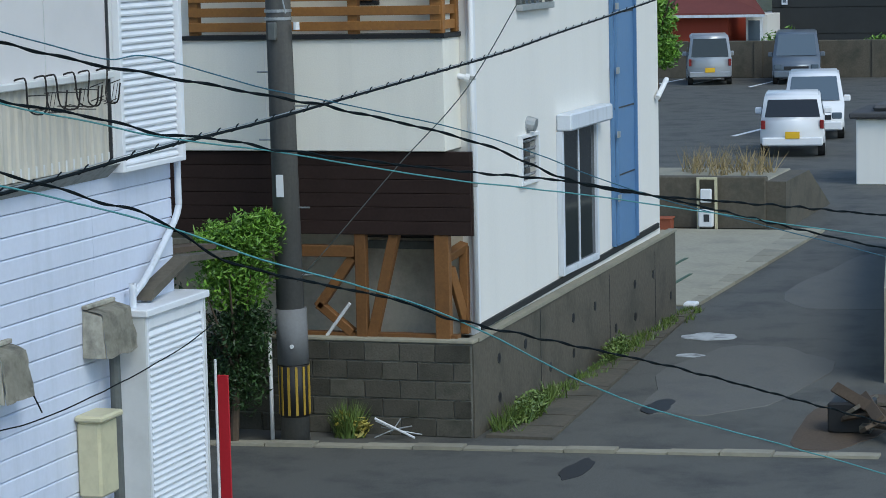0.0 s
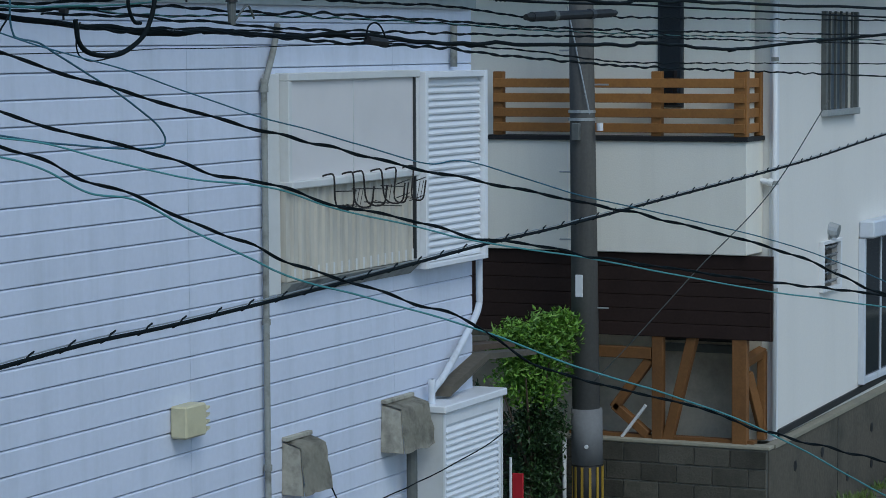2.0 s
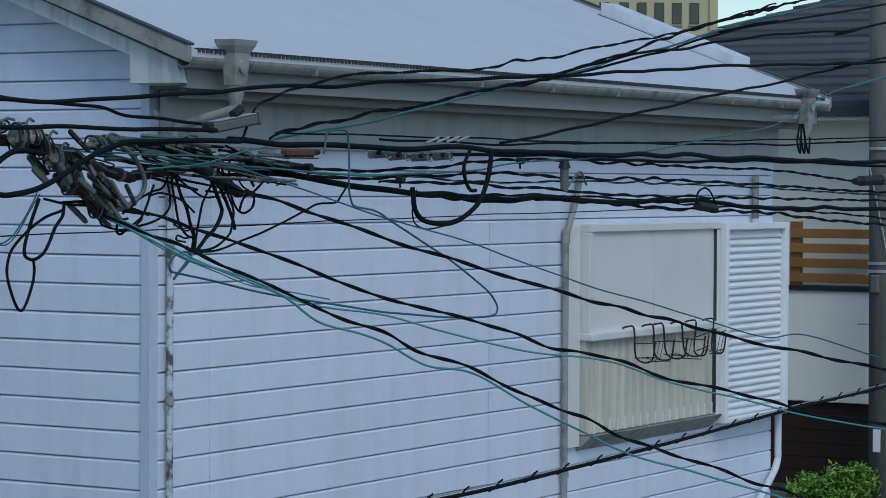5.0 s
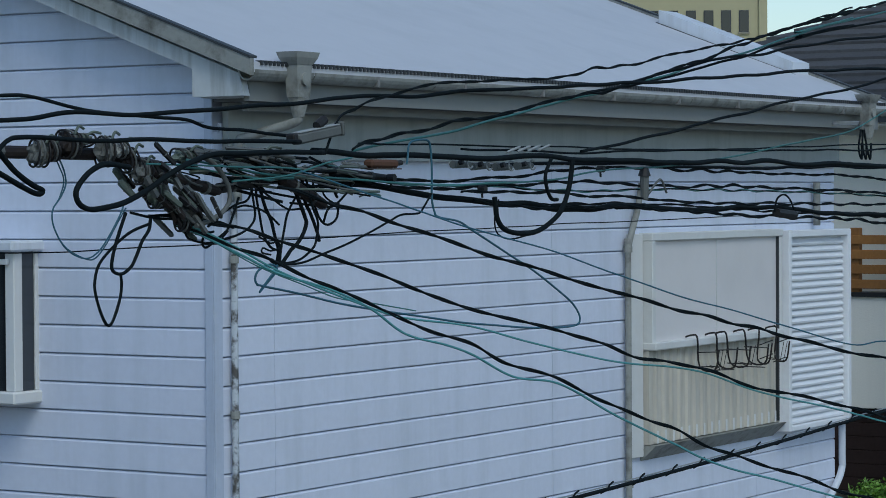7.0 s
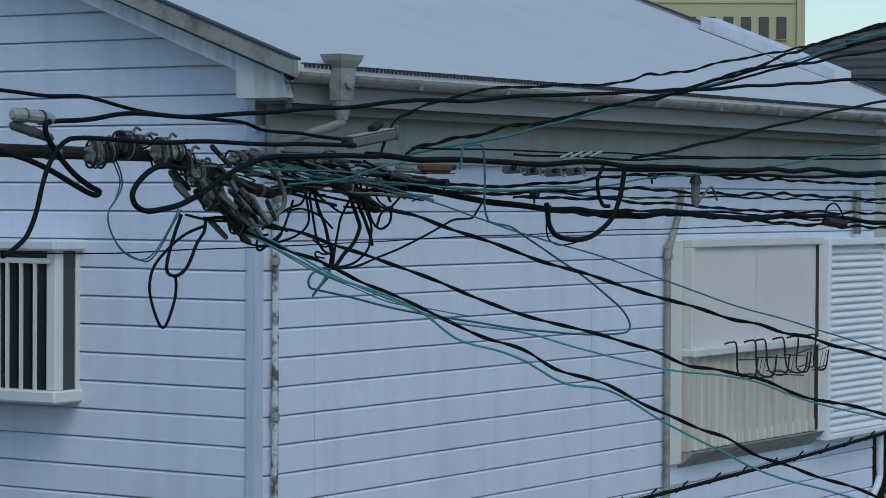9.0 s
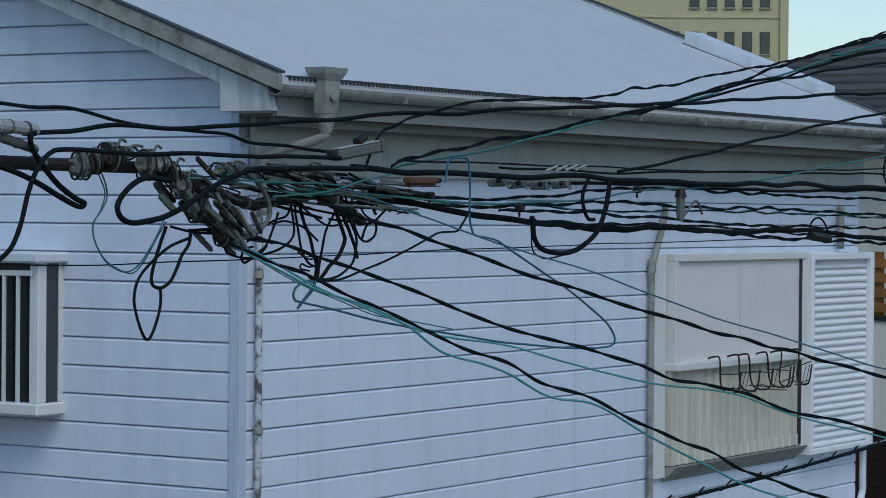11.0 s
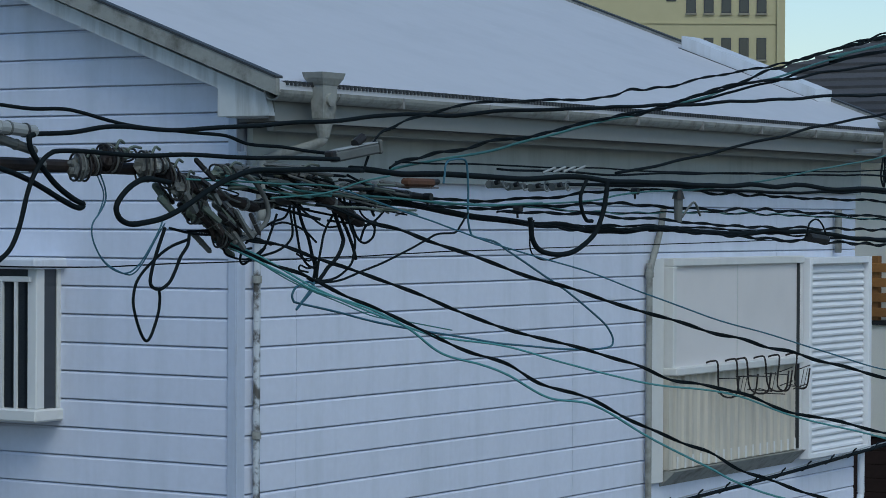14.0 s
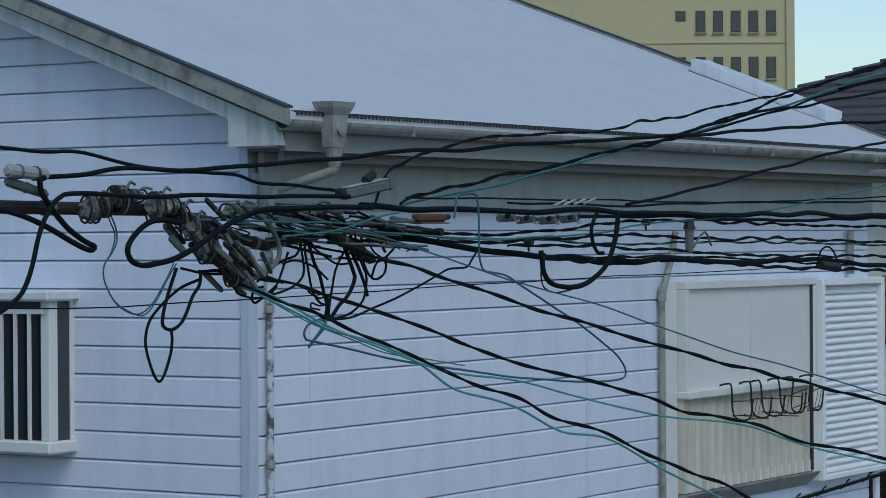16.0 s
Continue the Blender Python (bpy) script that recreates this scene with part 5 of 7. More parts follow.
# ---- overhead cables along the street ----
def cable(pts, r, material, style, label, group):
    """One hanging cable: a plain tube, a twisted pair, or a cable in wire rings under its messenger."""
    line = curve_through(pts, 10)
    t = thing("overhead_cable", pts[0], label, "cable", group)
    o = Vector(pts[0])
    line = [p - o for p in line]
    if style == "twist":
        s = [0.0]
        fine = curve_through(line, 5)
        for a, b in zip(fine, fine[1:]):
            s.append(s[-1] + (b - a).length)
        for k in (0, 1):
            pts2 = []
            for p, d in zip(fine, s):
                a = d / 0.032 + math.pi * k + 1.5 * noise.noise(Vector((d, r * 900, 0.5)))
                pts2.append(p + Vector((0.2 * math.cos(a), 0.55 * math.cos(a), math.sin(a))) * r * 0.5 + Vector((0, 0, 1)) * r * (0.5 + 0.9 * noise.noise(p * 2.5 + o)) * math.sin(d / 0.036 + 5 * noise.noise(p * 1.5)))
            part("core", tube(B(), pts2, r * 0.62, 6), material if k == 0 else "cable", t)
    elif style == "hang":
        part("core", tube(B(), line, r * 0.75, 8), material, t)
        part("messenger", tube(B(), [p + Vector((0, 0, r * 1.3)) for p in line], r * 0.3, 6), "steel", t)
        fine = curve_through(line, 4)
        acc, last = 0.0, fine[0]
        for p in fine:
            acc += (p - last).length
            last = p
            if acc > 0.24:
                acc = 0.0
                part("hanger", tube(B(), [p + Vector((-0.03, 0, -r * 0.9)), p + Vector((0.0, -r * 0.95, r * 0.2)), p + Vector((0.035, 0, r * 1.6)), p + Vector((0.06, 0, r * 2.4))], r * 0.38, 5), "cable", t)
    else:
        wob = [p + Vector((0, 0, 1)) * r * 1.6 * noise.noise(p * 5.0 + o) for p in line]
        part("core", tube(B(), wob, r, 8), material, t)
    return t


cable([(-7.562, -5.12, 5.439), (-7.505, -5.12, 5.436), (-7.417, -5.12, 5.432), (-7.325, -5.12, 5.433), (-7.215, -5.12, 5.421), (-7.117, -5.12, 5.413), (-7.032, -5.12, 5.408), (-6.945, -5.12, 5.404), (-6.855, -5.12, 5.402), (-6.782, -5.12, 5.389), (-6.668, -5.12, 5.387), (-6.589, -5.12, 5.381), (-6.519, -5.12, 5.377)], 0.0036, "cable", "long", "plain black overhead cable along the street", "black overhead cables")
cable([(-7.458, -5.15, 5.385), (-7.345, -5.15, 5.392), (-7.235, -5.15, 5.404), (-7.07, -5.15, 5.409), (-6.859, -5.15, 5.42), (-6.592, -5.15, 5.439), (-6.301, -5.15, 5.46), (-5.957, -5.15, 5.481), (-5.575, -5.15, 5.505), (-5.057, -5.15, 5.535), (-4.315, -5.15, 5.58), (-3.645, -5.15, 5.622), (-2.981, -5.15, 5.654), (-2.096, -5.15, 5.71), (9, -5.15, 6.409)], 0.0045, "cable", "long", "plain black overhead cable along the street", "black overhead cables")
cable([(-7.473, -5.17, 5.384), (-7.485, -5.17, 5.378), (-7.479, -5.17, 5.355), (-7.451, -5.17, 5.326), (-7.413, -5.17, 5.297), (-7.368, -5.17, 5.275), (-7.341, -5.17, 5.265), (-7.355, -5.17, 5.259), (-7.398, -5.17, 5.272), (-7.458, -5.17, 5.294), (-7.517, -5.17, 5.313), (-7.56, -5.17, 5.324), (-7.602, -5.17, 5.333)], 0.0052, "cable", "loop", "spare black cable hanging in an untidy loop", "cable loops")
cable([(-7.616, -5.19, 5.151), (-7.581, -5.19, 5.167), (-7.553, -5.19, 5.188), (-7.531, -5.19, 5.227), (-7.513, -5.19, 5.281), (-7.496, -5.19, 5.315), (-7.474, -5.19, 5.34), (-7.452, -5.19, 5.353), (-7.422, -5.19, 5.357), (-7.283, -5.19, 5.358), (-7.12, -5.19, 5.359), (-6.912, -5.19, 5.36), (-6.802, -5.19, 5.357), (-6.569, -5.19, 5.365)], 0.0044, "cable", "loop", "spare black cable hanging in an untidy loop", "cable loops")
cable([(-7.132, -5.2, 5.305), (-7.198, -5.2, 5.31), (-7.239, -5.2, 5.299), (-7.271, -5.2, 5.278), (-7.285, -5.2, 5.258), (-7.275, -5.2, 5.238), (-7.246, -5.2, 5.228), (-7.206, -5.2, 5.23), (-7.149, -5.2, 5.24), (-7.081, -5.2, 5.264), (-7.013, -5.2, 5.292), (-6.942, -5.2, 5.316), (-6.87, -5.2, 5.334), (-6.796, -5.2, 5.339), (-6.662, -5.2, 5.34), (-6.502, -5.2, 5.341)], 0.0054, "cable", "loop", "spare black cable hanging in an untidy loop", "cable loops")
cable([(-6.47, -5.15, 5.341), (-6.256, -5.15, 5.341), (-6.074, -5.15, 5.338), (-5.833, -5.15, 5.337), (-5.573, -5.15, 5.338), (-5.38, -5.15, 5.337), (-4.992, -5.15, 5.337), (-4.666, -5.15, 5.338), (-4.121, -5.15, 5.337), (-3.64, -5.15, 5.339), (-2.969, -5.15, 5.335), (-2.079, -5.15, 5.332), (-1.878, -5.15, 5.339), (0.02, -5.15, 5.342), (9, -5.15, 5.355)], 0.0066, "cable", "long", "plain black overhead cable along the street", "black overhead cables")
cable([(-7.243, -5.12, 5.33), (-7.23, -5.12, 5.314), (-7.22, -5.12, 5.294), (-7.219, -5.12, 5.274), (-7.233, -5.12, 5.253), (-7.254, -5.12, 5.232), (-7.257, -5.12, 5.211), (-7.245, -5.12, 5.186), (-7.221, -5.12, 5.16), (-7.189, -5.12, 5.144), (-7.156, -5.12, 5.139), (-7.123, -5.12, 5.153), (-7.09, -5.12, 5.185), (-7.06, -5.12, 5.222), (-7.051, -5.12, 5.238)], 0.0016, "cableblue", "loop", "spare thin blue cable hanging in an untidy loop", "cable loops")
cable([(-7.238, -5.11, 5.33), (-7.225, -5.11, 5.31), (-7.212, -5.11, 5.284), (-7.224, -5.11, 5.253), (-7.245, -5.11, 5.227), (-7.24, -5.11, 5.196), (-7.209, -5.11, 5.161), (-7.16, -5.11, 5.14), (-7.127, -5.11, 5.137), (-7.094, -5.11, 5.161), (-7.061, -5.11, 5.2), (-7.032, -5.11, 5.232)], 0.0014, "cableblue", "loop", "spare thin blue cable hanging in an untidy loop", "cable loops")
cable([(-7.001, -5.14, 5.2), (-7.056, -5.14, 5.185), (-7.106, -5.14, 5.159), (-7.148, -5.14, 5.128), (-7.162, -5.14, 5.097), (-7.159, -5.14, 5.07), (-7.142, -5.14, 5.033), (-7.125, -5.14, 5.015), (-7.109, -5.14, 5.025), (-7.089, -5.14, 5.063), (-7.084, -5.14, 5.09), (-7.087, -5.14, 5.108)], 0.0029, "cable", "loop", "spare black cable hanging in an untidy loop", "cable loops")
cable([(-7.082, -5.15, 5.222), (-7.102, -5.15, 5.185), (-7.119, -5.15, 5.148), (-7.125, -5.15, 5.122), (-7.115, -5.15, 5.111), (-7.093, -5.15, 5.109), (-7.068, -5.15, 5.121), (-7.051, -5.15, 5.142), (-7.034, -5.15, 5.169), (-7.013, -5.15, 5.19), (-7.008, -5.15, 5.211)], 0.0034, "cable", "loop", "spare black cable hanging in an untidy loop", "cable loops")
cable([(-6.876, -5.17, 5.33), (-6.857, -5.17, 5.324), (-6.82, -5.17, 5.305), (-6.788, -5.17, 5.272), (-6.784, -5.17, 5.244), (-6.807, -5.17, 5.222), (-6.847, -5.17, 5.206), (-6.893, -5.17, 5.195)], 0.0049, "greyplastic", "loop", "spare grey cable hanging in an untidy loop", "cable loops")
cable([(-6.713, -5.14, 5.25), (-6.732, -5.14, 5.216), (-6.751, -5.14, 5.188), (-6.779, -5.14, 5.172), (-6.806, -5.14, 5.158), (-6.825, -5.14, 5.152), (-6.834, -5.14, 5.161), (-6.825, -5.14, 5.178), (-6.797, -5.14, 5.183)], 0.0025, "cable", "loop", "spare black cable hanging in an untidy loop", "cable loops")
cable([(-6.623, -5.11, 5.273), (-6.643, -5.11, 5.245), (-6.681, -5.11, 5.236), (-6.72, -5.11, 5.222), (-6.748, -5.11, 5.205), (-6.776, -5.11, 5.192)], 0.0025, "cable", "loop", "spare black cable hanging in an untidy loop", "cable loops")
cable([(-6.657, -5.13, 5.267), (-6.645, -5.13, 5.216), (-6.66, -5.13, 5.193), (-6.699, -5.13, 5.177), (-6.756, -5.13, 5.166)], 0.0025, "cable", "loop", "spare black cable hanging in an untidy loop", "cable loops")
cable([(-6.582, -5.09, 5.291), (-6.586, -5.09, 5.256), (-6.575, -5.09, 5.216), (-6.565, -5.09, 5.181), (-6.555, -5.09, 5.163), (-6.535, -5.09, 5.146), (-6.514, -5.09, 5.14)], 0.0026, "cable", "loop", "spare black cable hanging in an untidy loop", "cable loops")
cable([(-6.61, -5.11, 5.291), (-6.584, -5.11, 5.233), (-6.563, -5.11, 5.204), (-6.549, -5.11, 5.169), (-6.537, -5.11, 5.14), (-6.543, -5.11, 5.115)], 0.0037, "cable", "loop", "spare black cable hanging in an untidy loop", "cable loops")
cable([(-6.501, -5.13, 5.251), (-6.532, -5.13, 5.216), (-6.545, -5.13, 5.181), (-6.555, -5.13, 5.147), (-6.561, -5.13, 5.11)], 0.0026, "cable", "loop", "spare black cable hanging in an untidy loop", "cable loops")
cable([(-6.516, -5.14, 5.257), (-6.485, -5.14, 5.21), (-6.48, -5.14, 5.193), (-6.495, -5.14, 5.169), (-6.515, -5.14, 5.152), (-6.535, -5.14, 5.141), (-6.555, -5.14, 5.124), (-6.575, -5.14, 5.112), (-6.605, -5.14, 5.122)], 0.0043, "cable", "loop", "spare black cable hanging in an untidy loop", "cable loops")
cable([(-6.481, -5.13, 5.298), (-6.471, -5.13, 5.245), (-6.45, -5.13, 5.216), (-6.428, -5.13, 5.181), (-6.418, -5.13, 5.157)], 0.0038, "cable", "loop", "spare black cable hanging in an untidy loop", "cable loops")
cable([(-6.51, -5.16, 5.292), (-6.487, -5.16, 5.234), (-6.466, -5.16, 5.199), (-6.47, -5.16, 5.169), (-6.482, -5.16, 5.146), (-6.523, -5.16, 5.124), (-6.564, -5.16, 5.116), (-6.607, -5.16, 5.116)], 0.0026, "cable", "loop", "spare black cable hanging in an untidy loop", "cable loops")
cable([(-6.455, -5.14, 5.298), (-6.45, -5.14, 5.24), (-6.429, -5.14, 5.204), (-6.401, -5.14, 5.192), (-6.37, -5.14, 5.204), (-6.363, -5.14, 5.228), (-6.38, -5.14, 5.234), (-6.402, -5.14, 5.222), (-6.416, -5.14, 5.198)], 0.0026, "cable", "loop", "spare black cable hanging in an untidy loop", "cable loops")
cable([(-6.4, -5.11, 5.293), (-6.368, -5.11, 5.252), (-6.336, -5.11, 5.237), (-6.319, -5.11, 5.222), (-6.325, -5.11, 5.204), (-6.351, -5.11, 5.192)], 0.0021, "cable", "loop", "spare black cable hanging in an untidy loop", "cable loops")
cable([(-6.522, -5.13, 5.237), (-6.397, -5.13, 5.23), (-6.355, -5.13, 5.236), (-6.301, -5.13, 5.27), (-6.28, -5.13, 5.3)], 0.0026, "cable", "loop", "spare black cable hanging in an untidy loop", "cable loops")
cable([(-6.673, -5.16, 5.171), (-6.634, -5.16, 5.157), (-6.61, -5.16, 5.161), (-6.604, -5.16, 5.148), (-6.633, -5.16, 5.142), (-6.659, -5.16, 5.148), (-6.663, -5.16, 5.139), (-6.633, -5.16, 5.134)], 0.0020, "cable", "loop", "spare black cable hanging in an untidy loop", "cable loops")
cable([(-7.043, -5.13, 5.222), (-6.965, -5.13, 5.211), (-6.867, -5.13, 5.208), (-6.775, -5.13, 5.205), (-6.718, -5.13, 5.191)], 0.0027, "cable", "loop", "spare black cable hanging in an untidy loop", "cable loops")
cable([(-6.876, -5.13, 5.183), (-6.863, -5.13, 5.17), (-6.812, -5.13, 5.161), (-6.765, -5.13, 5.166), (-6.737, -5.13, 5.183)], 0.0022, "cable", "loop", "spare black cable hanging in an untidy loop", "cable loops")
cable([(-6.738, -5.13, 5.306), (-6.681, -5.13, 5.29), (-6.592, -5.13, 5.251), (-6.532, -5.13, 5.228), (-6.481, -5.13, 5.228)], 0.0022, "cable", "loop", "spare black cable hanging in an untidy loop", "cable loops")
cable([(-6.562, -5.13, 5.193), (-6.602, -5.13, 5.216), (-6.641, -5.13, 5.228), (-6.68, -5.13, 5.233), (-6.718, -5.13, 5.227)], 0.0023, "cable", "loop", "spare black cable hanging in an untidy loop", "cable loops")
cable([(-6.51, -5.15, 5.263), (-6.427, -5.15, 5.261), (-6.342, -5.15, 5.261), (-6.255, -5.15, 5.252)], 0.0020, "cable", "loop", "spare black cable hanging in an untidy loop", "cable loops")
cable([(-6.609, -5.16, 5.113), (-6.633, -5.16, 5.091), (-6.662, -5.16, 5.069), (-6.672, -5.16, 5.06), (-6.652, -5.16, 5.074), (-6.613, -5.16, 5.102), (-6.633, -5.16, 5.114), (-6.672, -5.16, 5.105), (-6.687, -5.16, 5.09), (-6.682, -5.16, 5.077), (-6.662, -5.16, 5.072), (-6.522, -5.16, 5.05), (-6.311, -5.16, 5.016), (-6.086, -5.16, 4.989), (-5.845, -5.16, 4.961), (-5.585, -5.16, 4.94), (-5.392, -5.16, 4.932), (-5.35, -5.16, 4.947), (-5.379, -5.16, 4.982), (-5.45, -5.16, 5.019), (-5.587, -5.16, 5.076), (-5.72, -5.16, 5.124), (-5.847, -5.16, 5.171), (-5.909, -5.16, 5.193), (-5.994, -5.16, 5.203), (-6.013, -5.16, 5.216), (-6.023, -5.16, 5.247), (-6.022, -5.16, 5.303), (-6.027, -5.16, 5.353), (-6.039, -5.16, 5.373), (-6.09, -5.16, 5.373), (-6.114, -5.16, 5.364), (-6.12, -5.16, 5.339), (-6.125, -5.16, 5.321)], 0.0025, "cableblue", "loop", "spare thin blue cable hanging in an untidy loop", "cable loops")
cable([(-6.031, -5.165, 5.256), (-6.062, -5.165, 5.228), (-6.085, -5.165, 5.213), (-6.154, -5.165, 5.21), (-6.199, -5.165, 5.198), (-6.277, -5.165, 5.174), (-6.364, -5.165, 5.151), (-6.448, -5.165, 5.134), (-6.53, -5.165, 5.118), (-6.611, -5.165, 5.116)], 0.0024, "cable", "loop", "spare black cable hanging in an untidy loop", "cable loops")
cable([(-5.769, -5.17, 5.248), (-5.764, -5.17, 5.229), (-5.758, -5.17, 5.203), (-5.732, -5.17, 5.18), (-5.685, -5.17, 5.167), (-5.619, -5.17, 5.161), (-5.552, -5.17, 5.169), (-5.484, -5.17, 5.195), (-5.448, -5.17, 5.222), (-5.421, -5.17, 5.263), (-5.407, -5.17, 5.304), (-5.402, -5.17, 5.335)], 0.0062, "cable", "loop", "spare black cable hanging in an untidy loop", "cable loops")
cable([(-5.717, -5.15, 5.242), (-5.735, -5.15, 5.202), (-5.729, -5.15, 5.17), (-5.703, -5.15, 5.156), (-5.664, -5.15, 5.15), (-5.598, -5.15, 5.155), (-5.557, -5.15, 5.162)], 0.0019, "cable", "loop", "spare black cable hanging in an untidy loop", "cable loops")
cable([(-5.505, -5.17, 5.339), (-5.532, -5.17, 5.303), (-5.526, -5.17, 5.269), (-5.504, -5.17, 5.245), (-5.476, -5.17, 5.242)], 0.0046, "cable", "loop", "spare black cable hanging in an untidy loop", "cable loops")
cable([(-6.224, -5.1, 5.364), (-5.995, -5.1, 5.367), (-5.75, -5.1, 5.367), (-5.486, -5.1, 5.367), (-5.231, -5.1, 5.368), (-4.896, -5.1, 5.368), (-4.387, -5.1, 5.374), (-3.522, -5.1, 5.398), (-2.849, -5.1, 5.415), (-1.947, -5.1, 5.437), (9, -5.1, 5.707)], 0.0021, "cable", "long", "plain black overhead cable along the street", "black overhead cables")
cable([(-5.816, -5.11, 5.358), (-5.503, -5.11, 5.357), (-5.279, -5.11, 5.354), (-4.915, -5.11, 5.362), (-4.584, -5.11, 5.371), (-3.545, -5.11, 5.381), (-2.873, -5.11, 5.405), (-1.974, -5.11, 5.432), (9, -5.11, 5.767)], 0.0028, "cable", "long", "plain black overhead cable along the street", "black overhead cables")
cable([(-5.732, -5.09, 5.32), (-5.271, -5.09, 5.329), (-4.875, -5.09, 5.327), (-4.542, -5.09, 5.324), (-4.18, -5.09, 5.325), (-3.496, -5.09, 5.33), (-3.292, -5.09, 5.331), (-1.914, -5.09, 5.323), (9, -5.09, 5.263)], 0.0043, "cable", "long", "plain black overhead cable along the street", "black overhead cables")
cable([(-6.395, -5.07, 5.325), (-6.178, -5.07, 5.295), (-6.041, -5.07, 5.288), (-5.825, -5.07, 5.286), (-5.568, -5.07, 5.293), (-5.205, -5.07, 5.316), (-4.837, -5.07, 5.321), (-4.57, -5.07, 5.316), (-4.323, -5.07, 5.313), (-3.943, -5.07, 5.307), (-3.448, -5.07, 5.303), (-2.769, -5.07, 5.271), (-2.512, -5.07, 5.283), (-1.659, -5.07, 5.279), (0.285, -5.07, 5.283), (9, -5.07, 5.301)], 0.0038, "cable", "twist", "twisted pair of black overhead service wires", "twisted overhead wires")
cable([(-6.467, -5.12, 5.31), (-6.298, -5.12, 5.294), (-6.119, -5.12, 5.271), (-5.881, -5.12, 5.269), (-5.627, -5.12, 5.275), (-5.296, -5.12, 5.284), (-5.088, -5.12, 5.279), (-4.869, -5.12, 5.273), (-4.671, -5.12, 5.271), (-4.428, -5.12, 5.273), (-4.053, -5.12, 5.265), (-3.566, -5.12, 5.256), (-2.892, -5.12, 5.239), (-1.795, -5.12, 5.229), (0.122, -5.12, 5.22), (9, -5.12, 5.177)], 0.0040, "cable", "twist", "twisted pair of black overhead service wires", "twisted overhead wires")
cable([(-6.354, -5.1, 5.317), (-6.088, -5.1, 5.28), (-5.748, -5.1, 5.274), (-5.485, -5.1, 5.266), (-5.201, -5.1, 5.26), (-4.894, -5.1, 5.264), (-4.562, -5.1, 5.263), (-4.008, -5.1, 5.256), (-3.519, -5.1, 5.247), (-2.842, -5.1, 5.23), (-1.74, -5.1, 5.215), (0.189, -5.1, 5.2), (9, -5.1, 5.134)], 0.0030, "cablegreen", "twist", "twisted pair of dark green overhead service wires", "twisted overhead wires")
cable([(-5.865, -5.14, 5.26), (-5.661, -5.14, 5.259), (-5.417, -5.14, 5.256), (-5.274, -5.14, 5.25), (-4.971, -5.14, 5.241), (-4.778, -5.14, 5.232), (-4.469, -5.14, 5.225), (-4.136, -5.14, 5.222), (-3.613, -5.14, 5.217), (-2.94, -5.14, 5.21), (-1.849, -5.14, 5.204), (0.057, -5.14, 5.185), (9, -5.14, 5.098)], 0.0038, "cable", "twist", "twisted pair of black overhead service wires", "twisted overhead wires")
cable([(-6.52, -5.1, 5.297), (-6.354, -5.1, 5.285), (-6.223, -5.1, 5.277), (-6.087, -5.1, 5.263), (-5.946, -5.1, 5.253), (-5.748, -5.1, 5.241), (-5.618, -5.1, 5.231), (-5.484, -5.1, 5.226), (-5.345, -5.1, 5.215), (-5.2, -5.1, 5.215), (-5.05, -5.1, 5.222), (-4.893, -5.1, 5.222)], 0.0074, "cable", "long", "plain black overhead cable along the street", "black overhead cables")
cable([(-5.05, -5.1, 5.219), (-4.664, -5.1, 5.211), (-4.491, -5.1, 5.205), (-4.275, -5.1, 5.211), (-4.047, -5.1, 5.21), (-3.806, -5.1, 5.197), (-3.517, -5.1, 5.187), (-2.84, -5.1, 5.181), (-1.935, -5.1, 5.176), (-1.74, -5.1, 5.185), (-0.737, -5.1, 5.155), (0.189, -5.1, 5.18), (9, -5.1, 5.422)], 0.0067, "cable", "long", "plain black overhead cable along the street", "black overhead cables")
cable([(-5.781, -5.12, 5.239), (-5.519, -5.12, 5.222), (-5.237, -5.12, 5.222), (-4.932, -5.12, 5.215), (-4.602, -5.12, 5.202), (-4.317, -5.12, 5.19), (-4.091, -5.12, 5.185), (-3.565, -5.12, 5.171), (-3.356, -5.12, 5.157), (-2.888, -5.12, 5.135), (-2.37, -5.12, 5.113), (-1.793, -5.12, 5.093), (0.127, -5.12, 5.047), (9, -5.12, 4.835)], 0.0045, "cable", "twist", "twisted pair of black overhead service wires", "twisted overhead wires")
cable([(-5.449, -5.08, 5.228), (-5.163, -5.08, 5.229), (-4.855, -5.08, 5.226), (-4.52, -5.08, 5.217), (-4.002, -5.08, 5.197), (-3.47, -5.08, 5.182), (-2.79, -5.08, 5.158), (-2.267, -5.08, 5.128), (-1.684, -5.08, 5.108), (0.258, -5.08, 5.088), (9, -5.08, 4.994)], 0.0031, "cable", "twist", "twisted pair of black overhead service wires", "twisted overhead wires")
cable([(-7.273, -4.87, 5.151), (-7.032, -4.87, 5.145), (-6.714, -4.87, 5.148), (-6.484, -4.87, 5.15), (-6.192, -4.87, 5.154), (-5.874, -4.87, 5.161), (-5.55, -4.87, 5.167), (-5.196, -4.87, 5.17), (-4.838, -4.87, 5.175), (-4.446, -4.87, 5.178), (-3.976, -4.87, 5.184), (-2.968, -4.87, 5.189)], 0.0014, "cable", "long", "plain black overhead cable along the street", "black overhead cables")
cable([(-6.908, -5.16, 5.323), (-6.684, -5.16, 5.301), (-6.525, -5.16, 5.292), (-6.314, -5.16, 5.286), (-6.089, -5.16, 5.278), (-5.923, -5.16, 5.273), (-5.696, -5.16, 5.281)], 0.0025, "cablegreen", "long", "plain dark green overhead cable along the street", "green overhead cables")
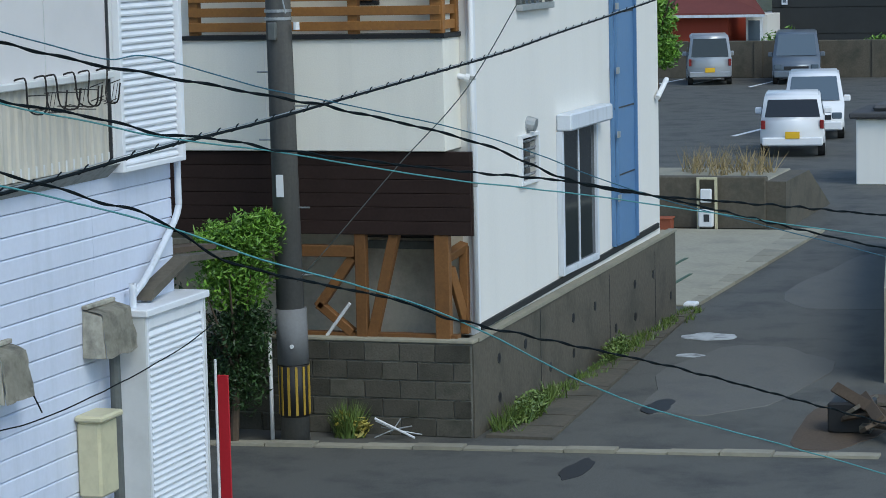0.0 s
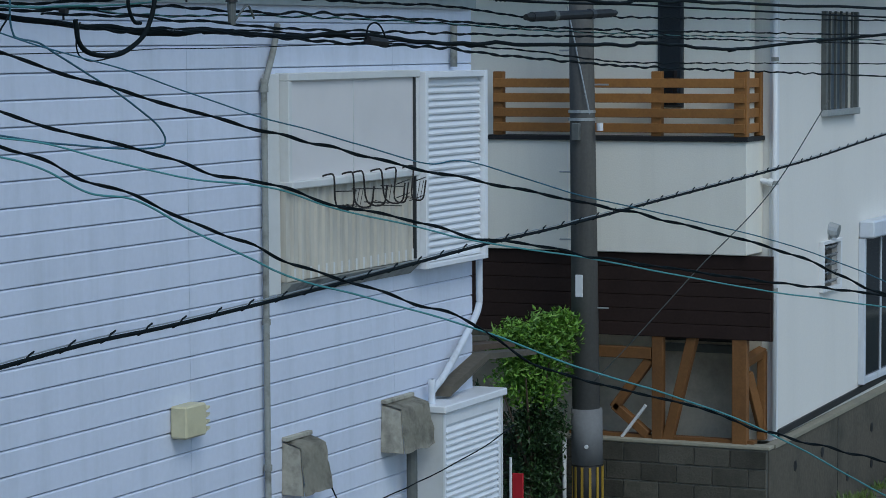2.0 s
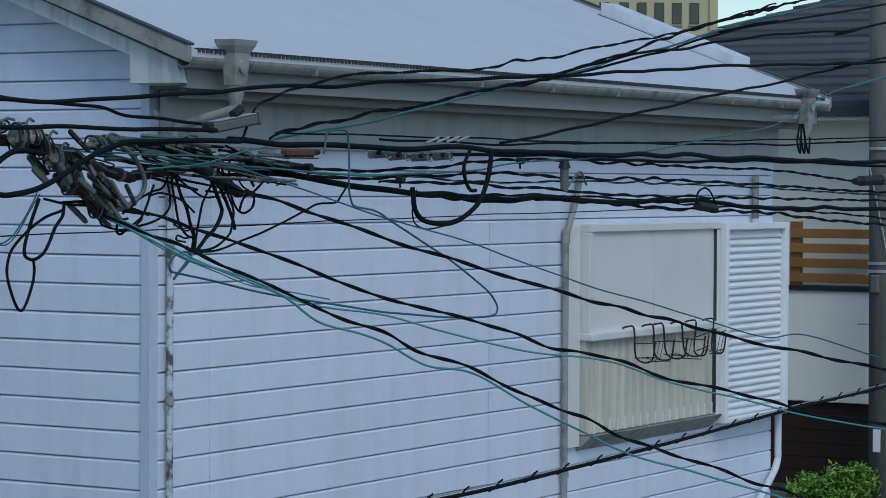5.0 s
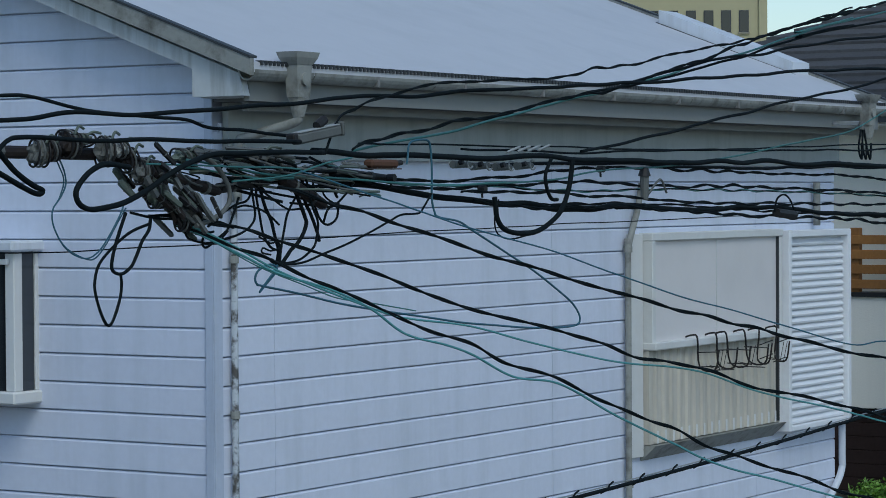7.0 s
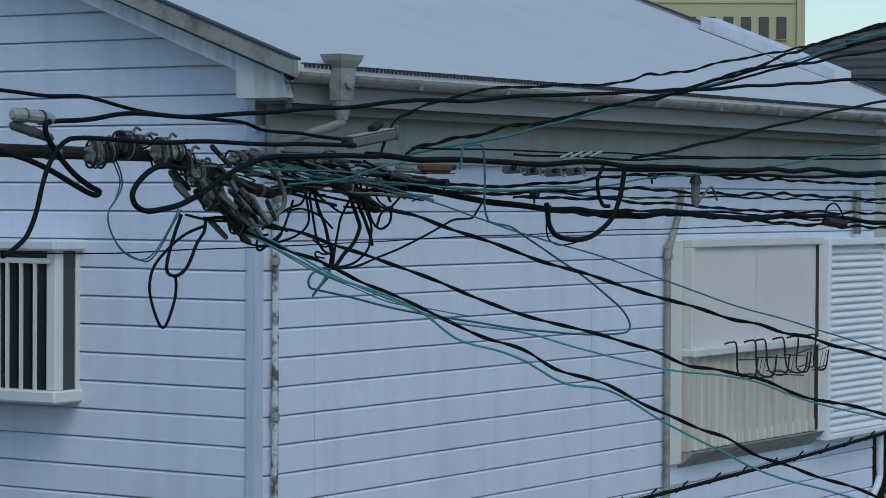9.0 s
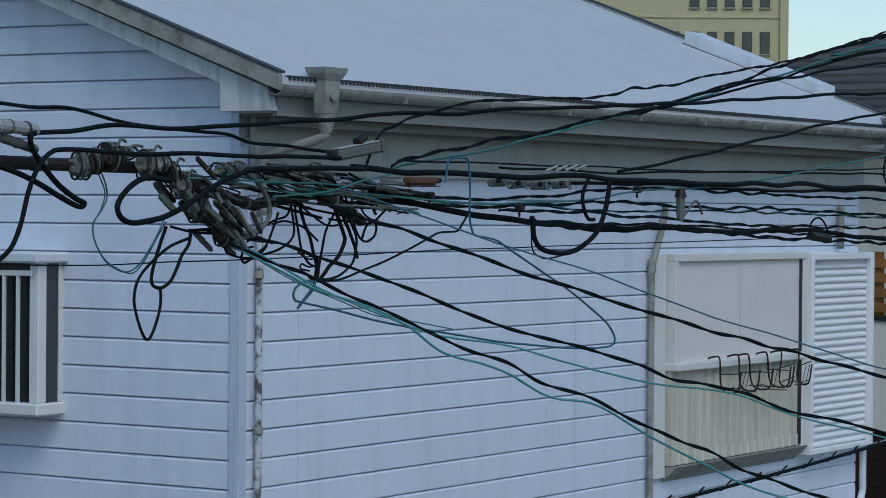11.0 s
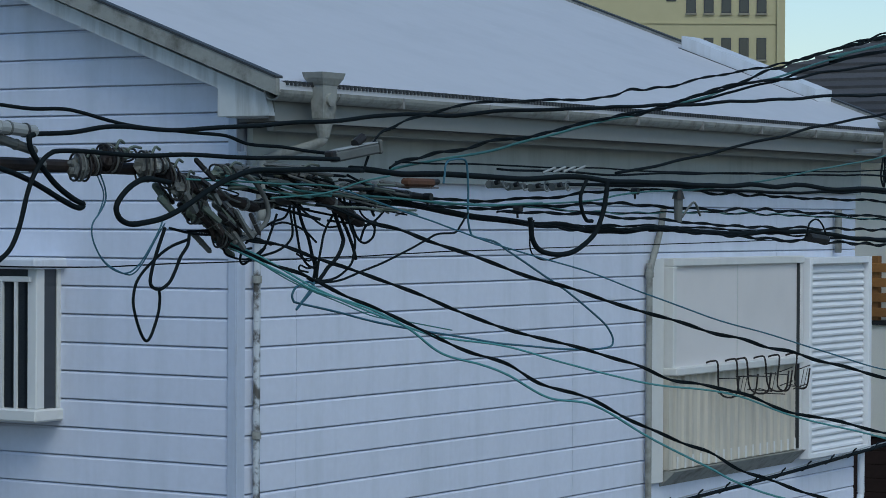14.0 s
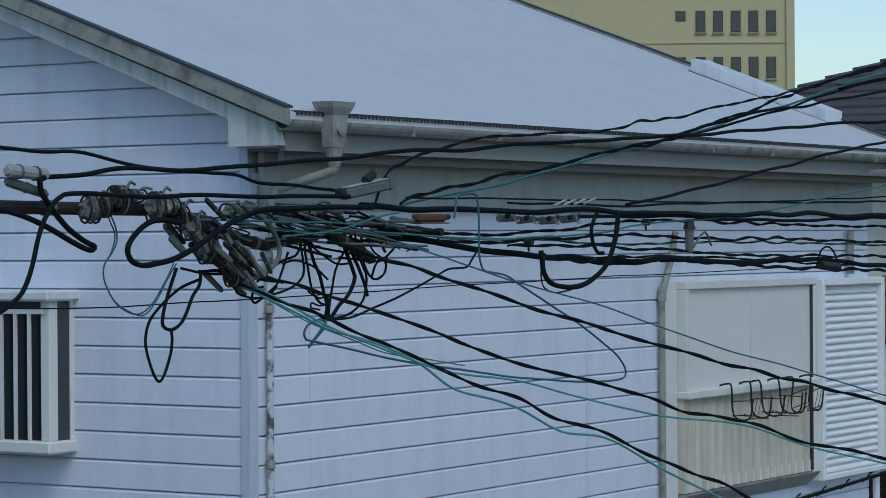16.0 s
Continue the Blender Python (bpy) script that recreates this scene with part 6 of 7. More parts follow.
cable([(-6.815, -5.2, 5.281), (-6.777, -5.2, 5.283), (-6.662, -5.2, 5.29), (-6.583, -5.2, 5.302), (-6.501, -5.2, 5.319), (-6.397, -5.2, 5.332)], 0.0019, "cablegreen", "loop", "spare dark green cable hanging in an untidy loop", "cable loops")
cable([(-7.069, -5.19, 5.314), (-6.947, -5.19, 5.312), (-6.764, -5.19, 5.311), (-6.648, -5.19, 5.31), (-6.568, -5.19, 5.306)], 0.0019, "cablegreen", "loop", "spare dark green cable hanging in an untidy loop", "cable loops")
cable([(-5.963, -5.14, 5.276), (-5.687, -5.14, 5.278), (-5.418, -5.14, 5.29), (-5.275, -5.14, 5.305), (-4.973, -5.14, 5.319), (-4.779, -5.14, 5.329), (-4.506, -5.14, 5.349), (-4.1, -5.14, 5.39), (-3.618, -5.14, 5.442), (-3.19, -5.14, 5.551), (-2.706, -5.14, 5.621), (-2.068, -5.14, 5.703), (9, -5.14, 7.2)], 0.0022, "cablegreen", "long", "plain dark green overhead cable along the street", "green overhead cables")
cable([(-6.276, -5.12, 5.352), (-6.165, -5.12, 5.378), (-6.051, -5.12, 5.391), (-5.956, -5.12, 5.403), (-5.859, -5.12, 5.421), (-5.733, -5.12, 5.43), (-5.629, -5.12, 5.447), (-5.522, -5.12, 5.46), (-5.356, -5.12, 5.488), (-5.182, -5.12, 5.506), (-5, -5.12, 5.532), (-4.841, -5.12, 5.568), (-4.609, -5.12, 5.608), (-4.434, -5.12, 5.647), (-4.252, -5.12, 5.684), (-4.062, -5.12, 5.719), (-3.863, -5.12, 5.755), (-3.577, -5.12, 5.799), (-2.916, -5.12, 5.908), (9, -5.12, 7.837)], 0.0043, "cable", "twist", "twisted pair of black overhead service wires", "twisted overhead wires")
cable([(-6.231, -5.09, 5.347), (-6.073, -5.09, 5.372), (-5.907, -5.09, 5.388), (-5.784, -5.09, 5.404), (-5.63, -5.09, 5.43), (-5.47, -5.09, 5.456), (-5.302, -5.09, 5.482), (-5.066, -5.09, 5.516), (-4.879, -5.09, 5.545), (-4.716, -5.09, 5.571), (-4.547, -5.09, 5.604), (-4.186, -5.09, 5.66), (-3.794, -5.09, 5.738), (-3.506, -5.09, 5.784), (-2.841, -5.09, 5.877), (9, -5.09, 7.603)], 0.0030, "cablegreen", "long", "plain dark green overhead cable along the street", "green overhead cables")
cable([(-5.305, -5.14, 5.359), (-5.128, -5.14, 5.374), (-4.974, -5.14, 5.395), (-4.647, -5.14, 5.436), (-4.292, -5.14, 5.486), (-3.904, -5.14, 5.534), (-3.62, -5.14, 5.566), (-2.956, -5.14, 5.657), (-2.07, -5.14, 5.757), (9, -5.14, 7.007)], 0.0038, "cable", "long", "plain black overhead cable along the street", "black overhead cables")
cable([(-6.453, -5.17, 5.339), (-6.395, -5.17, 5.419), (-6.331, -5.17, 5.44), (-6.244, -5.17, 5.46), (-6.154, -5.17, 5.479), (-6.014, -5.17, 5.5), (-5.868, -5.17, 5.51), (-5.611, -5.17, 5.524), (-5.447, -5.17, 5.534), (-5.276, -5.17, 5.562), (-5.097, -5.17, 5.577), (-4.877, -5.17, 5.612), (-4.574, -5.17, 5.651), (-4.36, -5.17, 5.68), (-4.135, -5.17, 5.721), (-3.697, -5.17, 5.8)], 0.0034, "cable", "twist", "twisted pair of black overhead service wires", "twisted overhead wires")
cable([(-5.103, -5.11, 5.514), (-4.918, -5.11, 5.55), (-4.723, -5.11, 5.58), (-4.519, -5.11, 5.615), (-4.229, -5.11, 5.642), (-3.959, -5.11, 5.674), (-3.552, -5.11, 5.717), (-2.887, -5.11, 5.772), (-1.994, -5.11, 5.893), (9, -5.11, 7.383)], 0.0038, "cable", "long", "plain black overhead cable along the street", "black overhead cables")
cable([(-5.167, -5.08, 5.509), (-4.923, -5.08, 5.533), (-4.696, -5.08, 5.567), (-4.421, -5.08, 5.61), (-4.165, -5.08, 5.653), (-3.852, -5.08, 5.71), (-3.481, -5.08, 5.765), (-2.815, -5.08, 5.842), (9, -5.08, 7.339)], 0.0034, "cable", "long", "plain black overhead cable along the street", "black overhead cables")
cable([(-6.684, -5.215, 5.271), (-6.606, -5.244, 5.251), (-6.526, -5.273, 5.229), (-6.363, -5.333, 5.182), (-6.163, -5.405, 5.122), (-5.923, -5.493, 5.058), (-5.685, -5.58, 4.997), (-5.434, -5.672, 4.94), (-5.135, -5.781, 4.871), (-4.981, -5.837, 4.844), (-4.682, -5.946, 4.784), (-4.295, -6.087, 4.707), (-3.73, -6.293, 4.571), (-3.138, -6.51, 4.383), (-1.881, -6.969, 4.191), (-0.002, -7.654, 3.903)], 0.0040, "cable", "twist", "twisted pair of black overhead service wires", "twisted overhead wires")
cable([(-6.632, -5.234, 5.302), (-6.527, -5.273, 5.272), (-6.418, -5.312, 5.241), (-6.363, -5.333, 5.223), (-6.264, -5.369, 5.194), (-6.149, -5.411, 5.164), (-6, -5.465, 5.127), (-5.845, -5.521, 5.078), (-5.685, -5.58, 5.029), (-5.519, -5.64, 4.987), (-5.347, -5.703, 4.944), (-5.136, -5.781, 4.891), (-4.981, -5.837, 4.887), (-4.578, -5.984, 4.782), (-3.731, -6.293, 4.596), (-2.933, -6.585, 4.347), (-1.881, -6.969, 4.081), (-0.002, -7.654, 3.607)], 0.0018, "cableblue", "long", "plain thin blue overhead cable along the street", "blue overhead cables")
cable([(-6.968, -5.112, 5.216), (-6.884, -5.143, 5.211), (-6.785, -5.179, 5.192), (-6.683, -5.216, 5.166), (-6.579, -5.254, 5.132), (-6.444, -5.303, 5.09), (-6.32, -5.348, 5.041), (-6.133, -5.417, 4.99), (-5.937, -5.488, 4.942), (-5.765, -5.551, 4.886), (-5.618, -5.604, 4.862), (-5.433, -5.672, 4.803), (-5.257, -5.736, 4.769), (-5.134, -5.781, 4.739), (-4.981, -5.837, 4.697), (-4.784, -5.909, 4.668), (-4.577, -5.984, 4.625), (-4.343, -6.07, 4.584), (-3.879, -6.239, 4.507), (-3.08, -6.531, 4.378), (-1.881, -6.969, 4.101), (-0.002, -7.654, 3.668)], 0.0038, "cable", "twist", "twisted pair of black overhead service wires", "twisted overhead wires")
cable([(-6.89, -5.14, 5.2), (-6.797, -5.174, 5.161), (-6.683, -5.216, 5.104), (-6.565, -5.259, 5.057), (-6.43, -5.308, 5.009), (-6.361, -5.333, 4.995), (-6.22, -5.385, 4.974), (-6.073, -5.438, 4.936), (-5.952, -5.482, 4.905), (-5.796, -5.539, 4.875), (-5.602, -5.61, 4.849), (-5.432, -5.672, 4.796), (-5.134, -5.781, 4.726), (-4.981, -5.837, 4.69), (-4.577, -5.984, 4.618), (-3.897, -6.233, 4.485), (-3.08, -6.531, 4.346), (-1.881, -6.969, 4.121), (-0.002, -7.654, 3.768)], 0.0023, "tealwire", "long", "plain teal green overhead cable along the street", "teal green overhead cables")
cable([(-6.89, -5.14, 5.192), (-6.822, -5.165, 5.167), (-6.734, -5.197, 5.139), (-6.683, -5.216, 5.116), (-6.565, -5.259, 5.069), (-6.417, -5.313, 5.008), (-6.319, -5.349, 4.965), (-6.22, -5.385, 4.938), (-6.132, -5.417, 4.893), (-5.998, -5.466, 4.852), (-5.843, -5.522, 4.783), (-5.683, -5.581, 4.725), (-5.55, -5.629, 4.667), (-5.344, -5.705, 4.602), (-5.171, -5.768, 4.544), (-4.982, -5.837, 4.479), (-4.77, -5.914, 4.355), (-4.483, -6.019, 4.265), (-4.127, -6.149, 4.168), (-3.889, -6.236, 4.081), (-3.505, -6.376, 3.971), (-2.787, -6.638, 3.769), (-1.881, -6.969, 3.487), (-0.002, -7.654, 2.901)], 0.0038, "cable", "twist", "twisted pair of black overhead service wires", "twisted overhead wires")
cable([(-6.871, -5.147, 5.184), (-6.759, -5.188, 5.133), (-6.683, -5.216, 5.099), (-6.565, -5.259, 5.063), (-6.471, -5.293, 5.021), (-6.389, -5.323, 4.967), (-6.291, -5.359, 4.94), (-6.219, -5.385, 4.914), (-6.117, -5.422, 4.863), (-5.997, -5.466, 4.84), (-5.843, -5.522, 4.765), (-5.682, -5.581, 4.693), (-5.516, -5.642, 4.626), (-4.982, -5.837, 4.469), (-4.681, -5.946, 4.357), (-3.893, -6.234, 4.089), (-3.089, -6.528, 3.721), (-1.881, -6.969, 3.309), (-0.002, -7.654, 2.669)], 0.0026, "tealwire", "long", "plain teal green overhead cable along the street", "teal green overhead cables")
cable([(-6.908, -5.134, 5.197), (-6.834, -5.161, 5.167), (-6.734, -5.197, 5.116), (-6.631, -5.235, 5.076), (-6.552, -5.264, 5.046), (-6.471, -5.293, 5.033), (-6.361, -5.333, 5.013)], 0.0014, "cablegreen", "long", "plain dark green overhead cable along the street", "green overhead cables")
cable([(-5.479, -4.174, 4.212), (-5.074, -4.154, 4.222), (-4.121, -4.106, 4.253), (-3.391, -4.07, 4.254), (-1.901, -3.995, 4.278), (-0.669, -3.933, 4.308), (0.449, -3.878, 4.32), (1.79, -3.81, 4.348), (4.993, -3.65, 4.418), (6.943, -3.553, 4.489), (10.109, -3.395, 4.599), (17.635, -3.018, 4.882), (22.033, -2.798, 5.021), (24.03, -2.698, 5.085)], 0.0092, "cable", "hang", "thick black cable hung in wire rings below a messenger", "cable in rings")
cable([(-2.961, -4.048, 3.44), (-1.992, -4, 3.378), (-0.798, -3.94, 3.405), (-0.238, -3.912, 3.463)], 0.0028, "cable", "long", "plain black overhead cable along the street", "black overhead cables")


# ---- fittings of the cable joint ----
def joint_piece(name, a, b, r, material, label, cat, group="", bands=2, seg=10):
    """A tapered body between two places, with bands and a stub at each end."""
    a, b = Vector(a), Vector(b)
    t = thing(name, (a + b) / 2, label, cat, group)
    c = (a + b) / 2
    d = b - a
    bm = B()
    rod(bm, a - c + d * 0.06, b - c - d * 0.06, r, r * 0.92, seg)
    rod(bm, a - c, a - c + d * 0.08, r * 0.6, r * 0.95, seg)
    rod(bm, b - c - d * 0.08, b - c, r * 0.9, r * 0.55, seg)
    part("shell", bm, material, t)
    for k in range(bands):
        f = (k + 0.7) / (bands + 0.4)
        part("strap", rod(B(), a - c + d * (f - 0.02), a - c + d * (f + 0.02), r * 1.12, seg=seg), "darkmetal" if k % 2 else "greyplastic", t)
    return t


def lashed_lump(at, size, material, label, seed):
    """A rough lump of old clamp and lashing, with wire wrapped round it."""
    t = thing("cable_clamp", at, label, "clamp", "cable clamps")
    bm = B()
    bmesh.ops.create_icosphere(bm, subdivisions=3, radius=1.0)
    for v in bm.verts:
        k = 1 + 0.55 * noise.noise(v.co * 1.7 + Vector((seed, 0, 0))) + 0.25 * noise.noise(v.co * 4.5 + Vector((0, seed, 0)))
        v.co = Vector((v.co.x * size[0], v.co.y * size[1], v.co.z * size[2])) * k
    part("body", bm, material, t)
    for j in range(3):
        f = -0.6 + 0.6 * j
        ring = [(size[0] * (f + 0.25 * math.sin(q * 1.05 + seed)), size[1] * 1.25 * math.cos(q * 1.05), size[2] * 1.2 * math.sin(q * 1.05)) for q in range(7)]
        part("lashing", tube(B(), curve_through(ring, 4), 0.0022, 5), "greyplastic" if j % 2 else "black", t)
    part("tie_end", tube(B(), curve_through([(0, -size[1], size[2] * 0.8), (size[0] * 0.6, -size[1], size[2] * 1.5), (size[0] * 1.3, -size[1], size[2] * 1.3)], 4), 0.0028, 5), "mossgrey", t)
    return t


joint_piece("cable_closure", (-7.72, -5.12, 5.337), (-7.10, -5.12, 5.333), 0.0128, "closure", "long dark brown cable closure in line with the bundle", "cable closure", bands=1)
joint_piece("cable_closure", (-7.115, -5.12, 5.333), (-6.90, -5.10, 5.312), 0.0100, "closure", "thinner brown sleeve leading into the tangle", "cable closure", bands=2)
lashed_lump((-7.315, -5.14, 5.333), (0.024, 0.016, 0.021), "greyplastic", "rusty grey clamp round the brown cable closure", 1.3)
lashed_lump((-7.292, -5.15, 5.338), (0.012, 0.012, 0.016), "rust", "rusty clamp bolt on the brown cable closure", 2.9)
lashed_lump((-7.235, -5.14, 5.350), (0.020, 0.016, 0.022), "closure", "brown lashed clamp on the cable closure", 4.1)
lashed_lump((-7.200, -5.14, 5.358), (0.032, 0.014, 0.010), "mossgrey", "mossy grey strain clamp lying on the closure", 5.7)
lashed_lump((-7.130, -5.14, 5.338), (0.020, 0.015, 0.024), "greyplastic", "grey lashed clamp at the end of the closure", 7.2)
lashed_lump((-7.095, -5.15, 5.342), (0.017, 0.013, 0.014), "paletie", "pale lashing on the cable end", 8.8)
lashed_lump((-7.060, -5.14, 5.322), (0.020, 0.014, 0.020), "closure", "brown clamp hanging below the closure", 9.6)
lashed_lump((-7.035, -5.15, 5.300), (0.018, 0.014, 0.020), "greyplastic", "grey clamp where the drop wires gather", 11.4)
lashed_lump((-6.985, -5.15, 5.255), (0.022, 0.014, 0.020), "mossgrey", "mossy clamp in the middle of the drop wires", 12.9)
lashed_lump((-6.895, -5.14, 5.205), (0.020, 0.014, 0.016), "black", "black clamp at the foot of the drop wires", 14.1)
lashed_lump((-6.865, -5.12, 5.330), (0.030, 0.016, 0.014), "mossgrey", "mossy green lump of lashing on the bundle", 15.8)
lashed_lump((-6.62, -5.12, 5.335), (0.045, 0.016, 0.012), "greyplastic", "grey lump of lashing along the bundle", 17.3)
# splice box: flat body with a pale upper face, an end lip and a cap
sb = thing("splice_box", (-6.48, -5.17, 5.381), "grey splice box with a pale lid lying on the cable bundle", "splice box")
sb.rotation_euler = (0, radians(-8), 0)
part("body", box(B(), -0.082, 0.078, -0.010, 0.012, -0.013, 0.009, 0.004), "greyplastic", sb)
part("lid", box(B(), -0.074, 0.074, -0.009, 0.012, 0.0095, 0.0125, 0.001), "paletie", sb, "pale lid")
part("end_lip", box(B(), 0.080, 0.088, -0.012, 0.014, -0.014, 0.016, 0.003), "greyplastic", sb)
part("cap", rod(B(), (0.0, 0, 0.016), (0.03, 0, 0.026), 0.010, seg=8), "black", sb)
part("latch", box(B(), -0.10, -0.083, -0.012, 0.01, -0.004, 0.012, 0.003), "black", sb)
jb = thing("junction_box", (-6.222, -5.16, 5.322), "small rusty orange-brown junction box on the cables", "junction box")
part("body", box(B(), -0.055, 0.05, -0.012, 0.014, -0.010, 0.008, 0.005), "rustorange", jb)
part("lip", box(B(), -0.06, 0.058, -0.014, 0.015, -0.013, -0.0105, 0.001), "rust", jb)
part("stub", rod(B(), (0.05, 0, 0), (0.075, 0, 0.002), 0.006, seg=8), "black", jb)
# heavy sleeves inside the tangle
joint_piece("cable_sleeve", (-6.985, -5.13, 5.302), (-6.765, -5.13, 5.262), 0.012, "closure", "black-brown sleeve sagging through the tangle", "sleeve", "tangle sleeves", 3)
joint_piece("cable_sleeve", (-6.765, -5.12, 5.268), (-6.575, -5.12, 5.286), 0.011, "black", "black sleeve rising out of the tangle", "sleeve", "tangle sleeves", 2)
joint_piece("cable_sleeve", (-6.585, -5.15, 5.292), (-6.425, -5.15, 5.232), 0.013, "closure", "brown wedge-shaped sleeve hanging from the bundle", "sleeve", "tangle sleeves", 2)
joint_piece("cable_sleeve", (-6.83, -5.09, 5.342), (-6.52, -5.09, 5.330), 0.010, "greyplastic", "grey sleeve laid along the bundle", "sleeve", "tangle sleeves", 3)
joint_piece("cable_sleeve", (-6.42, -5.11, 5.312), (-6.10, -5.11, 5.288), 0.009, "black", "black sleeve round the lower cables", "sleeve", "tangle sleeves", 2)
joint_piece("cable_sleeve", (-2.99, -5.14, 5.271), (-2.16, -5.14, 5.292), 0.017, "black", "long black sleeve round the bundled cables", "sleeve", "", 2)
# row of clips with curled pale springs
for k, (x, z) in enumerate(((-5.85, 5.322), (-5.765, 5.318), (-5.665, 5.317), (-5.565, 5.320))):
    t = thing("cable_clip", (x, -5.13, z), "grey cable clip with a curled pale spring", "clip", "row of cable clips")
    part("shell", rod(B(), (-0.036, 0, 0), (0.036, 0, 0.002 * (k % 2)), 0.0095, 0.007, 9), "greyplastic", t)
    part("spring", tube(B(), curve_through([(0.03, -0.012, 0.012), (0.012, -0.014, 0.014), (0.004, -0.014, 0.002), (0.016, -0.014, -0.008), (0.03, -0.013, -0.004)], 4), 0.0022, 5), "paletie", t)
    part("bolt", rod(B(), (-0.02, -0.008, 0.004), (-0.02, -0.018, 0.006), 0.006, seg=7), "black", t)
for k in range(4):
    joint_piece("tie_end", (-5.66 + 0.048 * k, -5.14, 5.352 + 0.002 * k), (-5.60 + 0.048 * k, -5.14, 5.366 + 0.002 * k), 0.0032, "paletie", "pale slanting tie end above the cable clips", "tie", "tie ends", 0)
for x, z in ((-6.145, 5.291), (-5.761, 5.266), (-5.19, 5.315)):
    t = thing("cable_bolt", (x, -5.13, z), "small round black clamp bolt on a cable", "clamp", "clamp bolts")
    part("head", rod(B(), (0, -0.012, 0.0), (0, 0.006, 0.0), 0.0085, seg=10), "black", t)
    part("stem", rod(B(), (0.004, 0, -0.02), (0.002, 0, -0.004), 0.003, seg=6), "black", t)
# spacer with an insulator cap and a ring with a split hook
sp = thing("spacer", (-4.97, -5.14, 5.28), "black insulator spacer clamping the wires together", "spacer")
part("body", rod(B(), (0, 0, -0.042), (0, 0, 0.018), 0.010, 0.012, 10), "greyplastic", sp)
part("cap", rod(B(), (0, 0, 0.018), (0, 0, 0.040), 0.017, 0.010, 10), "black", sp)
part("hook", tube(B(), curve_through([(0.0, -0.01, -0.03), (0.04, -0.012, 0.0), (0.07, -0.012, 0.008), (0.10, -0.012, -0.025)], 5), 0.003, 5), "greyplastic", sp)
rg = thing("cable_ring", (-4.11, -5.14, 5.215), "thin wire ring holding the wires together", "ring")
part("wire", tube(B(), curve_through([(-0.07, 0, -0.015), (-0.055, 0, 0.02), (-0.01, 0, 0.033), (0.03, 0, 0.02), (0.06, 0, -0.01)], 6), 0.0028, 6), "cable", rg)
part("grip", rod(B(), (-0.06, 0, -0.018), (0.06, 0, -0.026), 0.013, seg=8), "black", rg)
joint_piece("end_insulator", (-7.56, -5.16, 5.398), (-7.455, -5.16, 5.392), 0.012, "paletie", "pale metal end fitting at the cable bend", "insulator", "end fittings", 2)
joint_piece("end_insulator", (-7.55, -5.15, 5.380), (-7.445, -5.15, 5.358), 0.009, "greyplastic", "worn grey end fitting under the cable bend", "insulator", "end fittings", 1)
# wedge clamps: one slanting sheaf where the drop wires start, one lying along the bundle
crng = random.Random(5)
for k in range(56):
    f = crng.random()
    x = -7.045 + 0.21 * f + crng.gauss(0, 0.022)
    z = 5.312 - 0.115 * f + crng.gauss(0, 0.016) - 0.045 * (1 - f) * crng.random()
    h, w = crng.uniform(0.022, 0.045), crng.uniform(0.018, 0.05)
    y = -5.10 - 0.09 * crng.random()
    joint_piece("drop_clamp", (x - w / 2, y, z + h / 2), (x + w / 2, y - 0.01, z - h / 2), crng.uniform(0.0045, 0.0078), crng.choice(("greyplastic", "greyplastic", "black", "mossgrey", "mossgrey", "closure")), "small worn wedge clamp slanting in the cable tangle", "clamp", "wedge clamps in the tangle", 1, crng.choice((4, 4, 5, 8)))
for k in range(26):
    f = crng.random()
    x = -6.86 + 0.62 * f
    z = 5.350 - 0.05 * crng.random() - 0.02 * f
    w = crng.uniform(0.06, 0.15)
    y = -5.06 - 0.12 * crng.random()
    joint_piece("drop_clamp", (x - w / 2, y, z + crng.uniform(-0.006, 0.008)), (x + w / 2, y, z + crng.uniform(-0.014, 0.004)), crng.uniform(0.003, 0.0065), crng.choice(("greyplastic", "mossgrey", "cable", "mossgrey", "greyplastic")), "small worn wedge clamp lying along the cable bundle", "clamp", "wedge clamps on the bundle", 1, crng.choice((4, 4, 8)))
for k in range(36):
    f = crng.random()
    x, z = -6.98 + 0.55 * f, 5.345 - 0.055 * crng.random() - 0.02 * f
    L = crng.uniform(0.15, 0.42)
    ys = [-5.12 + crng.uniform(-0.07, 0.05) for _ in range(4)]
    pts = [(x + L * q / 3, ys[q], z - 0.012 * q + crng.uniform(-0.012, 0.012)) for q in range(4)]
    cable(pts, crng.uniform(0.0014, 0.0034), crng.choice(("cable", "cable", "cable", "greyplastic", "mossgrey", "cablegreen")), "loop", "short strand of cable lashed into the tangle", "lashed strands")

# ---- plain unseen wall, added across the side street to shade the gable ----
solid("wall_1", box(B(), -8.6, -8.2, 3.2, 14.0, 0, 6.6), "stucco", "plain pale wall added out of view to shade the gable", "wall", kind="structure")

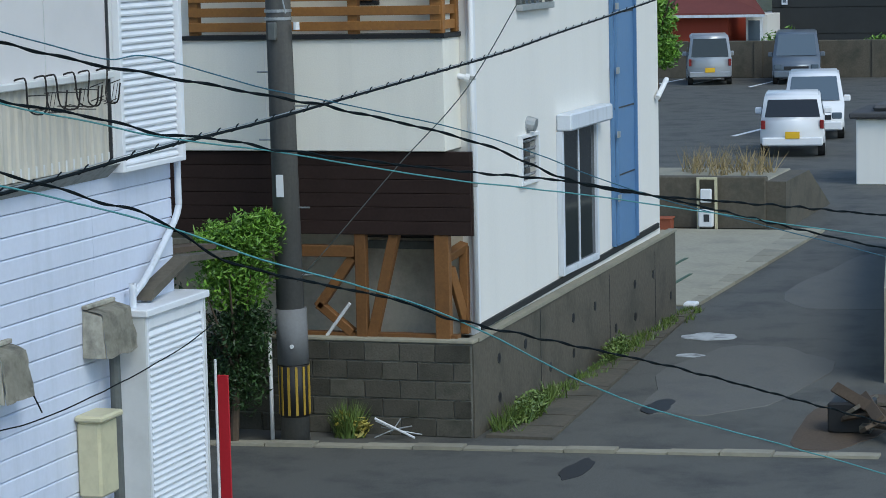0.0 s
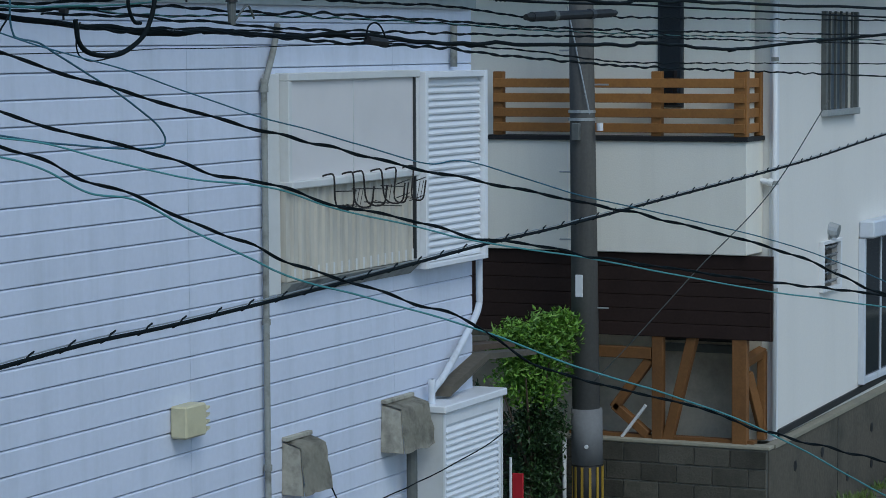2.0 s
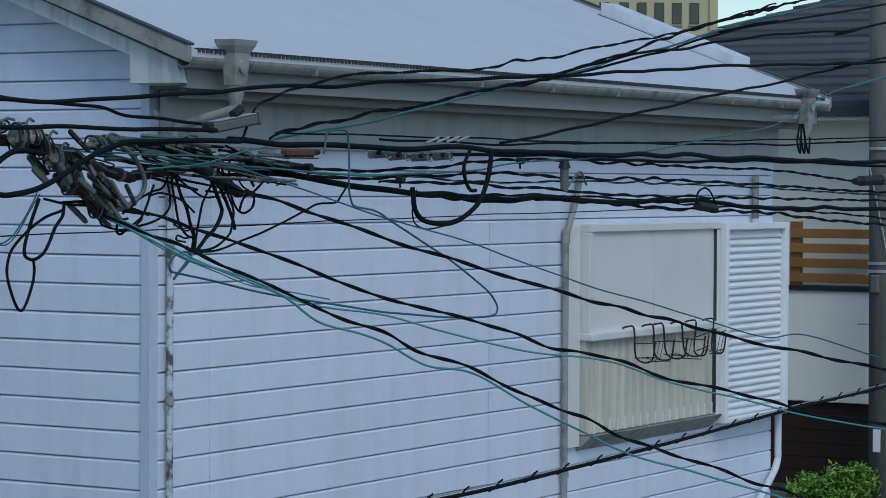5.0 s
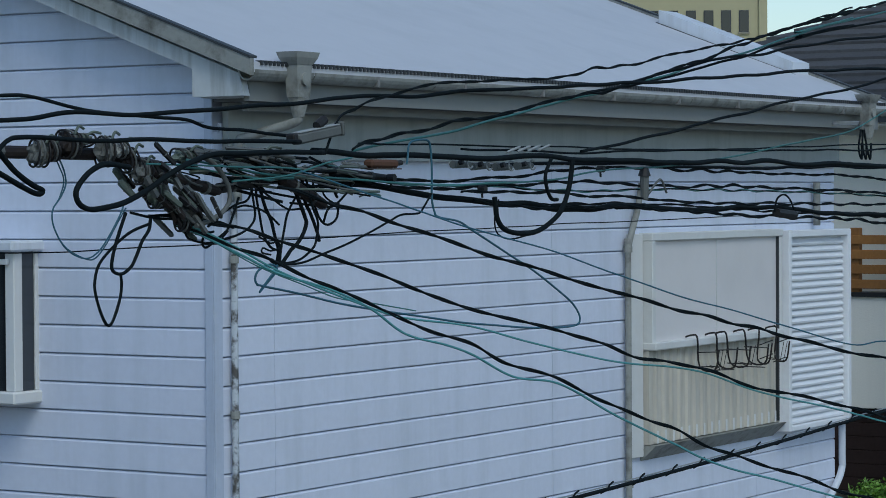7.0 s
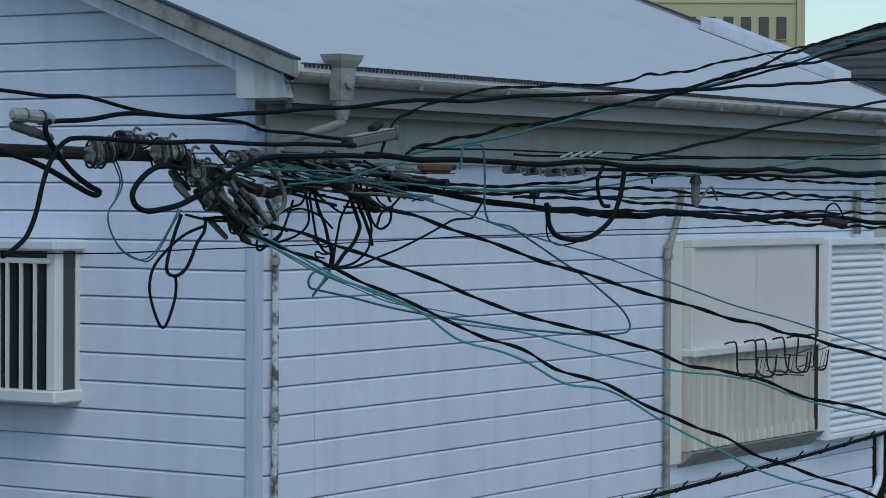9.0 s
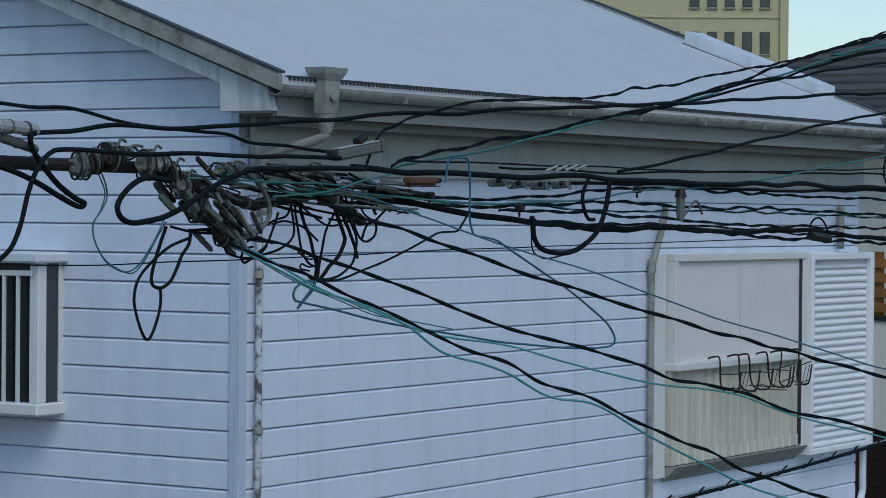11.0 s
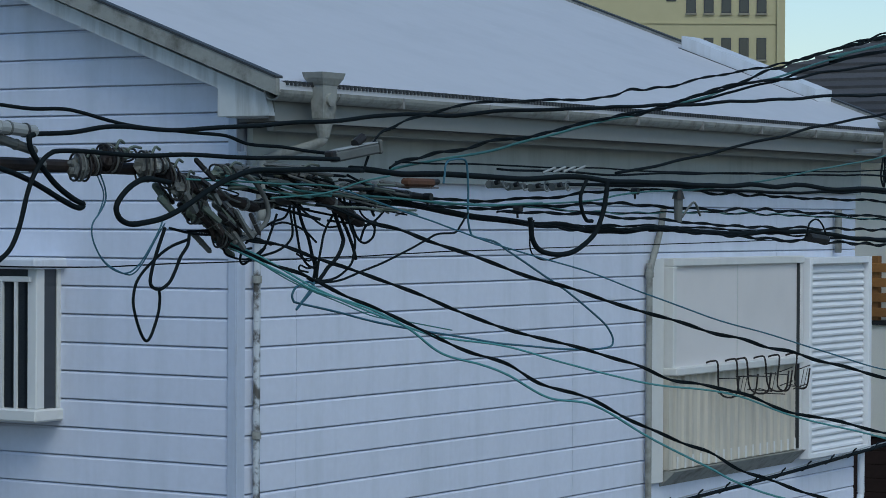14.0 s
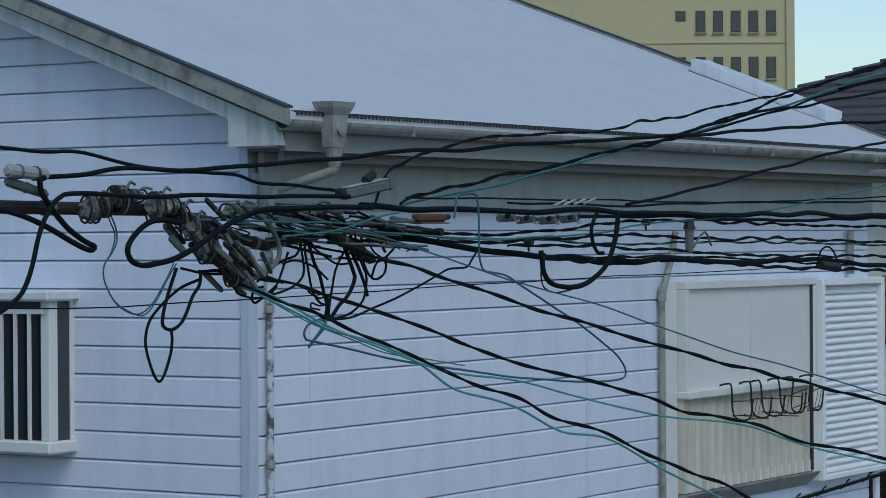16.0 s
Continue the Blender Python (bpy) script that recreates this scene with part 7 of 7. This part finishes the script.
# ---- siding boards, one by one ----
def board_mesh(L, cut=0.0, name="siding_board"):
    """A lapped board of length L; cut slants its right end back."""
    h = PITCH - 0.0075
    prof = [(0.0135, 0.0), (-0.0045, 0.0), (-0.0065, 0.003), (-0.0055, h - 0.011), (0.004, h), (0.0135, h)]
    vs = [(0.0015, y, z) for y, z in prof] + [(L - 0.0015 - cut * z / h, y, z) for y, z in prof]
    n = len(prof)
    fs = [tuple(range(n))[::-1], tuple(range(n, 2 * n))] + [(k, (k + 1) % n, n + (k + 1) % n, n + k) for k in range(n)]
    me = bpy.data.meshes.new(name)
    me.from_pydata(vs, [], [f[::-1] for f in fs])
    me.materials.append(M["siding"])
    return me


side_cuts = (0.052, 0.53, 3.56, 6.59, HX)
side_meshes = [board_mesh(b - a) for a, b in zip(side_cuts, side_cuts[1:])]
row = -27
while ZLINE + row * PITCH < WALLTOP - 0.2:
    z = ZLINE + row * PITCH
    if z > -0.001:
        for a, me in zip(side_cuts, side_meshes):
            ob = part("siding_board", me, "siding", wall_side)
            ob.location = (a, 0, z)
    row += 1
turn = Matrix.Rotation(radians(-90), 4, "Z")
gable_cuts = (0.047, 1.92, 4.95, 7.98, 9.3)
gable_meshes = [board_mesh(b - a) for a, b in zip(gable_cuts, gable_cuts[1:])]
row = -27
while ZLINE + row * PITCH < roof_z(RIDGE) - 0.35:
    z = ZLINE + row * PITCH
    ylow = (z + 0.165 - EZ) / SLOPE + EY
    if z > -0.001:
        for k, (a, b) in enumerate(zip(gable_cuts, gable_cuts[1:])):
            lo, hi = max(a, ylow), min(b, 2 * RIDGE - ylow if ylow > 0 else b)
            if hi - lo < 0.15:
                continue
            me = gable_meshes[k] if (lo, hi) == (a, b) else board_mesh(hi - lo)
            ob = part("siding_board", me, "siding", wall_gable)
            ob.matrix_basis = Matrix.Translation((0, hi, z)) @ turn
    row += 1

# ---- blocks of the garden wall ----
blk = box(B(), 0.0, 0.02, 0.004, 0.386, 0.004, 0.186, 0.005)
blk = mesh_of(blk, "block", "block")
half = mesh_of(box(B(), 0.0, 0.02, 0.004, 0.190, 0.004, 0.186, 0.005), "block", "block")
for r in range(5):
    y = 0.015
    if r % 2:
        part("block", half, "block", garden_wall).location = (-0.012, y, r * 0.197)
        y += 0.195
    while y < 3.1:
        part("block", blk, "block", garden_wall).location = (-0.012 - 0.003 * ((r * 5 + int(y * 9)) % 3), y, r * 0.197)
        y += 0.392
